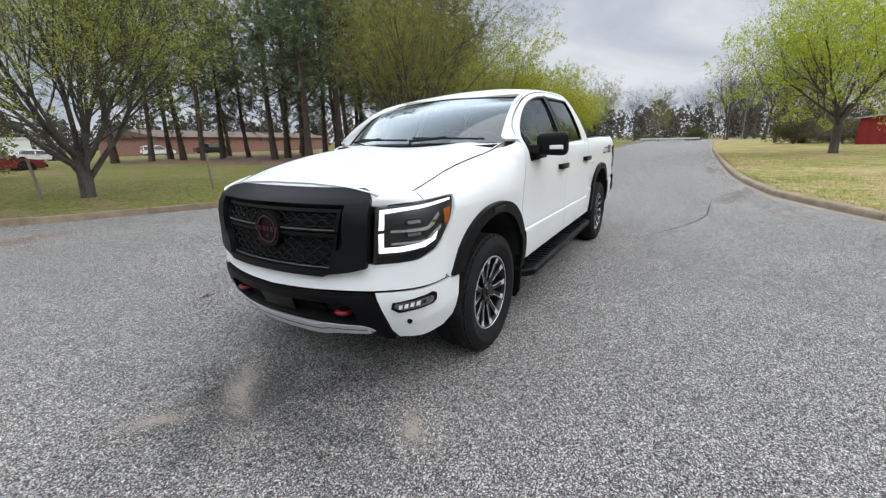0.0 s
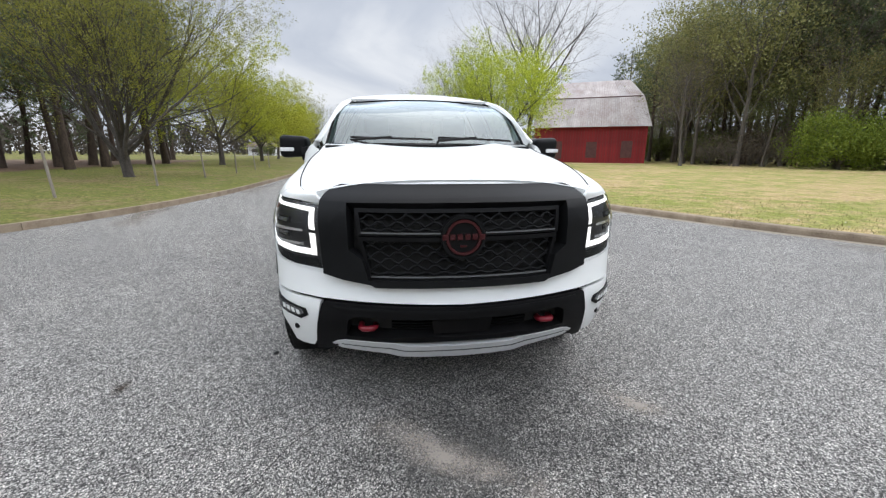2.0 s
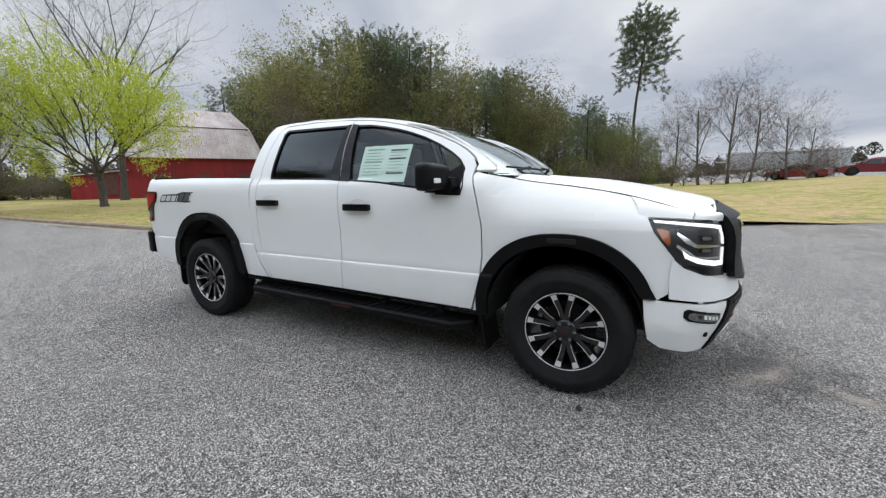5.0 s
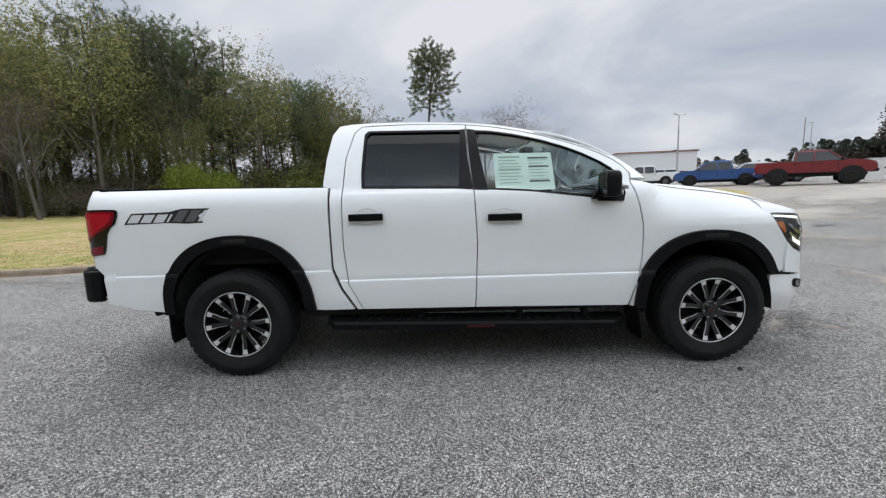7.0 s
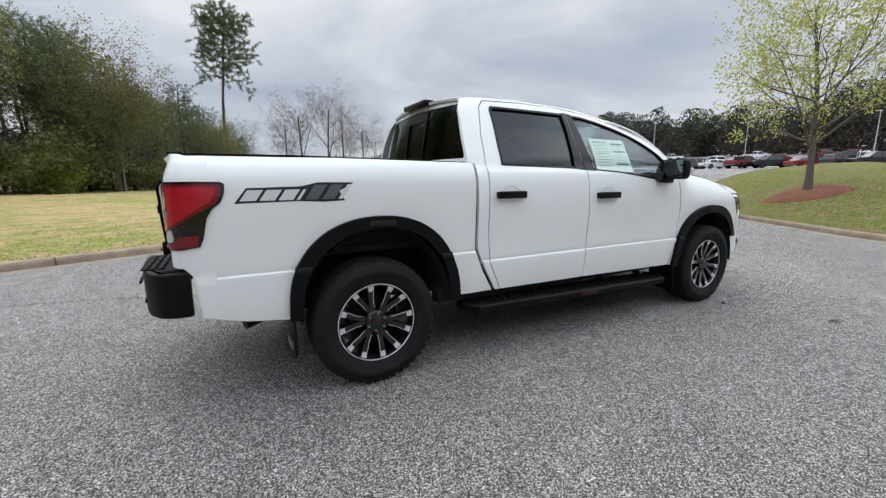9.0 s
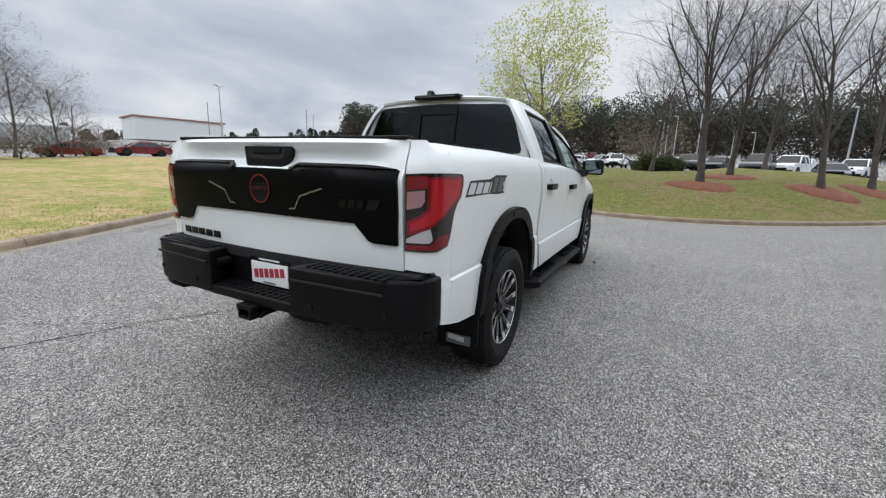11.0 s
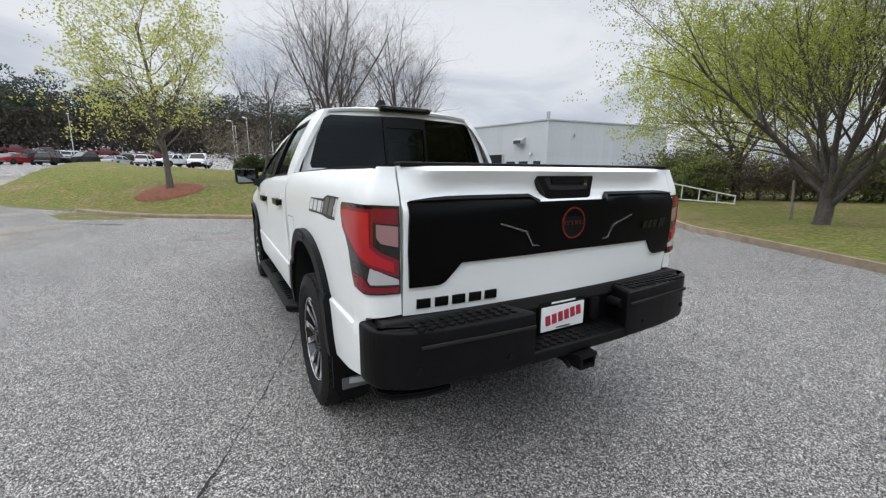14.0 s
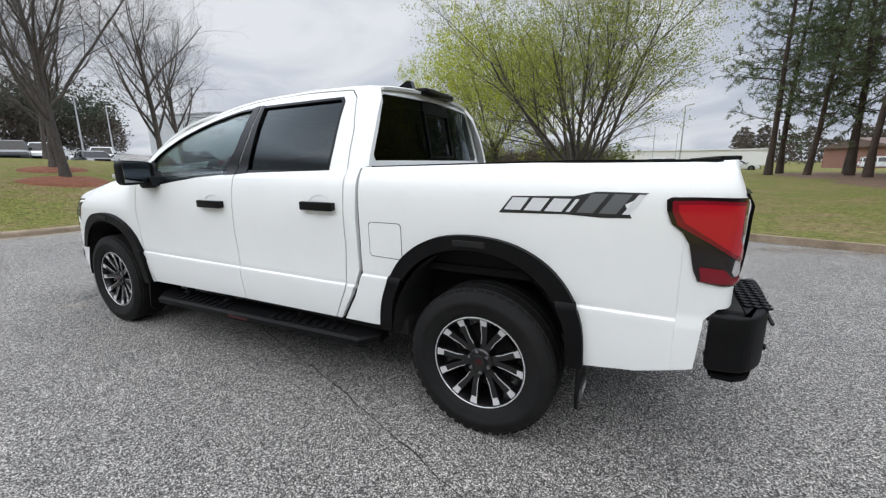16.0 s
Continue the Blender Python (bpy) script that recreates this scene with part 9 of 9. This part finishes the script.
# ---- grass blades and fallen leaves near the kerbs ----
def scatter(name, ctrl, inward, reach, count, seed, mat, label, blade, lawn_ob, stretch=None):
    """Loose blades or leaves strewn over a lawn behind its kerb, denser towards it."""
    rng = np.random.RandomState(seed)
    pts = np.array(curve_points(ctrl, 0.5))
    if stretch:
        keep = [(stretch[0] <= p[0] <= stretch[1]) and (stretch[2] <= p[1] <= stretch[3]) for p in pts]
        pts = pts[np.array(keep)]
    d = np.gradient(pts, axis=0); d /= np.linalg.norm(d, axis=1, keepdims=True)
    n = np.stack([-d[:, 1], d[:, 0]], 1) * inward
    tree = BVHTree.FromPolygons([v.co.copy() for v in lawn_ob.data.vertices], [tuple(p.vertices) for p in lawn_ob.data.polygons])
    v = []
    pick = rng.randint(0, len(pts) - 1, count * 2)
    along, away = rng.rand(count * 2, 1), 0.20 + reach * rng.rand(count * 2, 1) ** 1.7
    spots = pts[pick] * (1 - along) + pts[pick + 1] * along + n[pick] * away
    for q in spots:
        if len(v) >= count * 4:
            break
        h = tree.ray_cast(Vector((q[0], q[1], 30)), Vector((0, 0, -1)))
        if h[0] is None:
            continue
        c = h[0]
        a = rng.uniform(0, 6.283)
        if blade:
            L, w = rng.uniform(0.018, 0.045), rng.uniform(0.003, 0.007)
            s = Vector((math.cos(a), math.sin(a), 0)) * w
            t = Vector((rng.normal(0, 0.5), rng.normal(0, 0.5), 1)).normalized() * L
            v += [c - s, c + s, c + t + s * 0.3, c + t - s * 0.3]
        else:
            L = rng.uniform(0.015, 0.04)
            s = Vector((math.cos(a), math.sin(a), rng.uniform(-0.4, 0.4))) * L
            t = Vector((-math.sin(a), math.cos(a), rng.uniform(-0.4, 0.4))) * L * 0.55
            c = c + Vector((0, 0, 0.014))
            v += [c - s, c + t, c + s, c - t]
    ob = mesh_part(name, arrays(name, [tuple(p) for p in v], np.arange(len(v)).reshape(-1, 4)), mat)
    return tagged(ob, label, "grass" if blade else "fallen leaves", kind="stuff")


L_S, L_N, L_I = bpy.data.objects["lawn_south"], bpy.data.objects["lawn_north"], bpy.data.objects["lawn_island"]
scatter("grass", KERB_A, -1, 5.0, 26000, 1, M_BLADE, "uneven green and straw grass blades along the kerb", True, L_S, (-24, 20, -40, 40))
scatter("grass", KERB_B, 1, 4.5, 18000, 2, M_BLADE, "dry straw-coloured grass blades along the kerb", True, L_N, (-30, 20, -40, 60))
scatter("grass", KERB_C, 1, 5.0, 20000, 3, M_BLADE, "short green grass blades on the island", True, L_I)
scatter("leaf_litter", KERB_A, -1, 9.0, 2600, 4, M_LITTER, "dry fallen leaves strewn on the lawn", False, L_S, (-40, 20, -40, 40))
scatter("leaf_litter", KERB_B, 1, 8.0, 900, 5, M_LITTER, "dry fallen leaves strewn on the lawn", False, L_N, (-40, 20, -40, 60))
